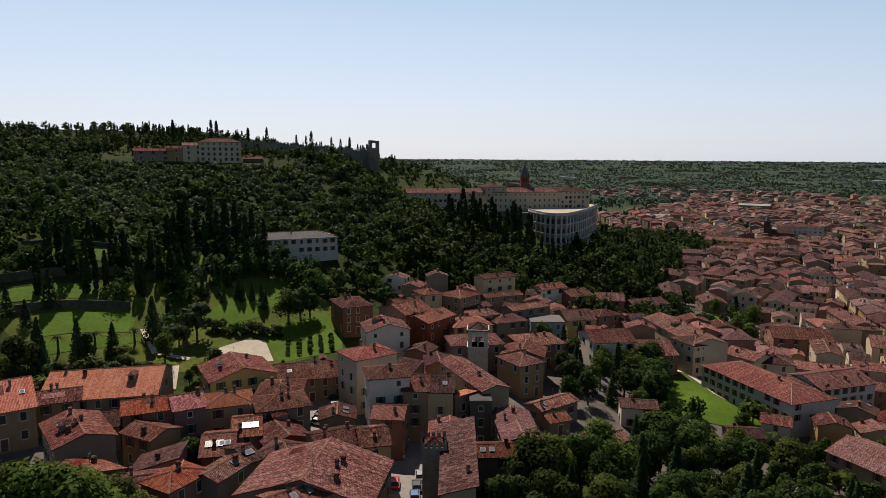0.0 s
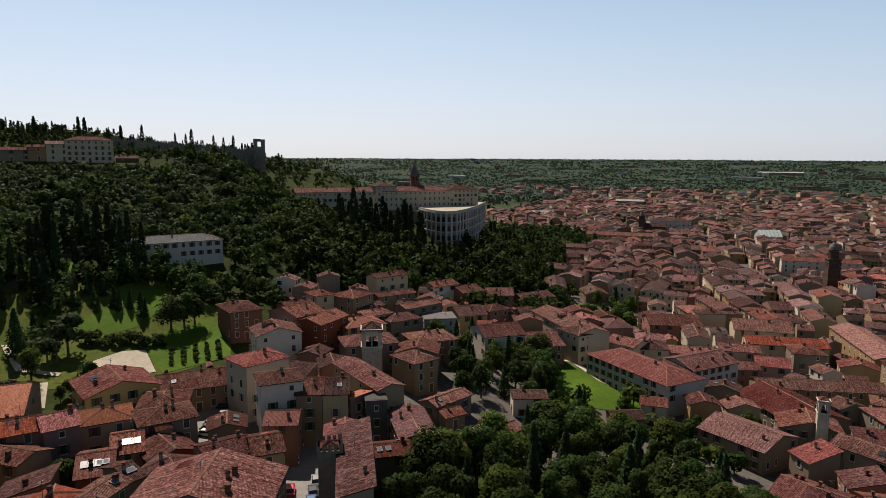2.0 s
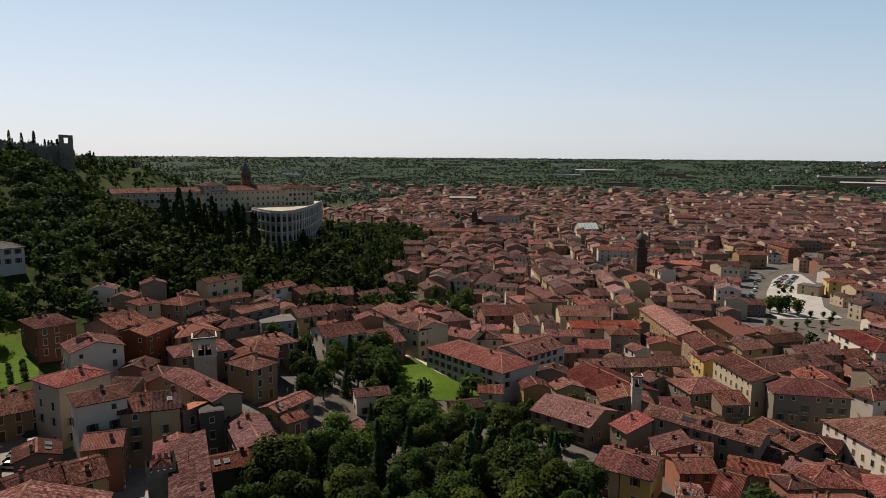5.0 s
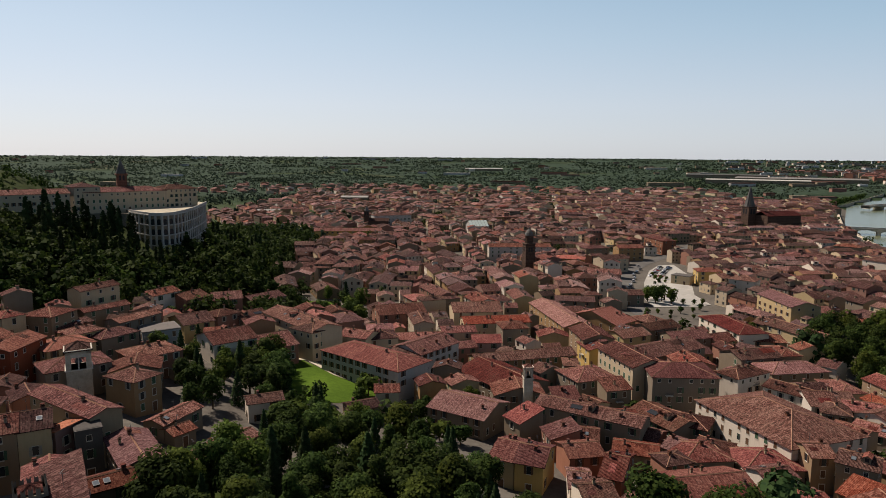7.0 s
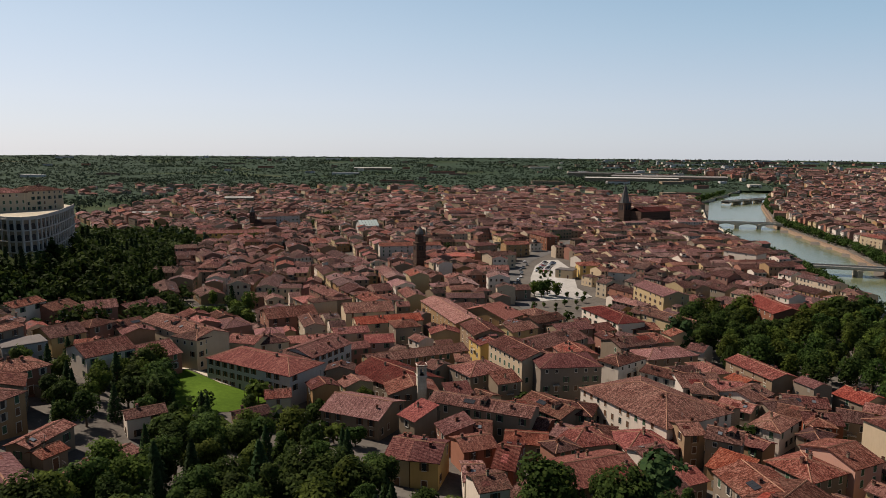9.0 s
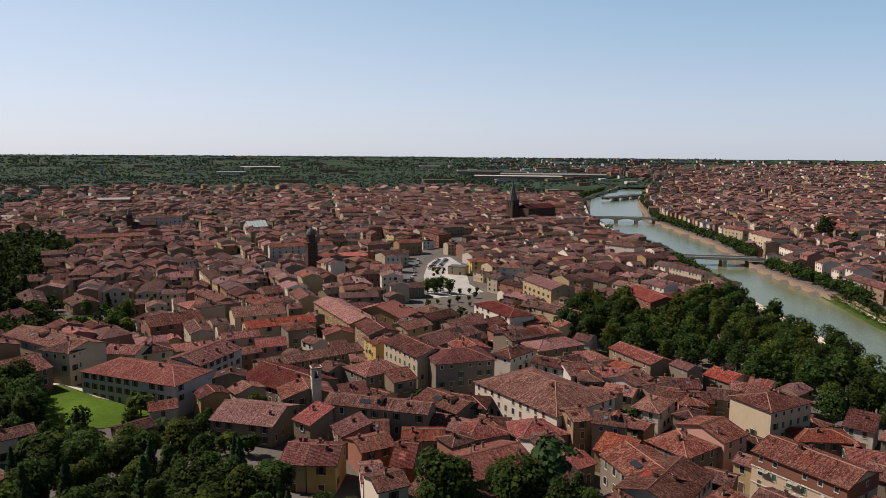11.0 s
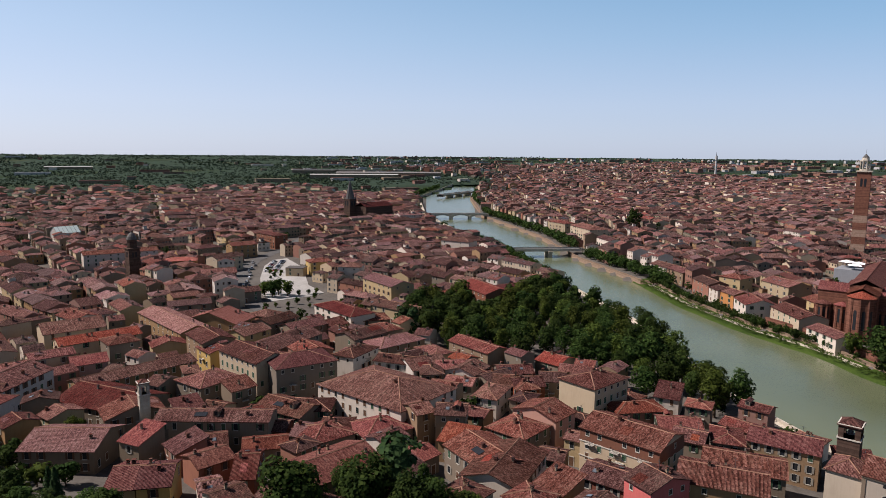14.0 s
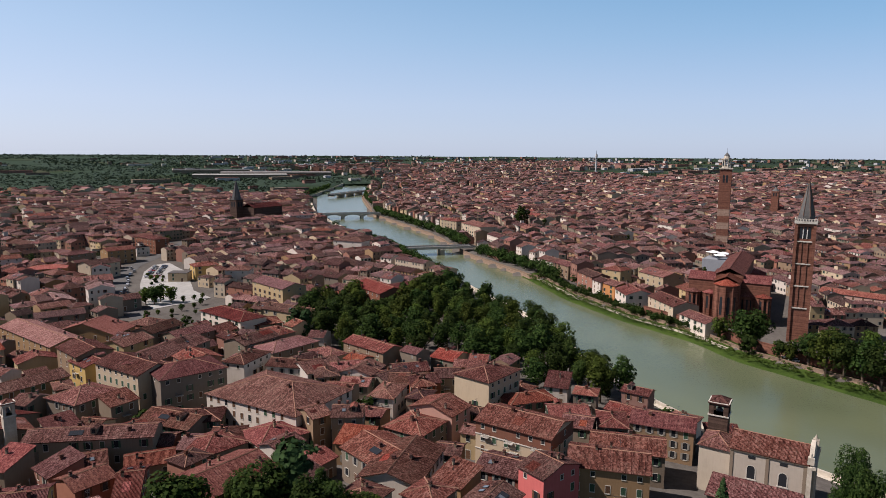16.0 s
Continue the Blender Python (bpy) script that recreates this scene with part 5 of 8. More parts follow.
def spire_church(x, y, ang, w, zs, zt, nave, label, mat=None, roof="old", rz=12):
    """A church with a square tower and a pointed spire."""
    mat = mat or M_DARKBRICK
    r = root_at("church", x, y, land(x, y), ang, label, "church")
    s = Shell()
    s.box(-w / 2, w / 2, -w / 2, w / 2, -2, zs)
    s.box(-w / 2 - 0.4, w / 2 + 0.4, -w / 2 - 0.4, w / 2 + 0.4, zs - 0.8, zs, 0, True)
    shell_part("tower", s, [mat], r)
    for side in range(4):
        s = Shell()
        for q in (-1, 1):
            arch(s, w * 0.2, w * 0.55, -w / 2, 0, x=q * w * 0.17, z=zs - w * 0.75)
        p = shell_part("belfry_opening", s, [M_PANE], r)
        p.matrix_basis = pose(0, 0, 0, 0, 0, 90 * side)
    s = Shell()
    s.prism(0, 0, w * 0.56, 0.05, zs, zt, 8, 0, math.pi / 8)
    for sx in (-1, 1):
        for sy in (-1, 1):
            s.prism(sx * w * 0.42, sy * w * 0.42, 0.5, 0.02, zs, zs + (zt - zs) * 0.3, 6)
    shell_part("spire", s, [M_LEAD], r)
    if nave:
        L, B, ox, oy = nave
        s = Shell()
        s.box(ox, ox + L, oy - B / 2, oy + B / 2, -2, rz)
        shell_part("nave", s, [mat], r)
        s = Shell()
        roof_faces(s, L, B, rz, "gable", B * 0.22)
        p = shell_part("nave_roof", s, [ROOF[roof]], r)
        p.matrix_basis = pose(ox + L / 2, oy, 0)
        claim(x + (ox + L / 2) * math.cos(radians(ang)) - oy * math.sin(radians(ang)), y + (ox + L / 2) * math.sin(radians(ang)) + oy * math.cos(radians(ang)), L, B, ang)
    claim(x, y, w + 2, w + 2, ang)


def seminary():
    """A terraced convent: an arcaded retaining block with a bowed front."""
    o = Vector((-188, 314, 0))
    r = root_at("convent_terrace", -188, 314, 28, 0, "tall pale arcaded convent terrace with a bowed front", "terrace")
    front = [Vector((x, y, 0)) - o for x, y in [(-214.8, 335.0), (-203.0, 324.8), (-192.9, 318.1), (-186.1, 317.5), (-183.1, 323.8), (-184.9, 337.7), (-189.0, 354.8), (-195.7, 376.1), (-204.4, 400.9)]]
    top, foot = 22.5, -8
    ring = front + [Vector((-262, 452, 0)) - o, Vector((-268, 400, 0)) - o]
    s = Shell()
    for a, b in zip(ring, ring[1:] + ring[:1]):
        s.face([(a.x, a.y, foot), (b.x, b.y, foot), (b.x, b.y, top), (a.x, a.y, top)], 0)
    s.face([(p.x, p.y, top) for p in ring], 1)
    shell_part("terrace_block", s, [WALL["greige"], M_GRAVEL], r)
    bay = Shell()
    arch(bay, 2.6, 3.5, 0, 0)
    bay = bay.mesh("arch_opening", [M_PANE])
    post = Shell()
    post.box(-0.5, 0.5, -0.5, 0.4, foot, top)
    post = post.mesh("pilaster", [WALL["palewhite"]])
    for a, b in zip(front, front[1:]):
        d = b - a
        ang, L = math.degrees(math.atan2(d.y, d.x)), d.length
        n = max(2, int(L / 5 + 0.5))
        for k in range(n):
            c = a + d * ((k + 0.5) / n)
            for fl in range(4):
                part("arch_opening", bay, r, pose(c.x, c.y, 1.2 + fl * 5.2, 0, 0, ang))
            c = a + d * (k / n)
            part("pilaster", post, r, pose(c.x, c.y, 0, 0, 0, ang))
        for fl in range(5):
            s = Shell()
            s.box(-0.2, L + 0.2, -0.65, 0.3, top - 5.2 * fl - 0.5, top - 5.2 * fl, 0, True)
            shell_part("string_course", s, [WALL["palewhite"]], r).matrix_basis = pose(a.x, a.y, 0, 0, 0, ang)
        s = Shell()
        s.box(0, L, -0.3, 0.1, top, top + 1.1, 0)
        shell_part("parapet", s, [WALL["palewhite"]], r).matrix_basis = pose(a.x, a.y, 0, 0, 0, ang)
    # dark retaining wall below the long upper range
    s = Shell()
    line = [Vector((-282, 290, 0)) - o, Vector((-246, 330, 0)) - o, front[0]]
    for a, b in zip(line, line[1:]):
        m = (b - a).cross(Vector((0, 0, 1))).normalized() * -4
        s.face([(a.x, a.y, foot), (b.x, b.y, foot), (b.x, b.y, 21), (a.x, a.y, 21)])
        s.face([(a.x, a.y, 21), (b.x, b.y, 21), (b.x + m.x, b.y + m.y, 21), (a.x + m.x, a.y + m.y, 21)])
    shell_part("retaining_wall", s, [M_RUIN], r)
    claim(-220, 385, 70, 80, 0)


def upper_ranges():
    # long range set back on the terrace, seen over the arcades
    house(-262.0, 312.0, 46, 14, 52, 60.5, 11, "gable", "cream", "old", name="convent_wing", dense=True)
    house(-229.5, 352.0, 44, 15, 50, 60.5, 11, "hip", "cream", "old", name="convent_wing", dense=True)
    house(-212.0, 376.0, 22, 15, 62, 61.0, 11.5, "hip", "cream", "old", name="convent_wing", dense=True)
    house(-243.0, 337.0, 13, 16, 52, 63.5, 14, "hip", "cream", "old", name="convent_wing", dense=True)


def ruin_and_wall():
    """A roofless gate tower and the old town wall along the crest."""
    r0 = 425.0
    for k, (az, h) in enumerate(((-45.9, 0),)):
        x, y = r0 * math.sin(radians(az)), r0 * math.cos(radians(az))
        zb = land(x, y) - 3
        r = root_at("ruined_tower", x, y, zb, -az, "dark roofless stone tower with an empty window", "ruined tower")
        s = Shell()
        t = 91.5 - zb
        s.box(-3.4, -1.0, -3, 3, 0, t)
        s.box(1.0, 3.4, -3, 3, 0, t - 0.3)
        s.box(-1.0, 1.0, -3, 3, 0, t - 4.6)
        s.box(-1.0, 1.0, -3, 3, t - 1.6, t - 0.1, 0, True)
        shell_part("wall", s, [M_RUIN], r)
    v, n = [], 60
    r = root_at("town_wall", 0, 0, 0, 0, "dark crenellated stone town wall along the hill crest", "town wall")
    s = Shell()
    for k in range(n):
        def spot(q):
            az = -58.5 + 12.2 * q / n
            rr = 440 - 14 * q / n
            return rr * math.sin(radians(az)), rr * math.cos(radians(az)), 91.5 - 6.5 * q / n + 0.6 * math.sin(q * 0.9)
        (xa, ya, za), (xb, yb, zb) = spot(k), spot(k + 1)
        top = za
        base = land(xa, ya) - 4
        s.face([(xa, ya, base), (xb, yb, base), (xb, yb, top), (xa, ya, top)])
        s.face([(xa - 1, ya + 1, top), (xa, ya, top), (xb, yb, top), (xb - 1, yb + 1, top)])
        s.face([(xb - 1, yb + 1, base), (xa - 1, ya + 1, base), (xa - 1, ya + 1, top), (xb - 1, yb + 1, top)])
        e = ((xb - xa) * 0.5, (yb - ya) * 0.5)
        s.face([(xa, ya, top), (xa + e[0], ya + e[1], top), (xa + e[0], ya + e[1], top + 1.2), (xa, ya, top + 1.2)])
        s.face([(xa - 0.6, ya + 0.6, top), (xa - 0.6 + e[0], ya + 0.6 + e[1], top), (xa - 0.6 + e[0], ya + 0.6 + e[1], top + 1.2), (xa - 0.6, ya + 0.6, top + 1.2)])
        s.face([(xa, ya, top + 1.2), (xa + e[0], ya + e[1], top + 1.2), (xa - 0.6 + e[0], ya + 0.6 + e[1], top + 1.2), (xa - 0.6, ya + 0.6, top + 1.2)])
    shell_part("wall", s, [M_RUIN], r)


def crenel_tower():
    """Square brick house tower with swallow-tailed battlements."""
    x, y = -68.7, 79.8
    z0 = land(x, y)
    r = root_at("house_tower", x, y, z0, 42, "brown stone house tower with swallow-tailed battlements", "tower")
    s = Shell()
    a, h = 1.9, 34.9 - z0
    s.box(-a, a, -a, a, -4, h)
    s.box(-a - 0.2, a + 0.2, -a - 0.2, a + 0.2, h - 0.5, h, 0, True)
    shell_part("shaft", s, [M_RUIN], r)
    for k in range(5):
        q = -a + 0.1 + k * (2 * a - 0.2) / 4
        for side in range(4):
            s = Shell()
            s.face([(-0.28, 0, 0), (0.28, 0, 0), (0.28, 0, 1.1), (0, 0, 0.75), (-0.28, 0, 1.1)])
            s.face([(0.28, 0.25, 0), (-0.28, 0.25, 0), (-0.28, 0.25, 1.1), (0, 0.25, 0.75), (0.28, 0.25, 1.1)])
            s.face([(-0.28, 0.25, 0), (-0.28, 0, 0), (-0.28, 0, 1.1), (-0.28, 0.25, 1.1)])
            s.face([(0.28, 0, 0), (0.28, 0.25, 0), (0.28, 0.25, 1.1), (0.28, 0, 1.1)])
            p = shell_part("merlon", s, [M_RUIN], r)
            p.matrix_basis = pose(0, 0, 0, 0, 0, 90 * side) @ pose(q, -a - 0.2, h)
    s = Shell()
    roof_faces(s, 2 * a - 0.9, 2 * a - 0.9, h + 0.2, "hip", 0.8, 0.1)
    shell_part("roof", s, [ROOF["old"]], r)
    claim(x, y, 5, 5, 40)


def small_turret(x, y, z, ang, w, h, mat, label):
    """A slim bell turret with openings and a tiled cap."""
    r = root_at("bell_turret", x, y, z, ang, label, "bell turret")
    a = w / 2
    s = Shell()
    s.box(-a, a, -a, a, -3, h - 3)
    for sx in (-1, 1):
        for sy in (-1, 1):
            s.box(min(sx * a, sx * a * 0.5), max(sx * a, sx * a * 0.5), min(sy * a, sy * a * 0.5), max(sy * a, sy * a * 0.5), h - 3, h - 0.6)
    s.box(-a, a, -a, a, h - 0.8, h, 0, True)
    shell_part("shaft", s, [mat], r)
    s = Shell()
    s.box(-a - 0.2, a + 0.2, -a - 0.2, a + 0.2, h - 3.3, h - 3, 0, True)
    shell_part("sill_course", s, [M_TRIM], r)
    s = Shell()
    s.box(-a - 0.25, a + 0.25, -a - 0.25, a + 0.25, h - 0.1, h + 0.15, 0, True)
    shell_part("cornice", s, [M_TRIM], r)
    s = Shell()
    roof_faces(s, w, w, h + 0.15, "hip", w * 0.28, 0.3)
    shell_part("cap", s, [ROOF["old"]], r)
    s = Shell()
    s.prism(0, 0, a * 0.4, a * 0.2, h - 2.5, h - 1.5, 8)
    shell_part("bell", s, [M_METAL], r)
    claim(x, y, w + 1, w + 1, ang)


def bridge(name, a, b, z, w, piers, label, arched=False):
    ax, ay = a
    bx, by = b
    L = math.hypot(bx - ax, by - ay)
    ang = math.degrees(math.atan2(by - ay, bx - ax))
    r = root_at(name, ax, ay, z, ang, label, "bridge")
    s = Shell()
    n = 24
    for k in range(n):
        x0, x1 = L * k / n, L * (k + 1) / n

        def soffit(x):
            if not arched:
                return -1.1
            f = (x / L * (piers + 1)) % 1.0
            return -1.0 - 3.2 * (2 * f - 1) ** 2
        s.face([(x0, -w / 2, soffit(x0 + 1e-4)), (x1, -w / 2, soffit(x1 - 1e-4)), (x1, -w / 2, 0), (x0, -w / 2, 0)])
        s.face([(x1, w / 2, soffit(x1 - 1e-4)), (x0, w / 2, soffit(x0 + 1e-4)), (x0, w / 2, 0), (x1, w / 2, 0)])
        s.face([(x0, w / 2, soffit(x0 + 1e-4)), (x1, w / 2, soffit(x1 - 1e-4)), (x1, -w / 2, soffit(x1 - 1e-4)), (x0, -w / 2, soffit(x0 + 1e-4))])
    s.face([(0, -w / 2, 0), (L, -w / 2, 0), (L, w / 2, 0), (0, w / 2, 0)], 1)
    shell_part("deck", s, [M_STONE, M_ROAD], r)
    for side in (-1, 1):
        s = Shell()
        y = side * (w / 2 - 0.15)
        s.box(0, L, y - 0.15, y + 0.15, 0, 1.0)
        shell_part("parapet", s, [M_TRIM], r)
    for k in range(1, piers + 1):
        s = Shell()
        xc = L * k / (piers + 1)
        s.box(xc - 1.6, xc + 1.6, -w / 2 - 1, w / 2 + 1, -14, -1.0)
        s.box(xc - 1.9, xc + 1.9, -w / 2 - 1.3, w / 2 + 1.3, -2.0, -1.2, 0, True)
        shell_part("pier", s, [M_STONE], r)



def river_church():
    """White plastered church: tall nave, square choir, low side roof and a stone front with volutes."""
    x, y, ang = 143.1, 76.2, -68
    z0 = 3.7
    r = root_at("church", x, y, z0, ang, "pale plastered baroque church with arched windows and tiled roof", "church")
    L, B, h = 15.5, 11.5, 13.0
    s = Shell()
    house_shell(s, L, B, h, "gable", 2.2, 3)
    shell_part("nave", s, [WALL["beige"]], r)
    s = Shell()
    roof_faces(s, L, B, h, "gable", 2.2, 0.4, 0, 1)
    shell_part("nave_roof", s, [ROOF["old"], M_RIDGE], r)
    for side in (0, 180):
        for u in (-3.2, 3.2):
            s = Shell()
            arch(s, 1.6, 3.0, -B / 2, 0, z=6.6)
            p = shell_part("arched_window", s, [M_PANE], r)
            p.matrix_basis = pose(0, 0, 0, 0, 0, side) @ pose(u, 0, 0)
            s = Shell()
            for k in range(9):
                t0, t1 = math.pi * k / 9, math.pi * (k + 1) / 9
                q = [(0.8 * math.cos(t), 8.8 + 0.8 * math.sin(t)) for t in (t0, t1)] + [(1.02 * math.cos(t), 8.8 + 1.02 * math.sin(t)) for t in (t1, t0)]
                s.face([(a, -B / 2 - 0.09, b) for a, b in q])
            for e in (-1, 1):
                s.box(min(e * 0.8, e * 1.02), max(e * 0.8, e * 1.02), -B / 2 - 0.09, -B / 2, 6.5, 8.8)
            s.box(-1.15, 1.15, -B / 2 - 0.16, -B / 2, 6.25, 6.5, 0, True)
            p = shell_part("window_surround", s, [M_TRIM], r)
            p.matrix_basis = pose(0, 0, 0, 0, 0, side) @ pose(u, 0, 0)
            s = Shell()
            s.box(-0.75, 0.75, -B / 2 - 0.05, -B / 2, 11.2, 11.9, 0, True)
            p = shell_part("vent", s, [M_PANE], r)
            p.matrix_basis = pose(0, 0, 0, 0, 0, side) @ pose(u, 0, 0)
        s = Shell()
        s.box(-L / 2 - 0.1, L / 2 + 0.1, -B / 2 - 0.3, -B / 2, h - 0.6, h - 0.2, 0, True)
        s.box(-L / 2, L / 2, -B / 2 - 0.15, -B / 2, 5.2, 5.5, 0, True)
        for u in (-L / 2 + 0.4, 0, L / 2 - 0.4):
            s.box(u - 0.35, u + 0.35, -B / 2 - 0.14, -B / 2, 0, h - 0.6)
        p = shell_part("cornice", s, [WALL["greige"]], r)
        p.matrix_basis = pose(0, 0, 0, 0, 0, side)
    s = Shell()
    w = B / 2 + 0.5
    prof = [(-w, -3), (w, -3), (w, h - 0.5), (w - 1.2, h + 0.4), (3.4, h + 1.0), (2.6, h + 2.4), (0.9, h + 3.1), (0, h + 3.4), (-0.9, h + 3.1), (-2.6, h + 2.4), (-3.4, h + 1.0), (-w + 1.2, h + 0.4), (-w, h - 0.5)]
    for d in (0, 0.9):
        pts = [(L / 2 + d, a, b) for a, b in prof]
        s.face(pts if d else pts[::-1])
    for (a, b), (c, e) in zip(prof, prof[1:] + prof[:1]):
        s.face([(L / 2, a, b), (L / 2, c, e), (L / 2 + 0.9, c, e), (L / 2 + 0.9, a, b)])
    for q in (-1, 1):
        s.box(L / 2 - 0.1, L / 2 + 1.2, q * (w - 0.6) - 0.5, q * (w - 0.6) + 0.5, h, h + 1.6)
        s.prism(L / 2 + 0.5, q * (w - 0.6), 0.45, 0.1, h + 1.6, h + 2.6, 8)
    for q in (-4.2, -1.6, 1.6, 4.2):
        s.box(L / 2 + 0.9, L / 2 + 1.3, q - 0.5, q + 0.5, -1, h - 1)
    s.box(L / 2 + 0.8, L / 2 + 1.6, -w, w, h - 1, h - 0.3, 0, True)
    shell_part("front", s, [M_STONE], r, "weathered stone front with volutes and pinnacles")
    s = Shell()
    s.box(-L / 2 - 7, -L / 2, -4.4, 4.4, -3, 11.5)
    shell_part("choir", s, [WALL["beige"]], r)
    s = Shell()
    roof_faces(s, 7, 8.8, 11.5, "hip", 1.9, 0.4, 0, 1)
    p = shell_part("choir_roof", s, [ROOF["old"], M_RIDGE], r)
    p.matrix_basis = pose(-L / 2 - 3.5, 0, 0)
    s = Shell()
    s.box(-L / 2 - 3, L / 2 - 0.5, -B / 2 - 7.5, -B / 2, -3, 4.2)
    shell_part("side_aisle", s, [WALL["greige"]], r)
    s = Shell()
    a, b = -L / 2 - 3.4, L / 2 - 0.2
    s.slope((a, -B / 2 - 8, 4.0), (b, -B / 2 - 8, 4.0), (b, -B / 2, 6.1), (a, -B / 2, 6.1))
    s.face([(a, -B / 2 - 8, 3.85), (b, -B / 2 - 8, 3.85), (b, -B / 2 - 8, 4.0), (a, -B / 2 - 8, 4.0)])
    shell_part("aisle_roof", s, [ROOF["old"]], r)
    claim(x, y, 26, 22, ang)


river_church()
belfry_valle()
tower_organo()
tower_anastasia()
gothic_church()
tower_lamberti()
spire_church(245, 791, 25, 11, 26, 50, (46, 20, 4, -14), "dark brick church with a pointed corner-turreted spire", M_DARKBRICK, "darkred", 17)
spire_church(-234, 359, 40, 5.2, 27, 35.5, None, "slim brick convent bell tower with a dark pointed spire", M_BRICK)
spire_church(-172, 690, 10, 5.5, 22, 28, (20, 11, 3, 0), "brown brick church with a stubby tower", M_DARKBRICK)
spire_church(905, 505, 20, 9, 34, 40, (30, 14, 4, 0), "brick church with a plain tower", M_BRICK)
seminary()
upper_ranges()
ruin_and_wall()
crenel_tower()
small_turret(0.5, 187.5, 8, 10, 2.6, 13.5, M_STONE, "slim stone bell turret on a monastery roof")
small_turret(144.5, 90.5, 3, 25, 4.4, 19.5, M_DARKBRICK, "dark brick bell turret with a tiled cap by the river")
bridge("bridge", (268, 488), (345, 460), 2.2, 12, 2, "low flat concrete bridge over the river")
bridge("bridge", (338, 812), (432, 779), 2.5, 14, 3, "pale stone bridge with shallow arches", True)
bridge("bridge", (540, 1165), (668, 1262), 3.0, 14, 3, "distant pale stone arched bridge", True)


def roof_canopy():
    """White canvas sails stretched over a roof terrace."""
    r = root_at("roof_canopy", 428, 278, -1.5, 20, "white canvas canopies on posts over a roof terrace", "canopy")
    s = Shell()
    s.box(-9, 9, -8, 8, 0, 10.5)
    shell_part("terrace_block", s, [WALL["greyblue"]], r)
    for u, v, a, z in ((-5.5, -3.0, 20, 13.4), (2.5, 3.5, -25, 14.2), (8.0, -2.0, 10, 13.0)):
        s = Shell()
        e = 5.2
        peak = (0, 0, 1.3)
        for q in range(4):
            c0, c1 = math.pi / 4 + q * math.pi / 2, math.pi / 4 + (q + 1) * math.pi / 2
            s.face([(e * math.cos(c0), e * math.sin(c0), 0), (e * math.cos(c1), e * math.sin(c1), 0), peak])
            s.face([(e * math.cos(c1), e * math.sin(c1), -0.12), (e * math.cos(c0), e * math.sin(c0), -0.12), peak])
        canvas = shell_part("canvas", s, [M_TENT], r)
        canvas.matrix_basis = pose(u, v, z, 0, 0, a)
        s = Shell()
        s.box(u - 0.12, u + 0.12, v - 0.12, v + 0.12, 10.5, z + 1.0)
        shell_part("post", s, [M_METAL], r)
    claim(428, 278, 18, 16, 20)


def far_mast():
    """A slender concrete tower with a wider head, far out over the roofs."""
    x, y = 2600 * math.sin(radians(47.2)), 2600 * math.cos(radians(47.2))
    z = land(x, y)
    r = root_at("telecom_tower", x, y, z, 0, "tall slender concrete tower with a wider head", "tower")
    s = Shell()
    s.prism(0, 0, 4.0, 2.8, -3, 50, 10)
    shell_part("shaft", s, [FAR_PALE], r)
    s = Shell()
    s.prism(0, 0, 3.0, 4.6, 50, 54, 10)
    s.prism(0, 0, 4.6, 4.0, 54, 68, 10)
    shell_part("head", s, [FAR_PALE], r)
    s = Shell()
    s.prism(0, 0, 1.2, 0.4, 68, 82, 6)
    shell_part("mast", s, [M_METAL], r)


def glass_hall():
    """A hall under a steep pale glazed roof."""
    r = root_at("glass_hall", -54.5, 691, 0, 25, "hall with a pale green glazed gable roof", "hall")
    s = Shell()
    house_shell(s, 20, 15, 9, "gable", 5.2, 1)
    shell_part("wall", s, [WALL["palewhite"]], r)
    for g in (-1, 1):
        s = Shell()
        a = [(-10.3, g * 7.9, 8.8), (10.3, g * 7.9, 8.8), (10.3, 0, 14.3), (-10.3, 0, 14.3)]
        s.face(a if g < 0 else a[::-1])
        shell_part("glazed_slope", s, [M_PALEGLASS], r)
        for k in range(7):
            s = Shell()
            u = -10 + k * 20 / 6
            s.face([(u - 0.12, g * 7.95, 8.95), (u + 0.12, g * 7.95, 8.95), (u + 0.12, 0, 14.45), (u - 0.12, 0, 14.45)])
            shell_part("glazing_bar", s, [M_METAL], r)
    claim(-54.5, 691, 21, 16, 25)


M_PALEGLASS = mottled("pale_green_glazing", (0.42, 0.50, 0.46), (0.58, 0.64, 0.60), 0.6, 0.35, 0.05, 0.4)
roof_canopy()
far_mast()
glass_hall()


def banded_front(x, y, w, d, h):
    """A russet top storey over a cream front, with stone courses and iron balconies."""
    r = HOUSES[(x, y)]
    s = Shell()
    X, Y = w / 2 + 0.009, d / 2 + 0.009
    for a, b in (((-X, -Y), (X, -Y)), ((X, -Y), (X, Y)), ((-X, Y), (-X, -Y))):
        s.face([(*a, h - 3.4), (*b, h - 3.4), (*b, h - 0.05), (*a, h - 0.05)])
    shell_part("upper_band", s, [WALL["rust"]], r, "russet plaster band under the eaves")
    for z in (h - 3.5, h - 7.2):
        s = Shell()
        s.box(-X - 0.1, X + 0.1, -Y - 0.14, -Y + 0.05, z, z + 0.22, 0, True)
        shell_part("string_course", s, [M_TRIM], r)
    for u, z in ((-7.2, h - 3.6), (-0.6, h - 3.6), (6.4, h - 3.6), (-3.8, h - 7.3), (3.0, h - 7.3)):
        part("balcony", BALCONY, r, pose(u, -d / 2, z))


banded_front(105.2, 117.6, 20.1, 13.0, 12)

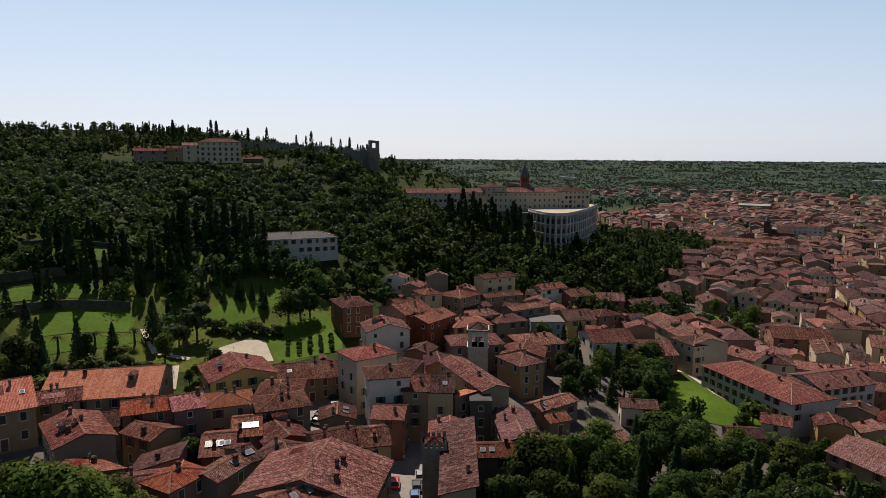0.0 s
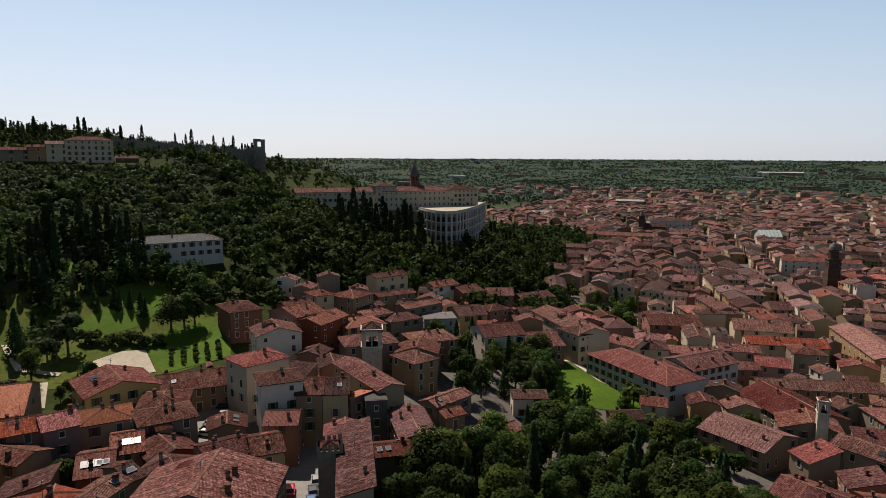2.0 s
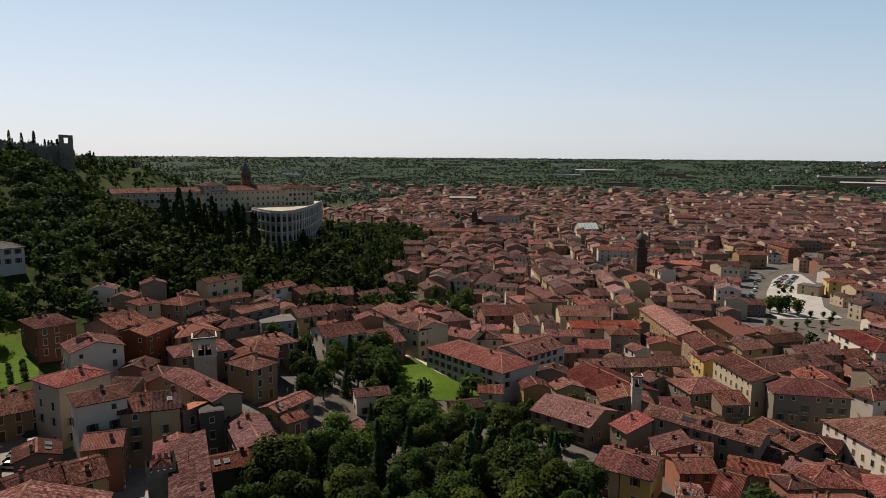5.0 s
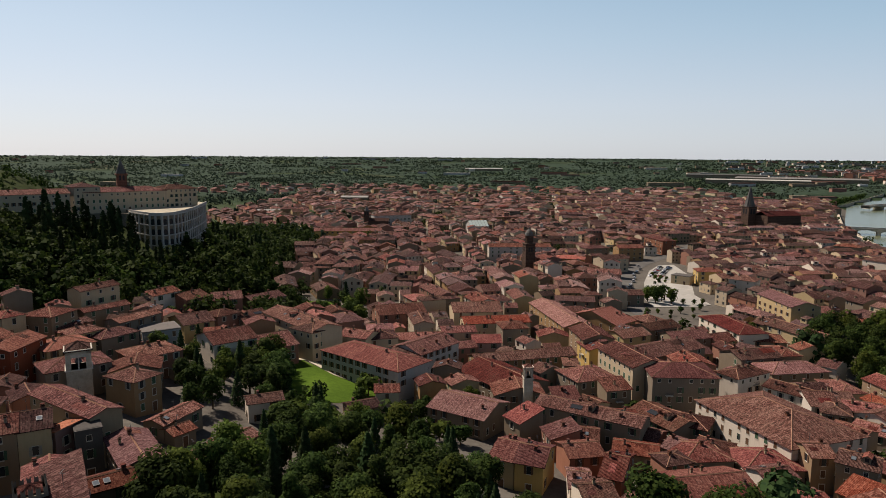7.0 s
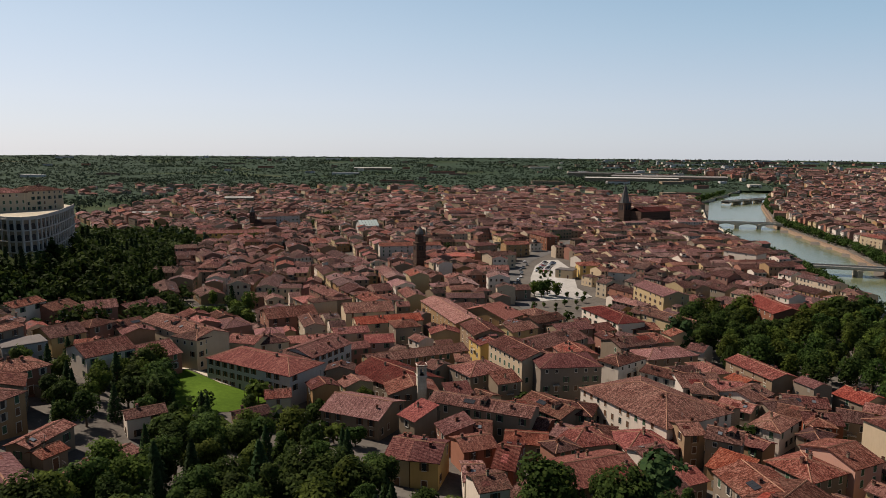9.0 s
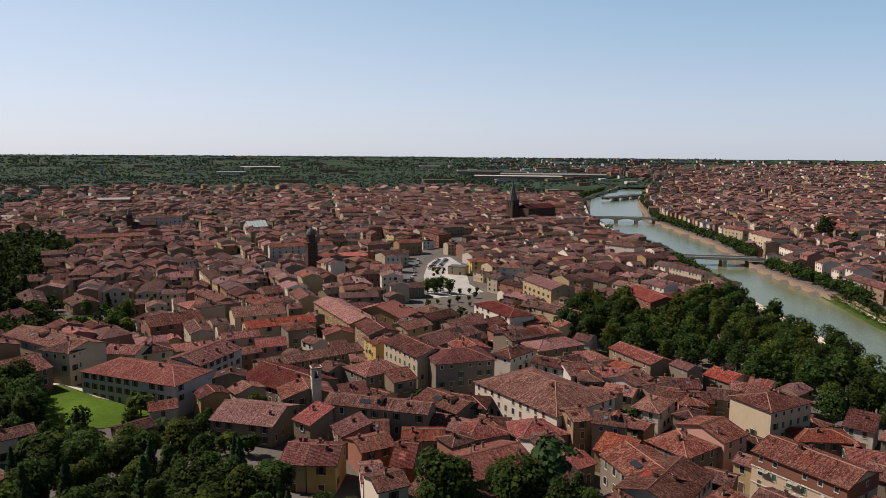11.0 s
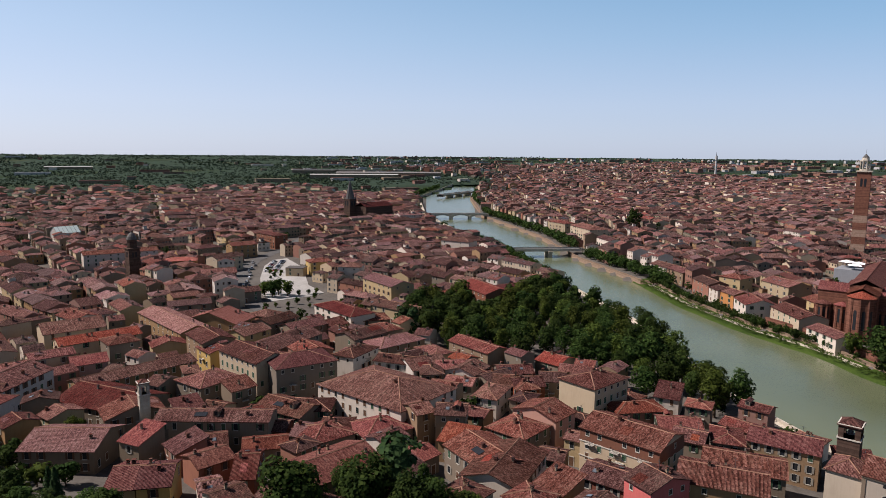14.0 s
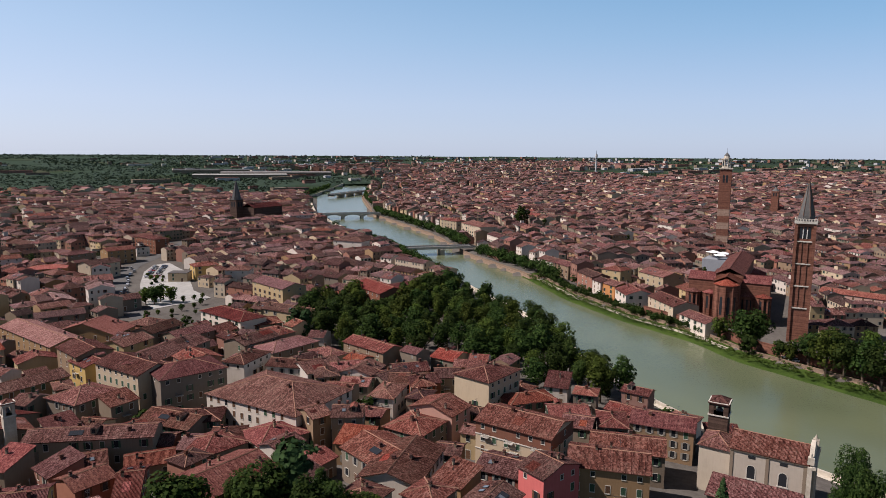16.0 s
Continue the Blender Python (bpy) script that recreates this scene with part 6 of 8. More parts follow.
# ---- the rest of the town ----
def reserve(points, rad):
    for (xa, ya), (xb, yb) in zip(points, points[1:]):
        n = max(1, int(math.hypot(xb - xa, yb - ya) / 4))
        for k in range(n + 1):
            claim(xa + (xb - xa) * k / n, ya + (yb - ya) * k / n, rad, rad, 0)


MAIN = [(-75, 720), (-48, 582), (-21, 444), (0, 352), (17, 290), (31, 237), (35, 205)]
PIAZZA = [(66.7, 361), (65.7, 384), (74, 437), (85.6, 487), (96.6, 513), (108.7, 518), (110, 472), (97, 401), (99.4, 374), (92, 367), (78, 364.5)]
AVENUE = [(60, 325), (57, 352), (57, 387), (61, 428), (70, 476), (84, 515), (104, 550), (124, 584), (150, 640)]
STREET = [(-70, 74), (-94, 100.5), (-104, 112)]
draped("plaza", PIAZZA, M_PLAZA, "pale paved square with parked cars and trees", 0.2, category="square")
ribbon("road", AVENUE, 9, M_ROAD, "grey asphalt avenue curving past a square", 0.16)
ribbon("road", MAIN, 3.8, M_PAVE, "narrow paved main street between house fronts", 0.12)
ribbon("road", STREET, 6.5, M_YARD, "pale paved lane with parked cars", 0.2)
reserve(PIAZZA + PIAZZA[:1], 4)
reserve([(80, 372), (82, 400), (90, 440), (98, 480), (102, 505)], 18)
reserve(AVENUE, 9)
for q_ in range(322, 374, 6):
    reserve([(q_ * math.sin(radians(8.6)), q_ * math.cos(radians(8.6))), (q_ * math.sin(radians(15.2)), q_ * math.cos(radians(15.2)))], 5)
reserve(MAIN, 2)
reserve(STREET, 8)


PARK = [(107, 268), (110, 222), (122, 208), (140, 201), (150, 168), (150, 148), (163, 132), (176, 128), (184, 165), (217, 219), (233, 285), (246, 330), (205, 322), (168, 303), (152, 318), (132, 322)]


def within(outline, x, y):
    hit = False
    for (xa, ya), (xb, yb) in zip(outline, outline[1:] + outline[:1]):
        if (ya > y) != (yb > y) and x < (xb - xa) * (y - ya) / (yb - ya) + xa:
            hit = not hit
    return hit


def crossing(x, y):
    return in_river(x, y, 12)


def wooded(x, y):
    """Gardens and groves that stay free of houses."""
    az, r = math.degrees(math.atan2(x, y)), math.hypot(x, y)
    if az < -44 and r > 160:
        return True
    if az < -63.5 and r < 108:
        return True
    if r < 120 and az > -40:
        return True
    if -45 < az < -21 and 262 < r < 640:
        return True
    if -26.5 < az < -19.5 and 420 < r < 720:
        return True
    if -34 < az < 3 and r < 165:
        return True
    if -24 < az < -13 and 160 < r < 232:
        return True
    if -24 < az < -14 and 280 < r < 345:
        return True
    if -29 < az < -22 and 180 < r < 235:
        return True
    if -31.5 < az < -20 and 166 < r < 224:
        return True
    if within(PARK, x, y):
        return True
    if az > 40 and r < 160:
        return True
    return r < 70


far = {}
made = [0]


def far_house(x, y, w, d, ang, h, kind, wall, roof, windows=True, pitch=0.34, over=0.4):
    """A house of the joined far town: walls, slopes, shuttered window openings, a chimney or a roof lantern."""
    s = far.setdefault("town", Shell())
    t = Shell()
    z0 = land(x, y)
    rise = pitch * (d if kind != "hip" else min(w, d)) / 2
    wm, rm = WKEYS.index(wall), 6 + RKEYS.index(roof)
    house_shell(t, w, d, h, kind, rise, 1.0, wm)
    xo, yo, zl = w / 2 + (over if kind == "hip" else 0.06), d / 2 + over, h - pitch * over
    if kind == "shed":
        top = rise * 1.4 * (d / (d + 1)) + pitch * 0.3
        t.slope((-xo, -yo, zl + 0.1), (xo, -yo, zl + 0.1), (xo, yo, h + top), (-xo, yo, h + top), rm)
    elif kind == "gable":
        t.slope((-xo, -yo, zl), (xo, -yo, zl), (xo, 0, h + rise), (-xo, 0, h + rise), rm)
        t.slope((xo, yo, zl), (-xo, yo, zl), (-xo, 0, h + rise), (xo, 0, h + rise), rm)
    else:
        k, ky = max(0.0, xo - yo), max(0.0, yo - xo)
        p, q = (-k, -ky, h + rise), (k, ky, h + rise)
        if xo >= yo:
            t.slope((-xo, -yo, zl), (xo, -yo, zl), q, p, rm)
            t.slope((xo, yo, zl), (-xo, yo, zl), p, q, rm)
            t.slope((xo, -yo, zl), (xo, yo, zl), q, None, rm)
            t.slope((-xo, yo, zl), (-xo, -yo, zl), p, None, rm)
        else:
            t.slope((-xo, -yo, zl), (xo, -yo, zl), p, None, rm)
            t.slope((xo, yo, zl), (-xo, yo, zl), q, None, rm)
            t.slope((xo, -yo, zl), (xo, yo, zl), q, p, rm)
            t.slope((-xo, yo, zl), (-xo, -yo, zl), p, q, rm)
    if windows:
        n = storeys(h)
        shut = 11 + dice.randrange(3)
        for side, length, off in ((0, w, -d / 2), (180, w, -d / 2), (90, d, -w / 2), (-90, d, -w / 2)):
            if kind != "hip" and side in (90, -90) and dice.random() < 0.7:
                continue
            out_a = radians(ang + side - 90)
            if math.cos(out_a) * x + math.sin(out_a) * y > 0.35 * math.hypot(x, y):
                continue
            cnt = int(length / 2.8)
            c, q = math.cos(radians(side)), math.sin(radians(side))
            for fl in range(n):
                zc = 0.5 + (h - 0.5) / n * (fl + 0.56)
                for k in range(cnt):
                    if dice.random() < 0.14:
                        continue
                    u = (k + 0.5) / cnt * length - length / 2
                    o = off - 0.03
                    closed = dice.random() < 0.3
                    panes = [(-0.45, 0.45, shut if closed else 10)] + ([] if closed or dice.random() < 0.4 else [(-0.95, -0.46, shut), (0.46, 0.95, shut)])
                    for ua, ub, m in panes:
                        pts = [(u + du, o, zc + dz) for du, dz in ((ua, -0.75), (ub, -0.75), (ub, 0.75), (ua, 0.75))]
                        t.face([(a * c - b * q, a * q + b * c, e) for a, b, e in pts], m)
    if kind != "shed":
        for _ in range(dice.choice((0, 1, 1, 2)) if windows else dice.choice((0, 0, 1))):
            u, v = dice.uniform(-0.4, 0.4) * w * (0.5 if kind == "hip" else 1), dice.uniform(-0.25, 0.25) * d
            e = dice.uniform(0.25, 0.45)
            top = h + rise * (1 - abs(v) / (d / 2)) + dice.uniform(0.6, 1.3)
            t.box(u - e, u + e, v - e, v + e, h, top, 1)
            t.box(u - e - 0.12, u + e + 0.12, v - e - 0.12, v + e + 0.12, top, top + 0.15, rm, True)
        g = dice.random()
        if windows and g < 0.1 and w > 7:  # a raised roof room
            u = dice.uniform(-0.25, 0.25) * w
            t.box(u - 1.7, u + 1.7, -1.6, 1.6, h, h + rise + 1.7, wm)
            t.slope((u - 2, -1.95, h + rise + 1.6), (u + 2, -1.95, h + rise + 1.6), (u + 2, 1.95, h + rise + 2.3), (u - 2, 1.95, h + rise + 2.3), rm)
            t.face([(u - 0.9, -1.63, h + rise + 0.3), (u + 0.9, -1.63, h + rise + 0.3), (u + 0.9, -1.63, h + rise + 1.3), (u - 0.9, -1.63, h + rise + 1.3)], 10)
        elif windows and g < 0.3 and kind == "gable":  # skylights let into the slope
            for _ in range(dice.choice((1, 2, 3))):
                u, v, sd = dice.uniform(-0.4, 0.4) * w, dice.uniform(0.3, 0.6), dice.choice((-1, 1))
                a = [(u + du, sd * d / 2 * (v + dv), h + rise * (1 - v - dv) + 0.07) for du, dv in ((-0.45, 0.11), (0.45, 0.11), (0.45, -0.11), (-0.45, -0.11))]
                t.face(a if sd < 0 else a[::-1], 14)
    c, q = math.cos(radians(ang)), math.sin(radians(ang))
    n0 = len(s.v)
    s.v += [(x + a * c - b * q, y + a * q + b * c, z0 + e) for a, b, e in t.v]
    s.f += [tuple(i + n0 for i in f) for f in t.f]
    s.m += t.m
    s.uv += t.uv


WKEYS, RKEYS = list(FAR_WALL), list(FAR_ROOF)


TOWN_WALLS = ("ochre", "ochre", "greige", "greige", "rose", "rose", "rose", "lemon", "cream", "cream", "white")
TOWN_ROOFS = ("old", "old", "old", "old", "old", "red", "pale", "pale", "dark", "dark")


def row_house(rng, x, y, w, d, a, h, kind, cond, singles, held):
    """One house of a block, left out where something else stands."""
    r, az = math.hypot(x, y), math.degrees(math.atan2(x, y))
    if (cond and not cond(x, y)) or az < -76 or az > 71 or crossing(x, y) or wooded(x, y):
        return
    if taken(x, y, w * 0.85, d * 0.85, a, held):
        w, d = w * 0.6, d * 0.7
        if min(w, d) < 3.6 or taken(x, y, w * 0.95, d * 0.95, a, held):
            return
    wall, roof = rng.choice(TOWN_WALLS), rng.choice(TOWN_ROOFS)
    if singles and made[0] < 85 and r < 330:
        made[0] += 1
        house(x, y, w, d, a, land(x, y) + h, h, kind, wall, roof, ends=False)
    else:
        far_house(x, y, w, d, a, h, kind, wall, roof, r < 900, rng.uniform(0.27, 0.40), rng.uniform(0.3, 0.6))
        claim(x, y, w, d, a)


def district(x0, x1, y0, y1, ang, cell=(13.5, 12.5), gap=3.0, cond=None, seed=1, high=(6.0, 9.0), drop=0.05, singles=False):
    """Old-town blocks: rows of houses, ridge to ridge, round courts, along lanes that bend."""
    rng = random.Random(seed)
    cx, cy = (x0 + x1) / 2, (y0 + y1) / 2
    R = math.hypot(x1 - x0, y1 - y0) / 2
    k_ = cell[0] / 13.5
    base = radians(ang)
    held = set(OCC)

    def bend(u, v):
        gx, gy = cx + u * math.cos(base) - v * math.sin(base), cy + u * math.sin(base) + v * math.cos(base)
        q = Vector((gx / 120, gy / 120, seed))
        return gx + 22 * noise.noise(q), gy + 22 * noise.noise(q + Vector((9, 4, 0)))

    def place(u, v, w, d, turn, h, kind):
        x, y = bend(u, v)
        if not (x0 < x < x1 and y0 < y < y1):
            return
        xa, ya = bend(u + 3, v)
        a = math.degrees(math.atan2(ya - y, xa - x)) + turn + rng.uniform(-1.2, 1.2)
        row_house(rng, x, y, w, d, a, max(4.0, h), kind, cond, singles, held)

    def run(u0, u1, v, d, turn, h0):
        """A row along u (turn 0) or, with turn 90, along v at u = v."""
        p = u0
        while p < u1 - 2.5:
            w = min(k_ * rng.choice((6, 8, 10, 12, 14, 17, 22, 28)), u1 - p)
            if u1 - p - w < 4:
                w = u1 - p
            end = p == u0 or p + w > u1 - 1
            h = h0 + rng.choice((-1.8, -0.9, -0.4, 0, 0, 0.5, 1.0, 2.2))
            dd = d * rng.uniform(0.88, 1.12)
            kind = "hip" if (end and rng.random() < 0.45) or rng.random() < 0.08 else "gable"
            if rng.random() > drop:
                if turn:
                    place(v, p + w / 2, w, dd, 90, h, kind)
                else:
                    place(p + w / 2, v, w, dd, 0, h, kind)
            p += w - 0.05

    v = -R
    while v < R:
        bd = k_ * rng.choice((22, 25, 33, 38, 44, 52))
        u = -R - rng.uniform(0, 40)
        while u < R:
            bw = k_ * rng.uniform(30, 72)
            xm, ym = bend(u + bw / 2, v + bd / 2)
            h0 = sum(high) / 2 + (high[1] - high[0]) * noise.noise(Vector((xm / 60, ym / 60, seed))) + rng.uniform(-0.8, 0.8)
            d = min(k_ * rng.uniform(9.5, 13.5), bd / 2)
            run(u, u + bw, v + d / 2, d, 0, h0)
            run(u, u + bw, v + bd - d / 2, d, 0, h0 + rng.uniform(-1, 1))
            court = bd - 2 * d
            if court > 5:
                for ue in (u + d / 2, u + bw - d / 2):
                    run(v + d, v + bd - d, ue, d, 90, h0 + rng.uniform(-1, 0.8))
                if court > 9 and rng.random() < 0.75:  # lean-tos and wings in the court
                    for _ in range(rng.choice((1, 2, 3))):
                        uu = rng.uniform(u + d + 3, max(u + d + 3.1, u + bw - d - 3))
                        vv = rng.choice((v + d + 2.4, v + bd - d - 2.4))
                        place(uu, vv, rng.uniform(5, 10) * k_, 4.8, 0 if vv > v + bd / 2 else 180, rng.uniform(3.0, 5.0), rng.choice(("shed", "gable")))
            u += bw + gap * rng.uniform(0.8, 1.6)
        v += bd + gap * rng.uniform(0.8, 1.5)


def east(x, y):
    return x < along(NEARBANK, y) - 8


def west(x, y):
    return x > along(FARBANK, y) + 14


# rows facing the river on the far side first, then the quarters
def river_row(y0, y1, off, deep, seed):
    rng = random.Random(seed)
    y = y0
    while y < y1:
        w = rng.uniform(6, 11)
        x = along(FARBANK, y + w / 2)
        x2 = along(FARBANK, y + w)
        ang = math.degrees(math.atan2(w, x2 - along(FARBANK, y)))
        xx = x + off + deep / 2
        if not taken(xx, y + w / 2, w * 0.8, deep * 0.8, ang):
            far_house(xx, y + w / 2, w, deep, ang, rng.uniform(9, 14), "gable", rng.choice(("ochre", "rose", "rose", "lemon", "cream", "cream", "white", "white", "white")), rng.choice(("old", "old", "red")))
            claim(xx, y + w / 2, w, deep, ang)
        y += w + rng.choice((0, 0, 0, 3))


def street_row(line, side, off, seed, high):
    """A closed row of house fronts along one side of a street."""
    rng = random.Random(seed)
    held = set(OCC)
    for (xa, ya), (xb, yb) in zip(line, line[1:]):
        L = math.hypot(xb - xa, yb - ya)
        ex, ey = (xb - xa) / L, (yb - ya) / L
        ang = math.degrees(math.atan2(ey, ex))
        p = 0.0
        while p < L - 3:
            w = min(rng.choice((7, 9, 11, 13, 16, 20)), L - p)
            d = rng.uniform(9.5, 12.5)
            x, y = xa + ex * (p + w / 2) - side * ey * (off + d / 2), ya + ey * (p + w / 2) + side * ex * (off + d / 2)
            p += w - 0.05
            if taken(x, y, w * 0.8, d * 0.7, ang, held) or wooded(x, y) or in_river(x, y, 10):
                continue
            far_house(x, y, w, d, ang, rng.uniform(*high), "gable", rng.choice(("ochre", "lemon", "cream", "cream", "rose", "greige", "white")), rng.choice(("old", "old", "pale", "red")), True, rng.uniform(0.28, 0.36), 0.6)
            claim(x, y, w, d, ang)


street_row(MAIN, 1, 2.0, 91, (8.0, 10.5))
street_row(MAIN, -1, 2.0, 92, (8.0, 10.5))
street_row(AVENUE, 1, 5.5, 93, (9.0, 12.0))
street_row(AVENUE[6:], -1, 5.5, 94, (9.0, 12.0))
reserve([(270, 40), (274, 100), (278, 150), (284, 192)], 30)
river_row(205, 1150, 24, 12, 3)
district(-60, 300, 190, 420, -72, seed=11, cond=east, singles=True)
district(-140, -15, 150, 340, -58, seed=12, cond=east, singles=True)
district(-180, 60, 340, 760, -74, seed=13, cond=east, gap=3.5)
district(60, 330, 340, 760, 12, seed=14, cond=east, gap=3.5)
district(-420, 30, 640, 1250, -62, seed=15, cond=east, gap=7, drop=0.12, cell=(15, 13))
district(30, 520, 760, 1250, 20, seed=16, cond=east, gap=6, drop=0.1, cell=(15, 13))
district(270, 640, 60, 560, 62, seed=17, cond=west, gap=4, high=(6.0, 9))
district(330, 900, 560, 1250, 70, seed=18, cond=west, gap=4.5, high=(6, 9.5), cell=(15, 13))
district(640, 1500, 100, 620, 58, seed=19, cond=west, gap=4.5, high=(6, 9.5), cell=(15, 13))
district(900, 1500, 620, 1250, 64, seed=20, cond=west, gap=7, high=(7, 12), cell=(17, 14), drop=0.1)
district(-700, 400, 1250, 1600, -65, seed=21, cond=east, gap=22, drop=0.5, cell=(18, 15))
district(600, 1700, 1250, 1900, 60, seed=22, cond=west, gap=9, drop=0.15, cell=(18, 16), high=(8, 14))
district(1500, 2500, 250, 1300, 66, seed=24, cond=west, gap=10, drop=0.2, cell=(19, 16), high=(8, 14))
district(1000, 2600, 1900, 2700, 62, seed=25, cond=west, gap=16, drop=0.35, cell=(24, 16), high=(9, 16))
district(-250, -120, 640, 1000, -50, seed=23, cond=east, gap=8, drop=0.15)

def infill(r0, r1, az0, az1, seed, size=(6.0, 9.0), high=(4.5, 8.0)):
    """Lower houses and wings packed into the gaps of the old quarter."""
    rng = random.Random(seed)
    for _ in range(5200):
        a, r = rng.uniform(az0, az1), math.sqrt(rng.uniform(r0 * r0, r1 * r1))
        x, y = r * math.sin(radians(a)), r * math.cos(radians(a))
        if crossing(x, y) or wooded(x, y):
            continue
        w, d = rng.uniform(*size), rng.uniform(*size)
        ang = rng.choice((-68, 22, 14, -50)) + rng.uniform(-8, 8)
        if taken(x, y, w * 0.9, d * 0.9, ang):
            continue
        h = rng.uniform(*high)
        wall, roof = rng.choice(("ochre", "greige", "greige", "rose", "cream", "white")), rng.choice(("old", "old", "old", "red", "dark"))
        if made[0] < 140 and r < 215:
            made[0] += 1
            house(x, y, w, d, ang, land(x, y) + h, h, rng.choice(("gable", "gable", "hip", "shed")), wall, roof, ends=False)
        else:
            far_house(x, y, w, d, ang, h, "gable", wall, roof)
            claim(x, y, w, d, ang)


infill(120, 215, -2, 66, 51)
infill(108, 175, -70, -40, 52)
infill(180, 300, -44, 20, 53)
infill(215, 420, -10, 66, 54, (6, 10), (5, 9))
infill(300, 520, -24, 30, 55, (7, 11), (5, 9))
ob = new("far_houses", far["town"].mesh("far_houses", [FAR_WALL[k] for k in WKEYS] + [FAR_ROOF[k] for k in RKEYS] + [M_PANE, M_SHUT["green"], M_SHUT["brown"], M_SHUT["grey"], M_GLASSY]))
tagged(ob, "packed plastered town houses under terracotta roofs", "houses", kind="stuff")

# ---- garden terraces, lawns and walls ----
def turf(outline, mat, label, name="lawn", lift=0.18, block=True):
    draped(name, outline, mat, label, lift, 4.0, category=name.replace("_", " "))
    if block:
        xs, ys = [p[0] for p in outline], [p[1] for p in outline]
        y = min(ys)
        while y < max(ys):
            x = min(xs)
            while x < max(xs):
                if within(outline, x, y):
                    OCC[(int(x // 3), int(y // 3))] = True
                x += 2.0
            y += 2.0


turf([(-206, 56), (-217, 100), (-203, 150), (-176, 152), (-147, 129), (-148, 108), (-160, 84), (-176, 57)], M_MEADOW, "rough garden grass under olives and palms", lift=0.07, block=False)
turf([(-168.8, 116.1), (-173.9, 128.1), (-172.9, 143.6), (-157.7, 138.8), (-146.2, 127.8), (-148.6, 116.7), (-149.3, 108.1), (-162.4, 113.1)], M_GRASS, "sunlit green meadow with rows of young vines")
turf([(-186.7, 103.5), (-192.1, 119.1), (-198.0, 129.7), (-198.0, 146.3), (-186.9, 137.9), (-179.4, 122.0), (-178.7, 107.5)], M_GRASS, "sunlit sloping lawn with scattered fruit trees", lift=0.14)
turf([(-162.2, 86.2), (-173.6, 95.9), (-173.7, 107.3), (-170.1, 117.1), (-149.3, 108.1), (-152.0, 98.7)], M_MEADOW, "dry yellow-green grass by a gravel yard", lift=0.12)
turf([(-160.2, 92.0), (-166.4, 99.8), (-167.4, 109.0), (-164.9, 114.2), (-151.2, 107.3), (-153.0, 99.4)], M_GRAVEL, "pale worn gravel yard", "gravel_yard", 0.3)
turf([(-189, 61), (-185, 84), (-196, 91), (-200, 65)], M_GRASS, "green garden lawn under palms")
turf([(-211, 60), (-205, 82), (-214, 87), (-219, 63)], M_GRASS, "green terrace lawn striped by cypress shadows")
turf([(-180, 60), (-178, 77), (-181, 88), (-187, 62)], M_GRASS, "green garden lawn beside a hedge")
turf([(-236, 74), (-229, 96), (-240, 103), (-246, 80)], M_GRASS, "narrow green terrace lawn")
turf([(-226, 112), (-216, 128), (-226, 134), (-236, 118)], M_GRASS, "narrow green terrace lawn")
turf([(-128, 101), (-121, 109), (-103, 90), (-109, 87), (-118, 91)], M_YARD, "pale paved parking yard between houses", "parking_yard", 0.25)
turf([(-155, 75), (-152, 79), (-163, 86), (-165, 80)], M_GRAVEL, "pale drive beside a red-roofed hall", "drive", 0.25)
ribbon("gravel_path", [(-165, 90), (-172, 84), (-186, 88)], 2.0, M_GRAVEL, "pale garden path between lawns", 0.3, "path")


def stone_wall(name, line, h, mat, label, th=0.5, sink=1.5):
    """A free-standing wall with a coping, following the ground."""
    s = Shell()
    for (xa, ya), (xb, yb) in zip(line, line[1:]):
        n = max(1, int(math.hypot(xb - xa, yb - ya) / 4))
        for k in range(n):
            p = [(xa + (xb - xa) * q / n, ya + (yb - ya) * q / n) for q in (k, k + 1)]
            e = Vector((xb - xa, yb - ya, 0)).normalized()
            m = Vector((-e.y, e.x, 0)) * th / 2
            z = [land(*q) for q in p]
            P = [Vector((*p[0], 0)), Vector((*p[1], 0))]
            up = Vector((0, 0, 1))
            for g in (-1, 1):
                a, b = P[0] + m * g, P[1] + m * g
                s.face([a + up * (z[0] - sink), b + up * (z[1] - sink), b + up * (z[1] + h), a + up * (z[0] + h)])
            c = m * 1.25
            s.face([P[0] - c + up * (z[0] + h + 0.12), P[1] - c + up * (z[1] + h + 0.12), P[1] + c + up * (z[1] + h + 0.12), P[0] + c + up * (z[0] + h + 0.12)], 1)
            for g in (-1, 1):
                s.face([P[0] + c * g + up * (z[0] + h), P[1] + c * g + up * (z[1] + h), P[1] + c * g + up * (z[1] + h + 0.12), P[0] + c * g + up * (z[0] + h + 0.12)], 1)
    ob = new(name, s.mesh(name, [mat, mat]))
    return tagged(ob, label, "wall", kind="structure")


stone_wall("garden_wall_monastery", [(-14, 183), (-10, 179), (12, 176)], 5.0, M_RUIN, "tall dark stone garden wall")
stone_wall("garden_wall_church", [(-107, 176), (-96, 170), (-83, 161)], 3.0, M_RUIN, "long stone garden wall on a slope")
stone_wall("garden_wall_lawn", [(-104, 210), (-88, 218), (-76, 222)], 3.5, WALL["greige"], "plastered wall behind the lawn")
stone_wall("terrace_wall_low", [(-204, 61), (-198, 90)], 2.2, M_SHADED_RUIN, "low stone terrace wall in the garden")
stone_wall("terrace_wall_high", [(-224, 62), (-219, 95), (-209, 122)], 2.6, M_SHADED_RUIN, "stone terrace wall below cypresses")
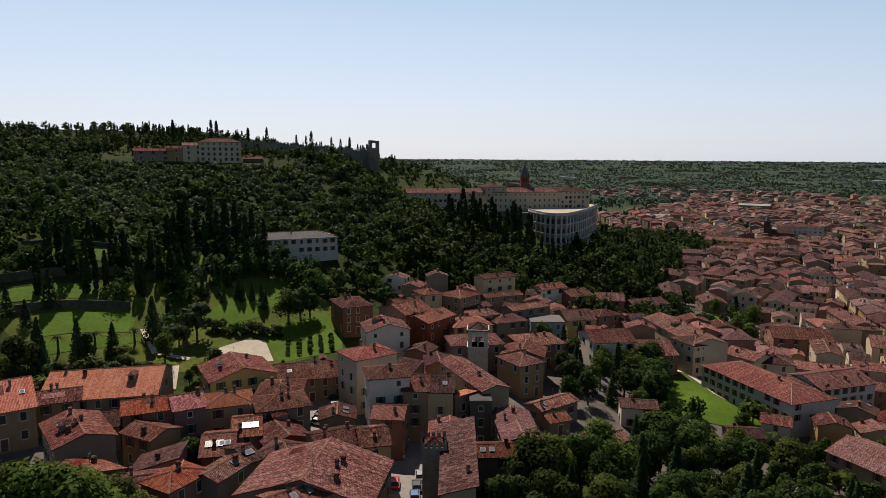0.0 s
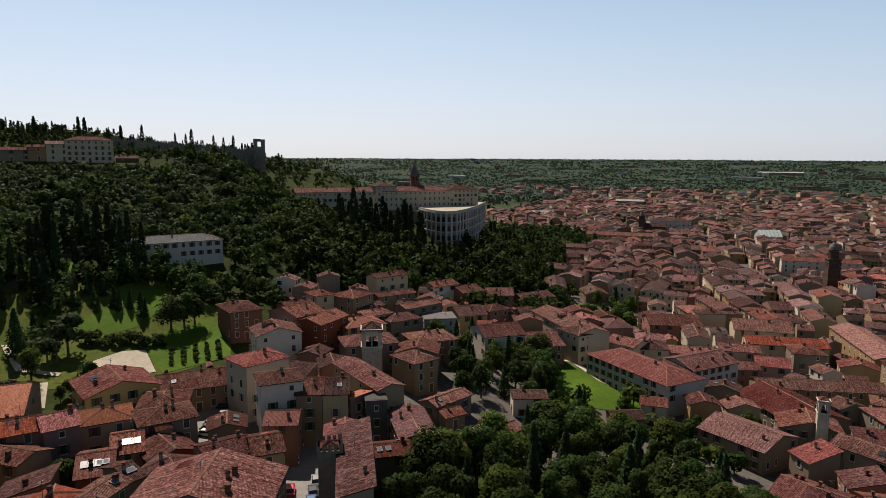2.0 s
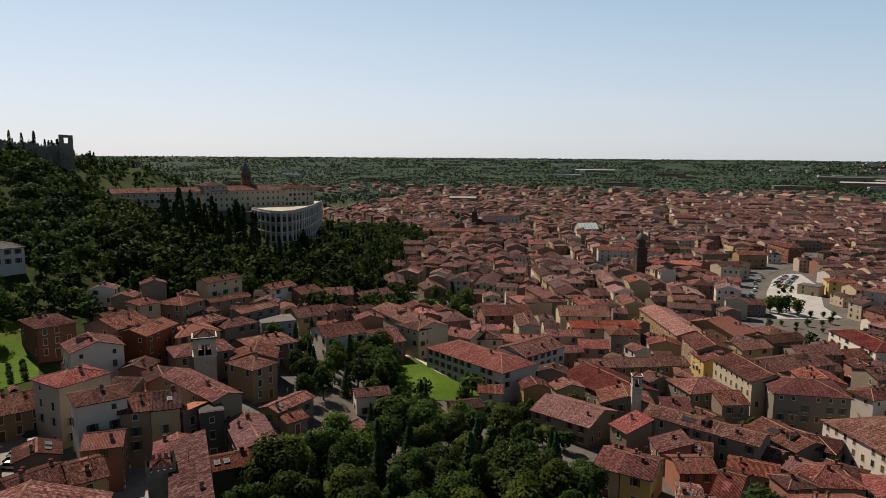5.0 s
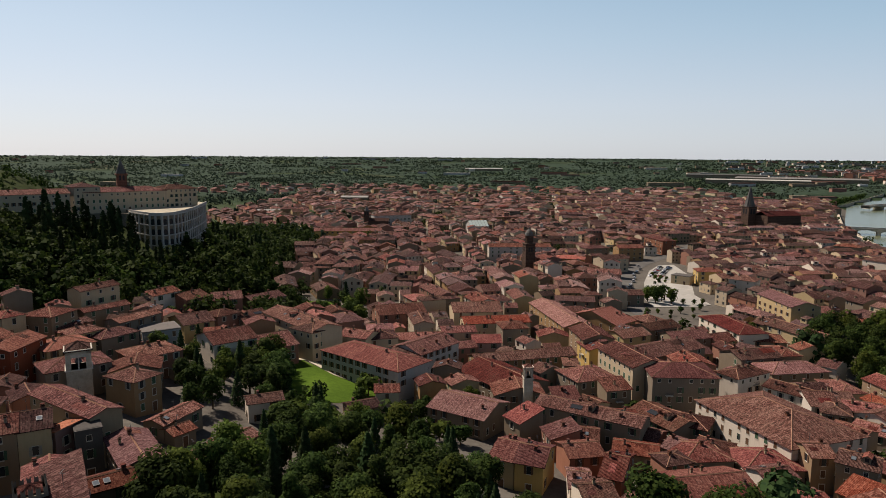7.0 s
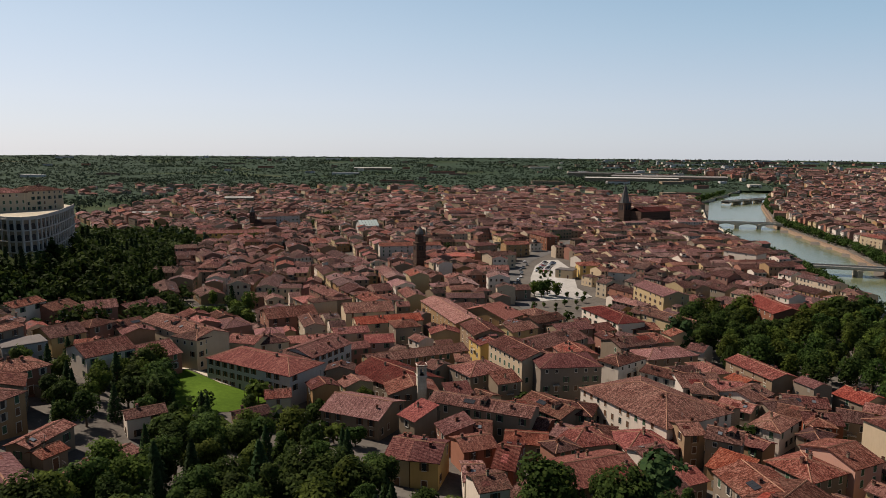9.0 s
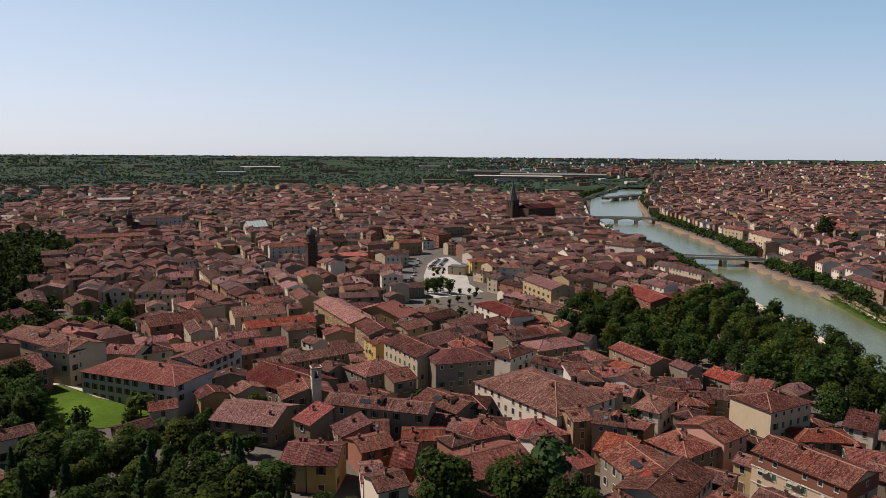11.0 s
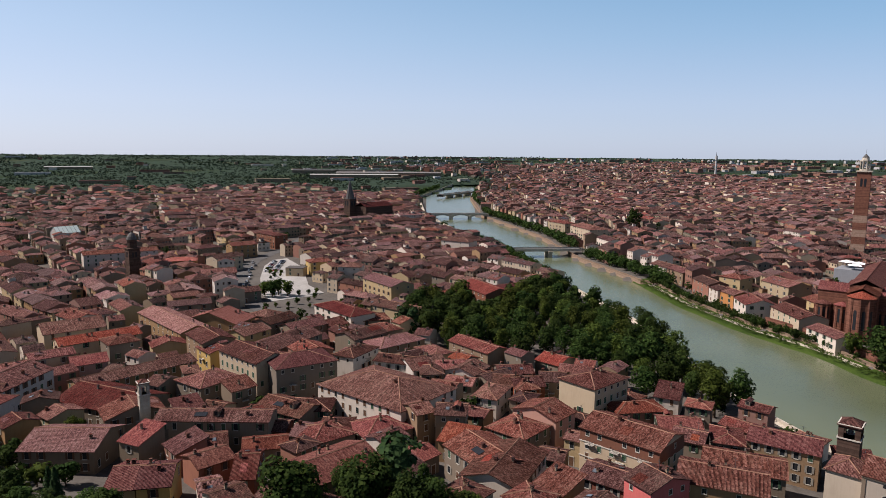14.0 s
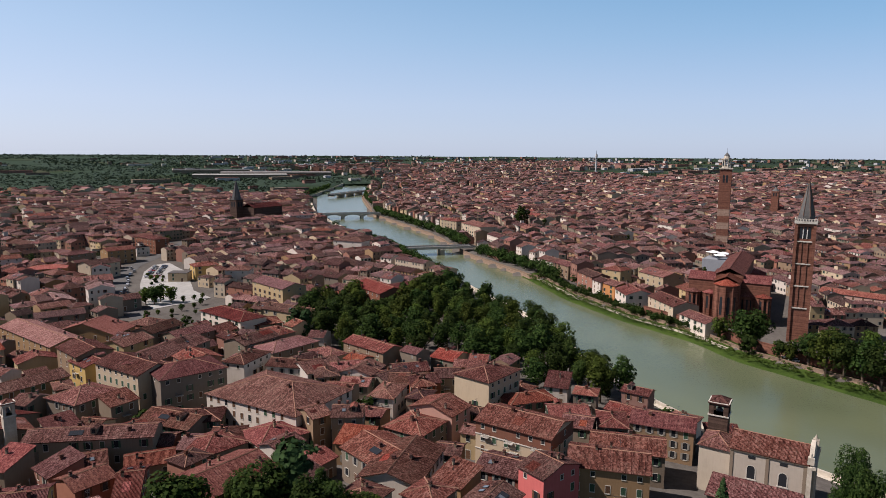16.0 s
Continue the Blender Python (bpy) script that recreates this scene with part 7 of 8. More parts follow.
stone_wall("terrace_wall_road", [(-247, 78), (-236, 112), (-222, 138)], 1.6, M_SHADED_RUIN, "dark terrace wall along a drive")

# grassy berm, towpath and low quay on the far side of the river
sv, sf = [], []
ys_ = list(range(20, 351, 6))
for y_ in ys_:
    x_ = along(FARBANK, y_)
    for dx_, z_ in ((-1.5, WATER_Z - 0.4), (0.4, WATER_Z + 0.6), (3.8, -2.6), (5.0, -2.5), (6.6, -2.4), (8.0, -1.9), (13.5, -1.35)):
        sv.append((x_ + dx_, y_, z_ + 0.1 * math.sin(y_ * 0.7 + dx_)))
mi_ = []
for k_ in range(len(ys_) - 1):
    for q_ in range(6):
        a_ = 7 * k_ + q_
        sf.append((a_, a_ + 1, a_ + 8, a_ + 7))
        mi_.append(1 if q_ in (2, 3) and ys_[k_] > 160 else 0)
tagged(new("river_berm", make_mesh("river_berm", sv, sf, [M_BANK, M_GRAVEL], mi_)), "grassy river bank with a pale towpath", "river bank", kind="structure")


quay = [(along(FARBANK, y_) + 13.5, y_) for y_ in range(24, 226, 8)]
stone_wall("quay_wall_berm", quay, 4.4, M_BRICK, "long brick quay wall with a parapet above the bank", 0.7, 2.0)


# ---- cars ----
def paint(name, col):
    m, nt, b = nodes_of(name, 0.3, 0.2, 0.5)
    b.inputs["Base Color"].default_value = (*col, 1)
    b.inputs["Coat Weight"].default_value = 0.5
    return m


def car_parts(mat):
    s = Shell()
    side = [(-2.1, 0.35), (2.1, 0.35), (2.15, 0.75), (1.3, 0.92), (-1.75, 0.98), (-2.15, 0.8)]
    for w in (-0.87, 0.87):
        pts = [(x, w, z) for x, z in side]
        s.face(pts if w < 0 else pts[::-1])
    for (xa, za), (xb, zb) in zip(side, side[1:] + side[:1]):
        s.face([(xb, -0.87, zb), (xa, -0.87, za), (xa, 0.87, za), (xb, 0.87, zb)])
    s.face([(-1.35, -0.62, 1.46), (0.35, -0.62, 1.46), (0.35, 0.62, 1.46), (-1.35, 0.62, 1.46)])
    body = s.mesh("body", [mat])
    s = Shell()
    lo = [(-1.85, -0.8, 0.95), (1.15, -0.8, 0.93), (1.15, 0.8, 0.93), (-1.85, 0.8, 0.95)]
    hi = [(-1.35, -0.62, 1.45), (0.35, -0.62, 1.45), (0.35, 0.62, 1.45), (-1.35, 0.62, 1.45)]
    for k in range(4):
        s.face([lo[k], lo[(k + 1) % 4], hi[(k + 1) % 4], hi[k]])
    glass = s.mesh("window_band", [M_PANE])
    s = Shell()
    s.prism(0, 0, 0.32, 0.32, -0.11, 0.11, 14, 0)
    s.face([(0.32 * math.cos(-t * 0.4488), 0.32 * math.sin(-t * 0.4488), -0.11) for t in range(14)])
    wheel = s.mesh("wheel", [M_TYRE])
    return body, glass, wheel


M_TYRE, nt_, b_ = nodes_of("tyre_rubber", 0.8)
b_.inputs["Base Color"].default_value = (0.02, 0.02, 0.02, 1)
CARS = {k: car_parts(paint("car_paint_" + k, c)) for k, c in (("white", (0.7, 0.7, 0.7)), ("grey", (0.22, 0.23, 0.24)), ("black", (0.03, 0.03, 0.035)), ("red", (0.4, 0.02, 0.03)), ("blue", (0.05, 0.1, 0.2)), ("silver", (0.45, 0.46, 0.47)))}


def car(x, y, ang, tone, lift=0.2):
    body, glass, wheel = CARS[tone]
    r = new("car")
    r.matrix_basis = pose(x, y, land(x, y) + lift, 0, 0, ang)
    tagged(r, tone + " parked hatchback car on the paving", "car", group="parked cars")
    part("body", body, r)
    part("window_band", glass, r)
    for wx in (-1.3, 1.35):
        for wy in (-0.8, 0.8):
            part("wheel", wheel, r, pose(wx, wy, 0.32, 90, 0, 0))


for x_, y_, a_, c_ in ((-79.3, 81.4, 133, "red"), (-75.6, 83.2, 133, "black"), (-89.5, 93.5, 133, "white"), (-92.6, 97.2, 133, "silver"), (-94.5, 100.3, 133, "white"), (-78.5, 87.3, 133, "grey"), (-73.0, 79.8, 133, "blue"),
                       (-120.5, 103.5, 40, "black"), (-116.5, 100.0, 40, "grey"), (-114.0, 98.0, 40, "blue"), (-112, 91, 20, "silver"), (-113.5, 93, 20, "black"), (-115, 95, 20, "white"),
                       (272, 157, 115, "white"), (276, 151, 115, "silver"), (271, 144, 110, "white"), (267, 136, 110, "white"), (273, 148, 110, "grey"), (269, 140, 110, "silver")):
    car(x_, y_, a_, c_)
lot = random.Random(4)
for k_ in range(16):
    u_, v_ = k_ % 8, k_ // 8
    car(83 + v_ * 6 + u_ * 1.9 + lot.uniform(-0.4, 0.4), 462 + u_ * 5.6 + lot.uniform(-0.8, 0.8), 20 + lot.uniform(-6, 6), lot.choice(("white", "white", "silver", "grey", "black", "blue", "red")), 0.3)
for k_ in range(8):
    q_ = k_ / 7
    car(60 + 22 * q_ + lot.uniform(-1.5, 1.5), 412 + 92 * q_, 76 + lot.uniform(-4, 4), lot.choice(("white", "silver", "grey", "black")), 0.3)

# ---- trees ----
def leaf_cards(pts, normals, size, rng):
    """Leaf clusters as bent little cards at the points."""
    n = len(pts)
    nrm = normals / (np.linalg.norm(normals, axis=1)[:, None] + 1e-9) + rng.normal(0, 0.34, (n, 3))
    nrm /= np.linalg.norm(nrm, axis=1)[:, None] + 1e-9
    a = np.cross(nrm, rng.normal(0, 1, (n, 3)))
    a /= np.linalg.norm(a, axis=1)[:, None] + 1e-9
    b = np.cross(nrm, a)
    s = size * rng.uniform(0.55, 1.3, (n, 1))
    k = s * rng.uniform(0.6, 1.0, (n, 1))
    v = np.empty((n, 4, 3))
    way_out = normals / (np.linalg.norm(normals, axis=1)[:, None] + 1e-9) + 0.5 * nrm
    way_out /= np.linalg.norm(way_out, axis=1)[:, None] + 1e-9
    v[:, 0], v[:, 1], v[:, 2], v[:, 3] = pts - a * s, pts - b * k, pts + a * s + nrm * s * 0.3, pts + b * k
    return v, np.repeat(way_out, 4, axis=0)


def crown_points(kind, n, rng):
    """Leaf places and outward ways for a tree of unit height."""
    if kind == "cypress":
        z = rng.uniform(0.03, 1.0, n)
        r = 0.085 * np.sin(np.pi * np.clip(z, 0, 1) ** 0.75) ** 0.6 * np.sqrt(rng.uniform(0.35, 1.0, n)) + 0.004
        t = rng.uniform(0, 2 * np.pi, n)
        d = np.stack([np.cos(t), np.sin(t), np.full(n, 0.5)], 1)
        return np.stack([r * np.cos(t), r * np.sin(t), z], 1), d
    if kind == "conifer":
        z = rng.uniform(0.06, 1.0, n) ** 1.25
        tier = 1 - 0.35 * ((z * 9) % 1.0)
        r = 0.27 * (1 - z) ** 0.85 * tier * np.sqrt(rng.uniform(0.25, 1.0, n)) + 0.006
        t = rng.uniform(0, 2 * np.pi, n) + rng.normal(0, 0.1, n)
        d = np.stack([np.cos(t), np.sin(t), np.full(n, 0.7)], 1)
        return np.stack([r * np.cos(t), r * np.sin(t), z], 1), d
    if kind == "cedar":
        L = 16
        cz = np.linspace(0.18, 0.96, L)
        ct = rng.uniform(0, 6.28, L)
        cr = (1.02 - cz) * 0.22 + 0.02
        c = np.stack([cr * np.cos(ct), cr * np.sin(ct), cz], 1)
        e = np.stack([rng.uniform(0.12, 0.22, L), rng.uniform(0.12, 0.22, L), rng.uniform(0.03, 0.05, L)], 1)
    else:
        wide = {"broad": 0.36, "tall": 0.24, "bush": 0.5, "olive": 0.44}[kind]
        L = 15 if kind != "bush" else 9
        low = {"broad": 0.2, "tall": 0.2, "bush": 0.1, "olive": 0.3}[kind]
        d = rng.normal(0, 1, (L, 3))
        d /= np.linalg.norm(d, axis=1)[:, None]
        c = d * np.array([wide * 0.62, wide * 0.62, (1 - low) * 0.36]) * rng.uniform(0.55, 1.1, (L, 1)) + np.array([0, 0, low + (1 - low) * 0.48])
        q = rng.uniform(0.36, 0.62, L)
        e = np.stack([wide * q, wide * q, (1 - low) * 0.42 * q * 1.1], 1)
    pick = rng.integers(0, len(c), n)
    d = rng.normal(0, 1, (n, 3))
    d[:, 2] += 0.25
    d /= np.linalg.norm(d, axis=1)[:, None]
    p = c[pick] + d * e[pick] * (rng.uniform(0.25, 1.0, (n, 1)) ** 0.33)
    p[:, 2] = np.maximum(p[:, 2], 0.08)
    return p, d + np.array([0, 0, 0.3])


def crown_mesh(kind, n, size, mat, seed):
    rng = np.random.default_rng(seed)
    p, d = crown_points(kind, n, rng)
    v, out = leaf_cards(p, d, size, rng)
    return quads("crown", v.reshape(-1, 3), np.arange(n * 4).reshape(-1, 4), [mat], None, out)


def trunk_mesh(kind, seed):
    rng = random.Random(seed)
    s = Shell()
    top = {"cypress": 0.3, "conifer": 0.8, "cedar": 0.85}.get(kind, 0.5)
    s.prism(0, 0, 0.032, 0.026, -0.05, top * 0.5, 7)
    s.prism(0, 0, 0.026, 0.012, top * 0.5, top, 7)
    if kind not in ("cypress", "conifer"):
        for k in range(5):
            t = k * 1.26 + rng.uniform(-0.3, 0.3)
            z0 = top * rng.uniform(0.5, 0.9)
            a = Vector((0, 0, z0))
            b = a + Vector((math.cos(t) * 0.2, math.sin(t) * 0.2, 0.2))
            e = (b - a).normalized()
            n = e.cross(Vector((0, 0, 1))).normalized()
            m = e.cross(n)
            for q in range(4):
                u0, u1 = q * math.pi / 2, (q + 1) * math.pi / 2
                w0, w1 = n * math.cos(u0) + m * math.sin(u0), n * math.cos(u1) + m * math.sin(u1)
                s.face([a + w0 * 0.012, a + w1 * 0.012, b + w1 * 0.004, b + w0 * 0.004])
    return s.mesh("trunk", [M_BARK])


NEAR_KINDS, MID_KINDS, FAR_KINDS, GRAND = {}, {}, {}, {}
for kind_, mats_, n_, s_ in (("broad", (M_LEAF, M_LEAF, M_LIGHT), 3400, 0.025), ("tall", (M_LEAF, M_LEAF), 3400, 0.021), ("bush", (M_LEAF, M_LIGHT), 900, 0.06),
                             ("olive", (M_OLIVE, M_OLIVE), 1000, 0.048), ("cypress", (M_CYP, M_CYP), 1000, 0.022), ("conifer", (M_PINE, M_PINE), 2200, 0.02), ("cedar", (M_PINE,), 1500, 0.04)):
    NEAR_KINDS[kind_] = [(crown_mesh(kind_, n_, s_, m_, 40 + 7 * i_ + len(kind_)), trunk_mesh(kind_, i_)) for i_, m_ in enumerate(mats_)]
    MID_KINDS[kind_] = [(crown_mesh(kind_, int(n_ * 0.42), s_ * 1.45, m_, 90 + 7 * i_ + len(kind_)), trunk_mesh(kind_, i_)) for i_, m_ in enumerate(mats_)]
    FAR_KINDS[kind_] = [(crown_mesh(kind_, int(n_ * 0.2), s_ * 2.0, m_, 190 + 7 * i_ + len(kind_)), trunk_mesh(kind_, i_)) for i_, m_ in enumerate(mats_)]
for kind_, n_, s_ in (("broad", 1750, 0.029), ("tall", 1750, 0.025)):
    GRAND[kind_] = [(crown_mesh(kind_, n_, s_, m_, 290 + 7 * i_), trunk_mesh(kind_, i_)) for i_, m_ in enumerate((M_LEAF, M_LEAF, M_LIGHT))]
GIANT = {"tall": [(crown_mesh("tall", 9000, 0.011, M_LEAF, 400), trunk_mesh("tall", 3))]}
WHAT = {"broad": ("leafy broad-crowned tree with mottled green foliage", "tree"), "tall": ("tall full-leaved plane tree", "tree"), "bush": ("rounded green garden shrub", "shrub"),
        "olive": ("grey-green olive tree with a loose crown", "olive tree"), "cypress": ("slender dark green cypress", "cypress"), "conifer": ("pointed dark green conifer", "conifer"),
        "cedar": ("spreading cedar with layered dark branches", "cedar")}
grow = random.Random(77)


def tree(x, y, h, kind="broad", pick=None, z=None, fat=1.0):
    away = math.hypot(x, y)
    kinds = NEAR_KINDS if away < 162 else MID_KINDS if away < 262 else FAR_KINDS
    if h > 11.5 and 162 <= away < 340 and kind in GRAND:
        kinds = GRAND
    if h > 20 and kind in GIANT:
        kinds, pick = GIANT, 0
    crown, trunk = kinds[kind][pick % len(kinds[kind]) if pick is not None else grow.randrange(len(kinds[kind]))]
    root = new("shrub" if kind == "bush" else kind if kind in ("cypress", "conifer", "cedar") else "tree")
    f = fat * grow.uniform(0.9, 1.15)
    root.matrix_basis = pose(x, y, land(x, y) - 0.1 if z is None else z, 0, 0, grow.uniform(0, 360)) @ Matrix.Diagonal((h * f, h * f, h, 1))
    tagged(root, *WHAT[kind], group=WHAT[kind][1] + "s")
    part("trunk", trunk, root)
    part("crown", crown, root)
    return root


def at(az, r):
    return r * math.sin(radians(az)), r * math.cos(radians(az))


def tree_at(az, r, h, kind="broad", **k):
    return tree(*at(az, r), h, kind, **k)


def palm_meshes():
    s = Shell()
    s.prism(0, 0, 0.05, 0.035, -0.05, 0.72, 8)
    t = s.mesh("trunk", [M_BARK])
    s = Shell()
    for k in range(26):
        a = k * 2.4
        up = 0.5 - (k % 5) * 0.22
        prev = Vector((0, 0, 0.72))
        for q in range(1, 5):
            f = q / 4
            p = Vector((math.cos(a) * 0.36 * f, math.sin(a) * 0.36 * f, 0.72 + 0.3 * up * f - 0.22 * f * f))
            n = Vector((-math.sin(a), math.cos(a), 0)) * (0.035 * (1.1 - f))
            s.face([prev - n * 1.2, prev + n * 1.2, p + n, p - n])
            prev = p
    return t, s.mesh("frond_head", [M_LEAF])


PALM = palm_meshes()
for az_, r_ in ((-70.7, 190), (-68.2, 192), (-66.8, 192), (-65.4, 196), (-61.5, 196), (-72.3, 194)):
    x_, y_ = at(az_, r_)
    p_ = new("palm")
    p_.matrix_basis = pose(x_, y_, land(x_, y_), 0, 0, grow.uniform(0, 360)) @ Matrix.Diagonal((6.5, 6.5, 6.5, 1))
    tagged(p_, "short palm with a spreading head of fronds on the lawn", "palm", group="palms")
    part("trunk", PALM[0], p_)
    part("frond_head", PALM[1], p_)


def clear_of(x, y, rad):
    return not taken(x, y, rad, rad, 0)


def grove(spots, az, r, h, kinds, space, seed, cond=None, limit=999):
    """Trees of their own kind scattered over a sector, a crown's width apart."""
    rng = random.Random(seed)
    n = 0
    for _ in range(limit * 30):
        a, q = rng.uniform(*az), math.sqrt(rng.uniform(r[0] ** 2, r[1] ** 2))
        x, y = at(a, q)
        if (cond and not cond(x, y, a, q)) or not clear_of(x, y, 3) or any((x - u) ** 2 + (y - v) ** 2 < space * space for u, v in spots):
            continue
        spots.append((x, y))
        tree(x, y, rng.uniform(*h), rng.choice(kinds))
        n += 1
        if n >= limit:
            break


SPOTS = []


def slope_edge(x, y, a, q):
    edge = np.interp(a, (-34, -30, -26, -20, -14, -8, -4, 0, 4), (104, 116, 134, 146, 152, 148, 134, 112, 100))
    return q < edge


grove(SPOTS, (-34, 4), (84, 152), (10, 14), ("broad", "broad", "broad", "tall", "conifer"), 6.2, 1, slope_edge, 78)
grove(SPOTS, (-76, -65), (86, 100), (8, 11), ("broad", "broad"), 5.5, 2, None, 7)
grove(SPOTS, (-29.5, -23), (176, 214), (7, 10), ("broad", "broad", "conifer"), 5.5, 3, None, 15)
grove(SPOTS, (-15, -4), (160, 196), (5, 8), ("broad", "broad", "bush"), 5.5, 4, lambda x, y, a, q: q > 172 or a > -9, 14)
grove(SPOTS, (-23, -14), (282, 345), (8, 12), ("broad", "broad", "conifer"), 7, 5, lambda x, y, a, q: not (-20 < a < -17 and 300 < q < 335), 16)
grove(SPOTS, (-24, -14), (150, 176), (6, 9), ("broad", "conifer", "bush"), 5.5, 6, None, 12)
for az_, r_, h_, k_ in ((-21.0, 192, 9, "conifer"), (-18.6, 178, 8, "conifer"), (-15.6, 283, 12, "broad"), (12.8, 120, 13.5, "broad"), (11.3, 119, 15, "broad"), (18.2, 122, 16, "broad"), (21.2, 126, 17, "cedar"),
                        (24.4, 114, 12.5, "broad"), (26.6, 115, 11.5, "broad"), (28.4, 117, 9, "broad"), (22.3, 112, 13.5, "broad"), (58.6, 142, 11, "conifer"), (-9.5, 110, 13, "broad"), (-5.5, 112, 13, "broad"), (-2.5, 108, 11, "conifer"),
                        (-62.0, 128, 7, "broad"), (-61.2, 131, 6, "broad"), (-54.2, 108, 6, "bush"), (-53.4, 110, 5, "bush"), (-49.0, 131, 4, "bush"), (-47.2, 181, 8, "conifer"), (-48.0, 179, 7, "conifer"),
                        (-53.3, 215, 12, "broad"), (-52.3, 218, 11, "broad"), (-51.5, 221, 10, "broad"), (-60.0, 158, 7, "conifer"),
                        (21.6, 292, 12, "cedar"), (22.6, 286, 13, "cedar"), (18.0, 318, 8, "broad"), (19.6, 322, 9, "cypress"),
                        (57.6, 322, 11, "broad"), (59.4, 312, 17, "broad"), (60.3, 314, 18, "broad"), (59.6, 304, 8, "bush"), (62.0, 299, 9, "broad"), (62.8, 297, 10, "broad"),
                        (64.0, 296, 16, "broad"), (65.2, 288, 18, "broad"), (66.4, 286, 18, "broad"), (67.6, 284, 17, "broad"), (68.8, 280, 18, "broad"), (66.0, 302, 17, "broad"), (68.0, 300, 17, "broad"), (41.2, 770, 24, "broad"),
                        (-69.4, 184, 12, "conifer"), (-64.0, 199, 13, "conifer"), (-72.0, 186, 12, "conifer"), (-73.3, 182, 10, "broad"), (-71.0, 176, 6, "broad"), (-70.2, 172, 6, "broad"),
                        (13.4, 186, 5, "bush"), (10.8, 178, 5, "broad"), (3.4, 197, 5, "bush"), (27.3, 128, 8, "bush")):
    tree_at(az_, r_, h_, k_)
tree_at(67.6, 140, 24, "tall", fat=0.7)
tree_at(69.0, 138, 22, "tall", fat=0.8)
for az_, r_, h_ in ((-72.8, 96, 15), (-71.2, 94, 15), (-69.4, 96, 13), (-67.8, 98, 11), (-66.6, 100, 9), (-74.2, 100, 15), (-71.6, 103, 12), (-69.8, 105, 10), (-65.4, 97, 6.5), (-64.2, 96, 6), (-72.4, 112, 9)):
    tree_at(az_, r_, h_, "broad", pick=2)
# conifers and garden trees below the grey hall
grove(SPOTS, (-75, -58.5), (176, 214), (6, 12), ("conifer", "broad", "conifer", "olive"), 7.5, 61, None, 15)
for k_ in range(12):
    tree_at(-61.5 + 0.6 * k_ + grow.uniform(-0.3, 0.3), 224 + grow.uniform(-3, 12), grow.uniform(5, 8.5), "conifer")
for k_ in range(20):
    tree_at(-71.5 + 0.55 * k_ + grow.uniform(-0.25, 0.25), 228 + grow.uniform(-7, 22), grow.uniform(11, 18), "cypress")
for k_ in range(16):
    tree_at(-62.5 + 0.5 * k_ + grow.uniform(-0.2, 0.2), 254 + grow.uniform(-6, 20), grow.uniform(13, 22), "cypress")
for k_ in range(14):
    tree_at(-70.5 + 0.46 * k_ + grow.uniform(-0.2, 0.2), 172 + grow.uniform(-4, 8), grow.uniform(3.5, 5), "olive")
for k_ in range(16):
    tree_at(-59.5 + 0.36 * k_ + grow.uniform(-0.2, 0.2), 205 + grow.uniform(-3, 3), grow.uniform(2.6, 4.2), "bush")
grove(SPOTS, (-75, -58.5), (160, 180), (4.0, 6.0), ("olive", "olive", "bush", "broad"), 4.0, 64, None, 34)
# crest cypresses
for k_ in range(52):
    az_ = -62.5 + 16.5 * k_ / 51 + grow.uniform(-0.3, 0.3)
    tree_at(az_, 452 + grow.uniform(-4, 18), grow.choice((5, 7, 8, 11, 14)), "cypress")
for k_ in range(22):
    az_ = -74 + 14 * k_ / 21 + grow.uniform(-0.4, 0.4)
    tree_at(az_, 486 + grow.uniform(-10, 20), grow.uniform(3, 8), grow.choice(("cypress", "conifer", "cypress")))
# cypresses at the convent's foot and behind it
for k_ in range(26):
    tree_at(-39 + 0.42 * k_ + grow.uniform(-0.2, 0.2), 332 + grow.uniform(-24, 8) + (20 if k_ > 20 else 0), grow.uniform(10, 18), "cypress")
for k_ in range(14):
    tree_at(-27.2 + 0.33 * k_, 455 + grow.uniform(-20, 30), grow.uniform(12, 20), "cypress")


grove(SPOTS, (-31.5, -20.5), (170, 224), (8, 12), ("broad", "broad", "broad", "conifer"), 5.6, 71, None, 34)
grove(SPOTS, (-33, -27), (228, 262), (6, 10), ("broad", "broad", "conifer"), 7, 72, None, 10)
grove(SPOTS, (4, 24), (118, 150), (7, 11), ("broad", "broad", "tall"), 7, 73, None, 8)
# tall cypresses under the convent's retaining wall
for k_ in range(18):
    tree_at(-39.6 + 0.42 * k_ + grow.uniform(-0.2, 0.2), 352 + grow.uniform(-14, 6), grow.uniform(15, 23), "cypress")
# vines in rows, a clipped dome and a hedge in the convent gardens
for k_ in range(40):
    u_, v_ = k_ % 8, k_ // 8
    tree(-162.0 + 1.4 * u_ + v_ * 1.1, 120.5 + 3.2 * v_ - u_ * 1.1, grow.uniform(1.1, 2.0), "bush")
tree_at(-66.7, 188, 4.2, "bush", fat=1.5)
for k_ in range(15):
    tree_at(-73 + 0.55 * k_, 166 + 5 * math.sin(k_ * 0.35) + grow.uniform(-1, 1), grow.uniform(3.0, 4.6), "bush")
# beds on the square
for x_, y_ in ((84, 454), (87.6, 455), (91, 453), (84, 440), (80, 434), (84, 466), (88, 441), (76, 412), (80, 414), (84, 410)):
    tree(x_, y_, grow.uniform(2.2, 3.4), "bush")
for x_, y_ in ((66, 376), (69.5, 372), (74, 378), (71, 386), (78, 372), (67, 382)):
    tree(x_, y_, grow.uniform(7.5, 10), "broad")
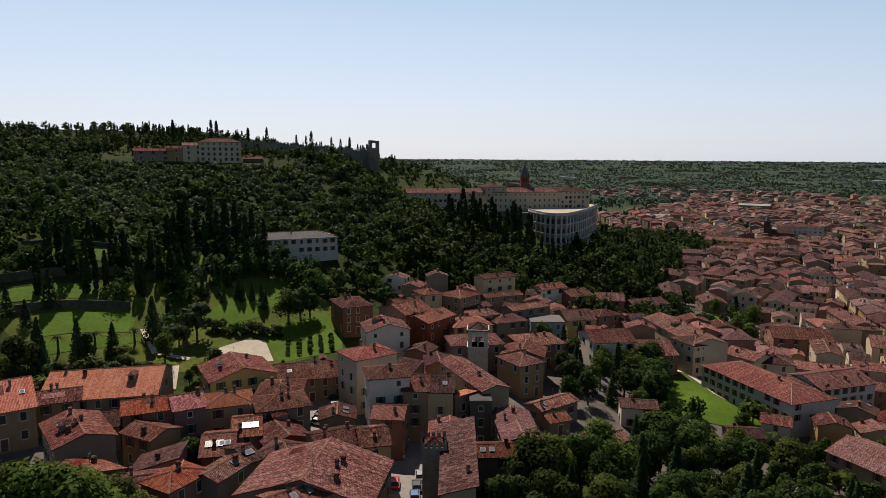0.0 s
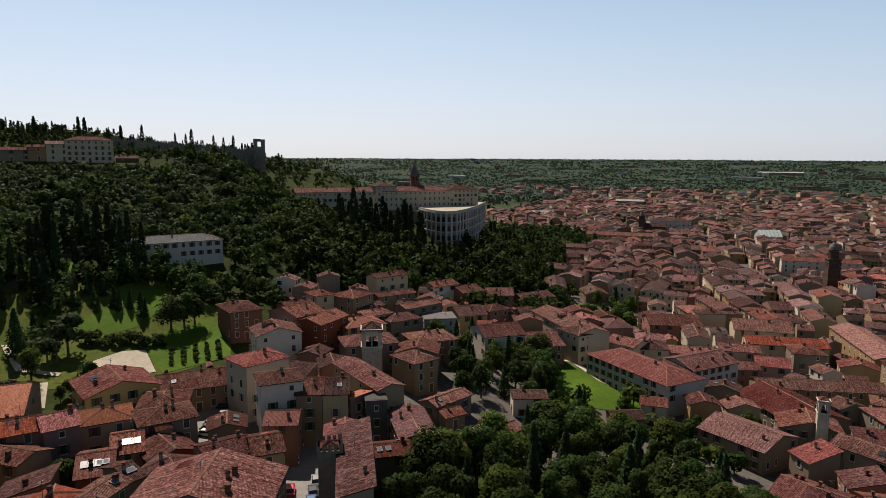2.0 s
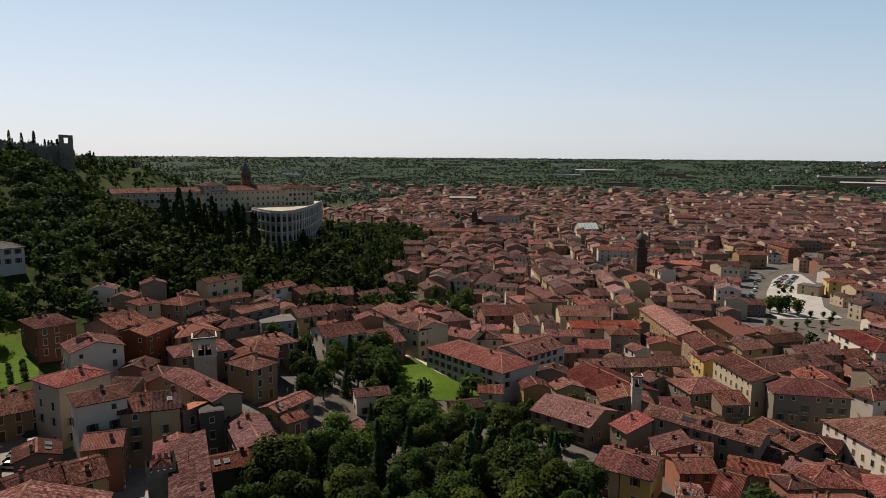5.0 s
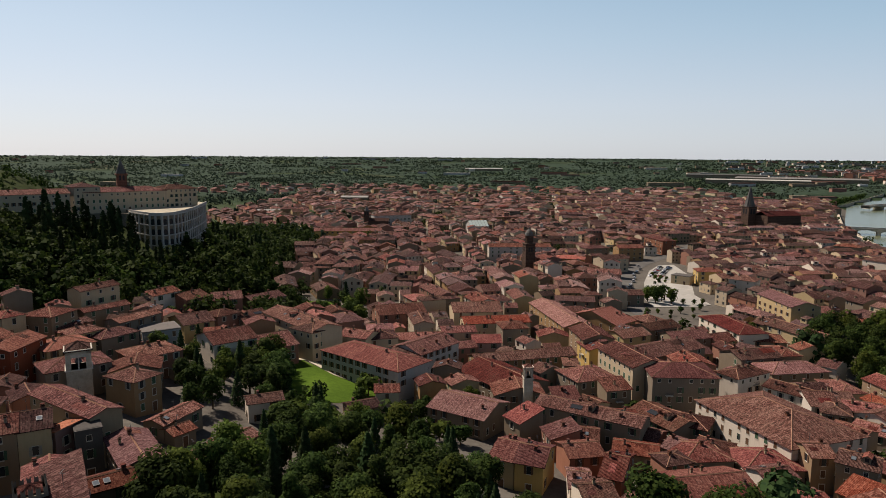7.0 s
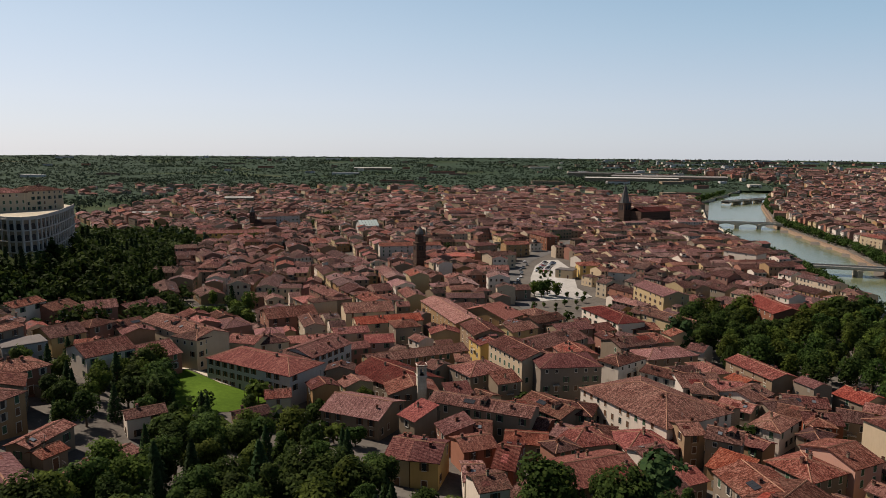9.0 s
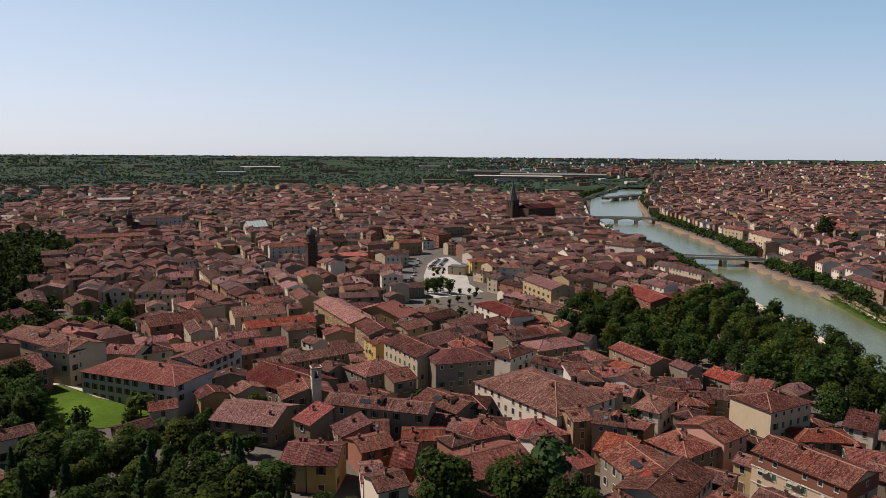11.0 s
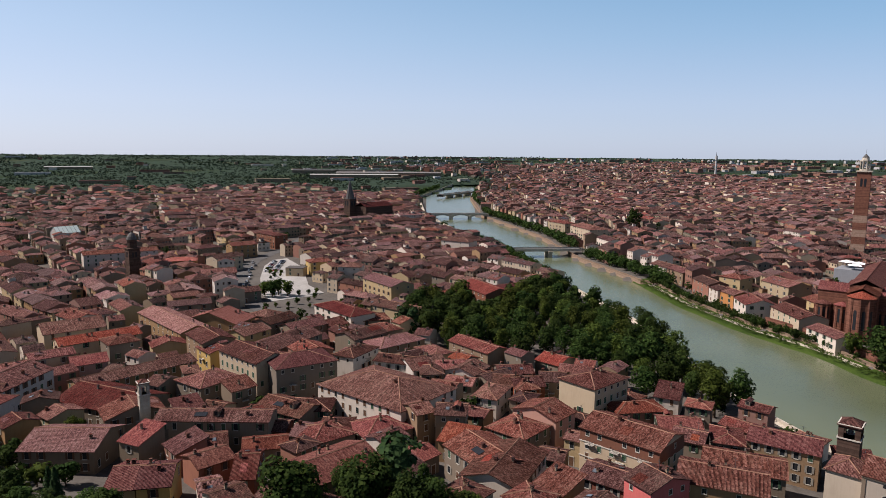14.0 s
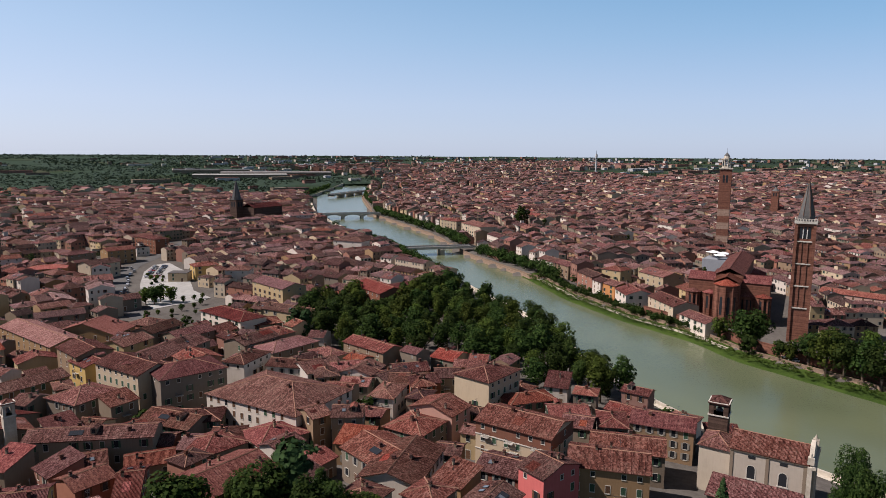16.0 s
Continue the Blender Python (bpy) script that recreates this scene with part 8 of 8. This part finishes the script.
for x_, y_ in ((84, 371), (90, 372), (95, 374), (60, 340), (66, 346), (72, 343), (78, 349), (85, 352), (70, 334), (90, 358), (58, 333), (82, 338)):
    tree(x_, y_, grow.uniform(2.6, 4.5), "broad")


def riverside():
    rng = random.Random(9)
    spots = []
    for _ in range(9000):
        x, y = rng.uniform(105, 248), rng.uniform(128, 332)
        if not within(PARK, x, y) or in_river(x, y, 7 + min(9, max(0, (y - 175) * 0.1))) or not clear_of(x, y, 3) or any((x - a) ** 2 + (y - b) ** 2 < 58 for a, b in spots):
            continue
        spots.append((x, y))
        tree(x, y, rng.uniform(10.5, 16), rng.choice(("broad", "broad", "broad", "tall")), rng.choice((0, 1, 1, 2)))
        if len(spots) > 150:
            break
    belt = [(along(NEARBANK, y) - 6 + rng.uniform(-2, 2), y, rng.uniform(7, 10), "broad", 1.2) for y in range(335, 570, 6)]
    belt += [(along(FARBANK, y) + rng.uniform(8, 14), y, rng.uniform(9, 12), "broad", 1.2) for y in range(318, 440, 4)]
    belt += [(along(FARBANK, y) + rng.uniform(8, 12), y, rng.uniform(9, 13), "broad", 1.2) for y in range(480, 840, 7)]
    belt += [(along(FARBANK, y) + rng.uniform(7, 10), y, rng.uniform(8, 12), "broad", 1.2) for y in range(1000, 1300, 9)]
    belt += [(along(NEARBANK, y) - rng.uniform(7, 12), y, rng.uniform(9, 14), "broad", 1.3) for y in range(1120, 1420, 8)]
    woods("bank_trees", "line of full-leaved trees along the quays", belt, M_LEAF, 280, 0.06, 21)
    for k in range(22):
        y = rng.uniform(150, 335)
        tree(along(FARBANK, y) + rng.uniform(5, 10), y, rng.uniform(2.5, 5.5), rng.choice(("bush", "broad")), 0)
    scrub = [(along(FARBANK, y) + rng.choice((rng.uniform(-0.5, 3), rng.uniform(-0.5, 2.5), rng.uniform(5.5, 11))), y, rng.uniform(0.7, 1.9), "bush", rng.uniform(1.2, 1.9)) for y in [30 + 0.36 * k for k in range(870)]]
    hedge = [(along(FARBANK, y) + rng.uniform(8.5, 12), y, rng.uniform(3.0, 5.5), "broad", rng.uniform(1.2, 1.7)) for y in [196 + 1.5 * k for k in range(94)]]
    woods("bank_trees", "band of low willows between the towpath and the quay", hedge, M_LEAF, 160, 0.08, 23)
    woods("bank_scrub", "dark green scrub and reeds on the river bank", scrub, M_LIGHT, 36, 0.14, 22)


def woods(name, label, items, mat, n, size, seed):
    """Many trees as one body of foliage."""
    rng = np.random.default_rng(seed)
    out = []
    protos = {}
    for x, y, h, kind, fat in items:
        if kind not in protos:
            protos[kind] = [crown_points(kind, n, rng) for _ in range(6)]
        p, d = protos[kind][int(rng.integers(0, 6))]
        t = rng.uniform(0, 6.28)
        c, s = math.cos(t), math.sin(t)
        q = np.stack([(p[:, 0] * c - p[:, 1] * s) * fat, (p[:, 0] * s + p[:, 1] * c) * fat, p[:, 2]], 1) * h
        dd = np.stack([d[:, 0] * c - d[:, 1] * s, d[:, 0] * s + d[:, 1] * c, d[:, 2]], 1)
        q += np.array([x, y, land(x, y) - 0.1 * h])
        out.append(leaf_cards(q, dd, size * h, rng))
    v = np.concatenate([o[0] for o in out]).reshape(-1, 3)
    ob = new(name, quads(name, v, np.arange(len(v)).reshape(-1, 4), [mat], None, np.concatenate([o[1] for o in out])))
    return tagged(ob, label, "woods", kind="stuff")


riverside()


def scatter(az, r, h, kinds, count, seed, cond=None, fat=(0.9, 1.3), free=3):
    rng = random.Random(seed)
    out = []
    for _ in range(count):
        a, q = rng.uniform(*az), math.sqrt(rng.uniform(r[0] ** 2, r[1] ** 2))
        x, y = at(a, q)
        if (cond and not cond(a, q, x, y)) or (free and not clear_of(x, y, free)) or in_river(x, y, 4):
            continue
        out.append((x, y, rng.uniform(*h), rng.choice(kinds), rng.uniform(*fat)))
    return out


def hill_ok(a, q, x, y):
    if -56 < a < -45 and q < 232:
        return False
    if -66.5 < a < -52.5 and 375 < q < 404:
        return False
    if -58.5 < a < -50 and 244 < q < 268:
        return False
    if a > -44 and q < 262:
        return False
    if -67 < a < -52.5 and q > 376:
        return False
    if -41.5 < a < -31 and q > 335:
        return False
    return not (a > -59.5 and q > 400)


woods("hillside_wood", "dense dark broadleaf wood on the hillside", scatter((-76, -28), (236, 430), (6, 11), ("broad", "broad", "tall"), 1500, 31, lambda a, q, x, y: hill_ok(a, q, x, y) and not (-75 < a < -49 and 285 < q < 385 and noise.noise(Vector((x / 30, y / 30, 0))) < 0.25)), M_LEAF, 100, 0.088, 1)
woods("crest_wood", "low trees and cypresses along the hill crest", scatter((-77, -59), (425, 500), (3.5, 7), ("broad", "broad", "conifer"), 420, 41), M_LEAF, 60, 0.11, 11)
woods("crest_wood", "scrubby trees behind the old town wall", scatter((-59, -42), (446, 490), (3, 6), ("broad", "conifer"), 200, 42), M_LEAF, 80, 0.095, 12)
woods("hillside_wood", "dark trees below the convent terraces", scatter((-44, -20), (262, 352), (8, 14), ("broad", "tall"), 330, 32, hill_ok), M_LEAF, 130, 0.076, 2)
woods("hillside_wood", "dark trees round the convent's end", scatter((-29, -19.5), (345, 520), (9, 15), ("broad", "conifer", "tall"), 320, 33), M_LEAF, 110, 0.08, 3)
woods("hillside_wood", "broad dark trees in the gardens beyond the convent", scatter((-27, -19), (500, 735), (9, 15), ("broad", "broad", "conifer"), 330, 63), M_LEAF, 70, 0.1, 33)
woods("hillside_wood", "lighter fresh-leaved trees among the hillside wood", scatter((-74, -30), (240, 420), (5, 9), ("broad", "tall"), 230, 48, hill_ok), M_LIGHT, 130, 0.076, 18)
woods("hillside_wood", "low dark trees under the convent terrace", scatter((-42, -33.5), (322, 368), (7, 12), ("broad", "conifer", "tall"), 230, 58), M_LEAF, 150, 0.065, 23)
woods("crest_wood", "trees over the far shoulder of the hill", scatter((-49, -34), (425, 640), (4, 8), ("broad", "broad", "conifer"), 420, 59, lambda a, q, x, y: not (a > -40 and q < 470)), M_LEAF, 55, 0.11, 24)
woods("crest_wood", "shrubs at the foot of the ruined tower", scatter((-51, -43), (394, 424), (2.5, 5), ("broad", "bush"), 120, 60), M_LEAF, 150, 0.07, 25)
woods("hillside_wood", "trees before the grey-roofed hall", scatter((-58, -50.5), (236, 262), (7, 11), ("broad", "tall"), 70, 49), M_LEAF, 230, 0.058, 19)
woods("olive_grove", "grey-green olive grove on terraces", scatter((-75, -45), (285, 392), (4, 6.5), ("olive",), 900, 34, hill_ok), M_OLIVE, 62, 0.125, 4)
woods("crest_wood", "close low trees round the hilltop villa", scatter((-68, -51.5), (350, 381), (2.5, 4.5), ("broad", "olive", "conifer"), 260, 81, free=2) + scatter((-68, -51.5), (406, 450), (3, 6), ("broad", "conifer"), 200, 82), M_LEAF, 60, 0.11, 31)
woods("olive_grove", "low olives round the hilltop villa", scatter((-67, -52), (345, 378), (2.5, 4), ("olive", "bush"), 150, 44), M_OLIVE, 150, 0.08, 14)
woods("hill_shrubs", "dark shrubs along the terraces under the old wall", scatter((-60, -44), (395, 428), (2, 4), ("bush",), 190, 45), M_LEAF, 120, 0.1, 15)
woods("garden_trees", "mixed garden trees and hedges on the slope", scatter((-76, -57), (196, 240), (4, 9), ("broad", "bush", "conifer"), 70, 35), M_LEAF, 240, 0.055, 5)
woods("town_trees", "trees in courtyards and gardens among roofs", scatter((-22, 66), (165, 1200), (5, 10), ("broad", "bush", "broad"), 3200, 36, lambda a, q, x, y: True, free=3), M_LEAF, 90, 0.085, 6)
woods("town_trees", "belts of trees beyond the roofs", scatter((-28, 4), (520, 1250), (8, 14), ("broad", "tall"), 360, 37, lambda a, q, x, y: a < -12 or q > 900, free=4), M_HAZYLEAF, 80, 0.1, 7)


def far_wood(seed, r0, r1, count, size, m, leaf, az0=-76, az1=70):
    rng = np.random.default_rng(seed)
    a = np.radians(rng.uniform(az0, az1, count))
    r = np.sqrt(rng.uniform(r0 ** 2, r1 ** 2, count))
    x, y = r * np.sin(a), r * np.cos(a)
    keep = []
    for i in range(count):
        g = noise.noise(Vector((x[i] / 260, y[i] / 260, seed)))
        west_side = math.degrees(a[i]) > 30
        if g > (0.12 if west_side else -0.22) and not in_river(x[i], y[i], 10) and clear_of(x[i], y[i], 6):
            keep.append(i)
    x, y = x[keep], y[keep]
    n = len(x)
    p, d = crown_points("broad", n * m, rng)
    h = rng.uniform(0.6, 1.35, (n, 1)).repeat(m, 0) * size
    z = np.array([land(u, v) for u, v in zip(x, y)]).repeat(m)
    q = p * h * np.array([1.7, 1.7, 1.0]) + np.stack([x.repeat(m), y.repeat(m), z - 0.25 * h[:, 0]], 1)
    v, out = leaf_cards(q, d, size * leaf, rng)
    v = v.reshape(-1, 3)
    ob = new("distant_woods", quads("distant_woods", v, np.arange(len(v)).reshape(-1, 4), [M_HAZYLEAF], None, out))
    tagged(ob, "dark green woods and hedges across the plain", "woods", kind="stuff")


far_wood(3, 1100, 2100, 12000, 9, 11, 0.21)


def canopy():
    """Closed woods of the plain: one rolling sheet of tree crowns with clearings."""
    azs = np.arange(-76.0, 70.01, 0.3)
    rads = [1180.0]
    while rads[-1] < 4820:
        rads.append(rads[-1] * 1.009)
    n = len(azs)
    verts = np.empty((len(rads) * n, 3))
    high = np.empty(len(rads) * n)
    k = 0
    for r in rads:
        for a in azs:
            x, y = at(a, r)
            lean = 0.30 if a > 32 else 0.0
            g = noise.noise(Vector((x / 300, y / 300, 2))) + 0.5 * noise.noise(Vector((x / 110, y / 110, 8))) - lean
            h = -1.5
            if g > -0.16 and not in_river(x, y, 14) and (int(x // 3), int(y // 3)) not in OCC:
                h = 3.0 + 2.0 * noise.noise(Vector((x / 45, y / 45, 1))) + 3.0 * noise.noise(Vector((x / 11, y / 11, 4)))
            verts[k] = x, y, land(x, y) + max(h, -1.5)
            high[k] = h
            k += 1
    idx = np.arange(len(verts)).reshape(len(rads), n)
    f = np.stack([idx[:-1, :-1], idx[:-1, 1:], idx[1:, 1:], idx[1:, :-1]], -1).reshape(-1, 4)
    f = f[(high[f] > 0).any(1)]
    ob = new("distant_woods", quads("distant_woods", verts, f[:, ::-1], [M_HAZYLEAF]))
    if sum(p.normal.z for p in ob.data.polygons[:200]) < 0:
        ob.data.flip_normals()
    tagged(ob, "dark green closed woods across the plain", "woods", kind="stuff")


canopy()
far_wood(4, 1900, 3100, 17000, 9.5, 7, 0.27)
far_wood(5, 3000, 4800, 15000, 11, 5, 0.36)


def plain_buildings():
    """Sheds, blocks and chimneys far out on the plain, joined."""
    rng = random.Random(12)
    s = Shell()
    for k_far in range(520):
        a = rng.uniform(-50, 70) if k_far < 160 else rng.uniform(16, 70)
        q = math.sqrt(rng.uniform(1350 ** 2, 4500 ** 2))
        if a < 8 and rng.random() < 0.55:
            continue
        x, y = at(a, q)
        if in_river(x, y, 20) or taken(x, y, 10, 10, 0):
            continue
        z = land(x, y)
        w, d, h = rng.choice(((18, 14, 7), (30, 16, 8), (60, 24, 7), (14, 12, 11), (90, 24, 7), (22, 14, 10)))
        m = rng.choice((0, 1, 2, 2, 4, 4, 6))
        s.box(x - w / 2, x + w / 2, y - d / 2, y + d / 2, z - 2, z + h + q * 0.0008, m)
        s.box(x - w / 2 - 0.4, x + w / 2 + 0.4, y - d / 2 - 0.4, y + d / 2 + 0.4, z + h + q * 0.0008, z + h + q * 0.0008 + 1.2, 3 if h < 20 and rng.random() < 0.6 else m)
        if h > 11:
            for fl in range(int(h / 3.2)):
                for k in range(int(w / 4)):
                    u = x - w / 2 + (k + 0.5) * 4
                    if u < x + w / 2 - 1:
                        s.face([(u - 0.7, y - d / 2 - 0.05, z + 1.5 + fl * 3.2), (u + 0.7, y - d / 2 - 0.05, z + 1.5 + fl * 3.2), (u + 0.7, y - d / 2 - 0.05, z + 3 + fl * 3.2), (u - 0.7, y - d / 2 - 0.05, z + 3 + fl * 3.2)], 5)
    ob = new("plain_buildings", s.mesh("plain_buildings", [FAR_PALE, FAR_PALE, FAR_WALL["greige"], FAR_ROOF["old"], FAR_WALL["rose"], M_PANE, FAR_WALL["white"]]))
    tagged(ob, "scattered pale sheds and apartment blocks on the plain", "buildings", kind="stuff")


plain_buildings()


def long_shed(az, r, w, d, h, ang, m, label):
    x, y = at(az, r)
    root = root_at("warehouse", x, y, land(x, y), ang, label, "warehouse", "warehouses")
    s = Shell()
    s.box(-w / 2, w / 2, -d / 2, d / 2, -2, h)
    shell_part("wall", s, [FAR_WALL["greige"]], root)
    s = Shell()
    n = max(2, int(d / 14))
    for k in range(n):
        y0 = -d / 2 + d * k / n
        y1 = -d / 2 + d * (k + 1) / n
        s.slope((-w / 2, y0, h), (w / 2, y0, h), (w / 2, (y0 + y1) / 2, h + 2.2), (-w / 2, (y0 + y1) / 2, h + 2.2))
        s.slope((w / 2, y1, h), (-w / 2, y1, h), (-w / 2, (y0 + y1) / 2, h + 2.2), (w / 2, (y0 + y1) / 2, h + 2.2))
    shell_part("roof", s, [m], root)


long_shed(20.5, 2150, 330, 80, 13, -20, ROOF["grey"], "long low grey warehouse with a ridged roof")
long_shed(17.6, 2020, 260, 40, 12, -18, M_PLAZA, "long pale warehouse roof beyond the town")
long_shed(15.4, 2350, 240, 50, 12, -16, ROOF["greytile"], "long low grey warehouse with a ridged roof")
long_shed(-4.0, 2700, 150, 40, 11, 4, M_PLAZA, "pale greenhouse roof among the fields")
long_shed(-31.2, 900, 60, 20, 9, 30, M_PLAZA, "pale-roofed shed beyond the convent")
long_shed(-22.5, 880, 40, 18, 9, 20, M_PLAZA, "pale-roofed shed beyond the gardens")
long_shed(-15.0, 1150, 46, 20, 9, 10, M_PLAZA, "pale-roofed hall beyond the roofs")
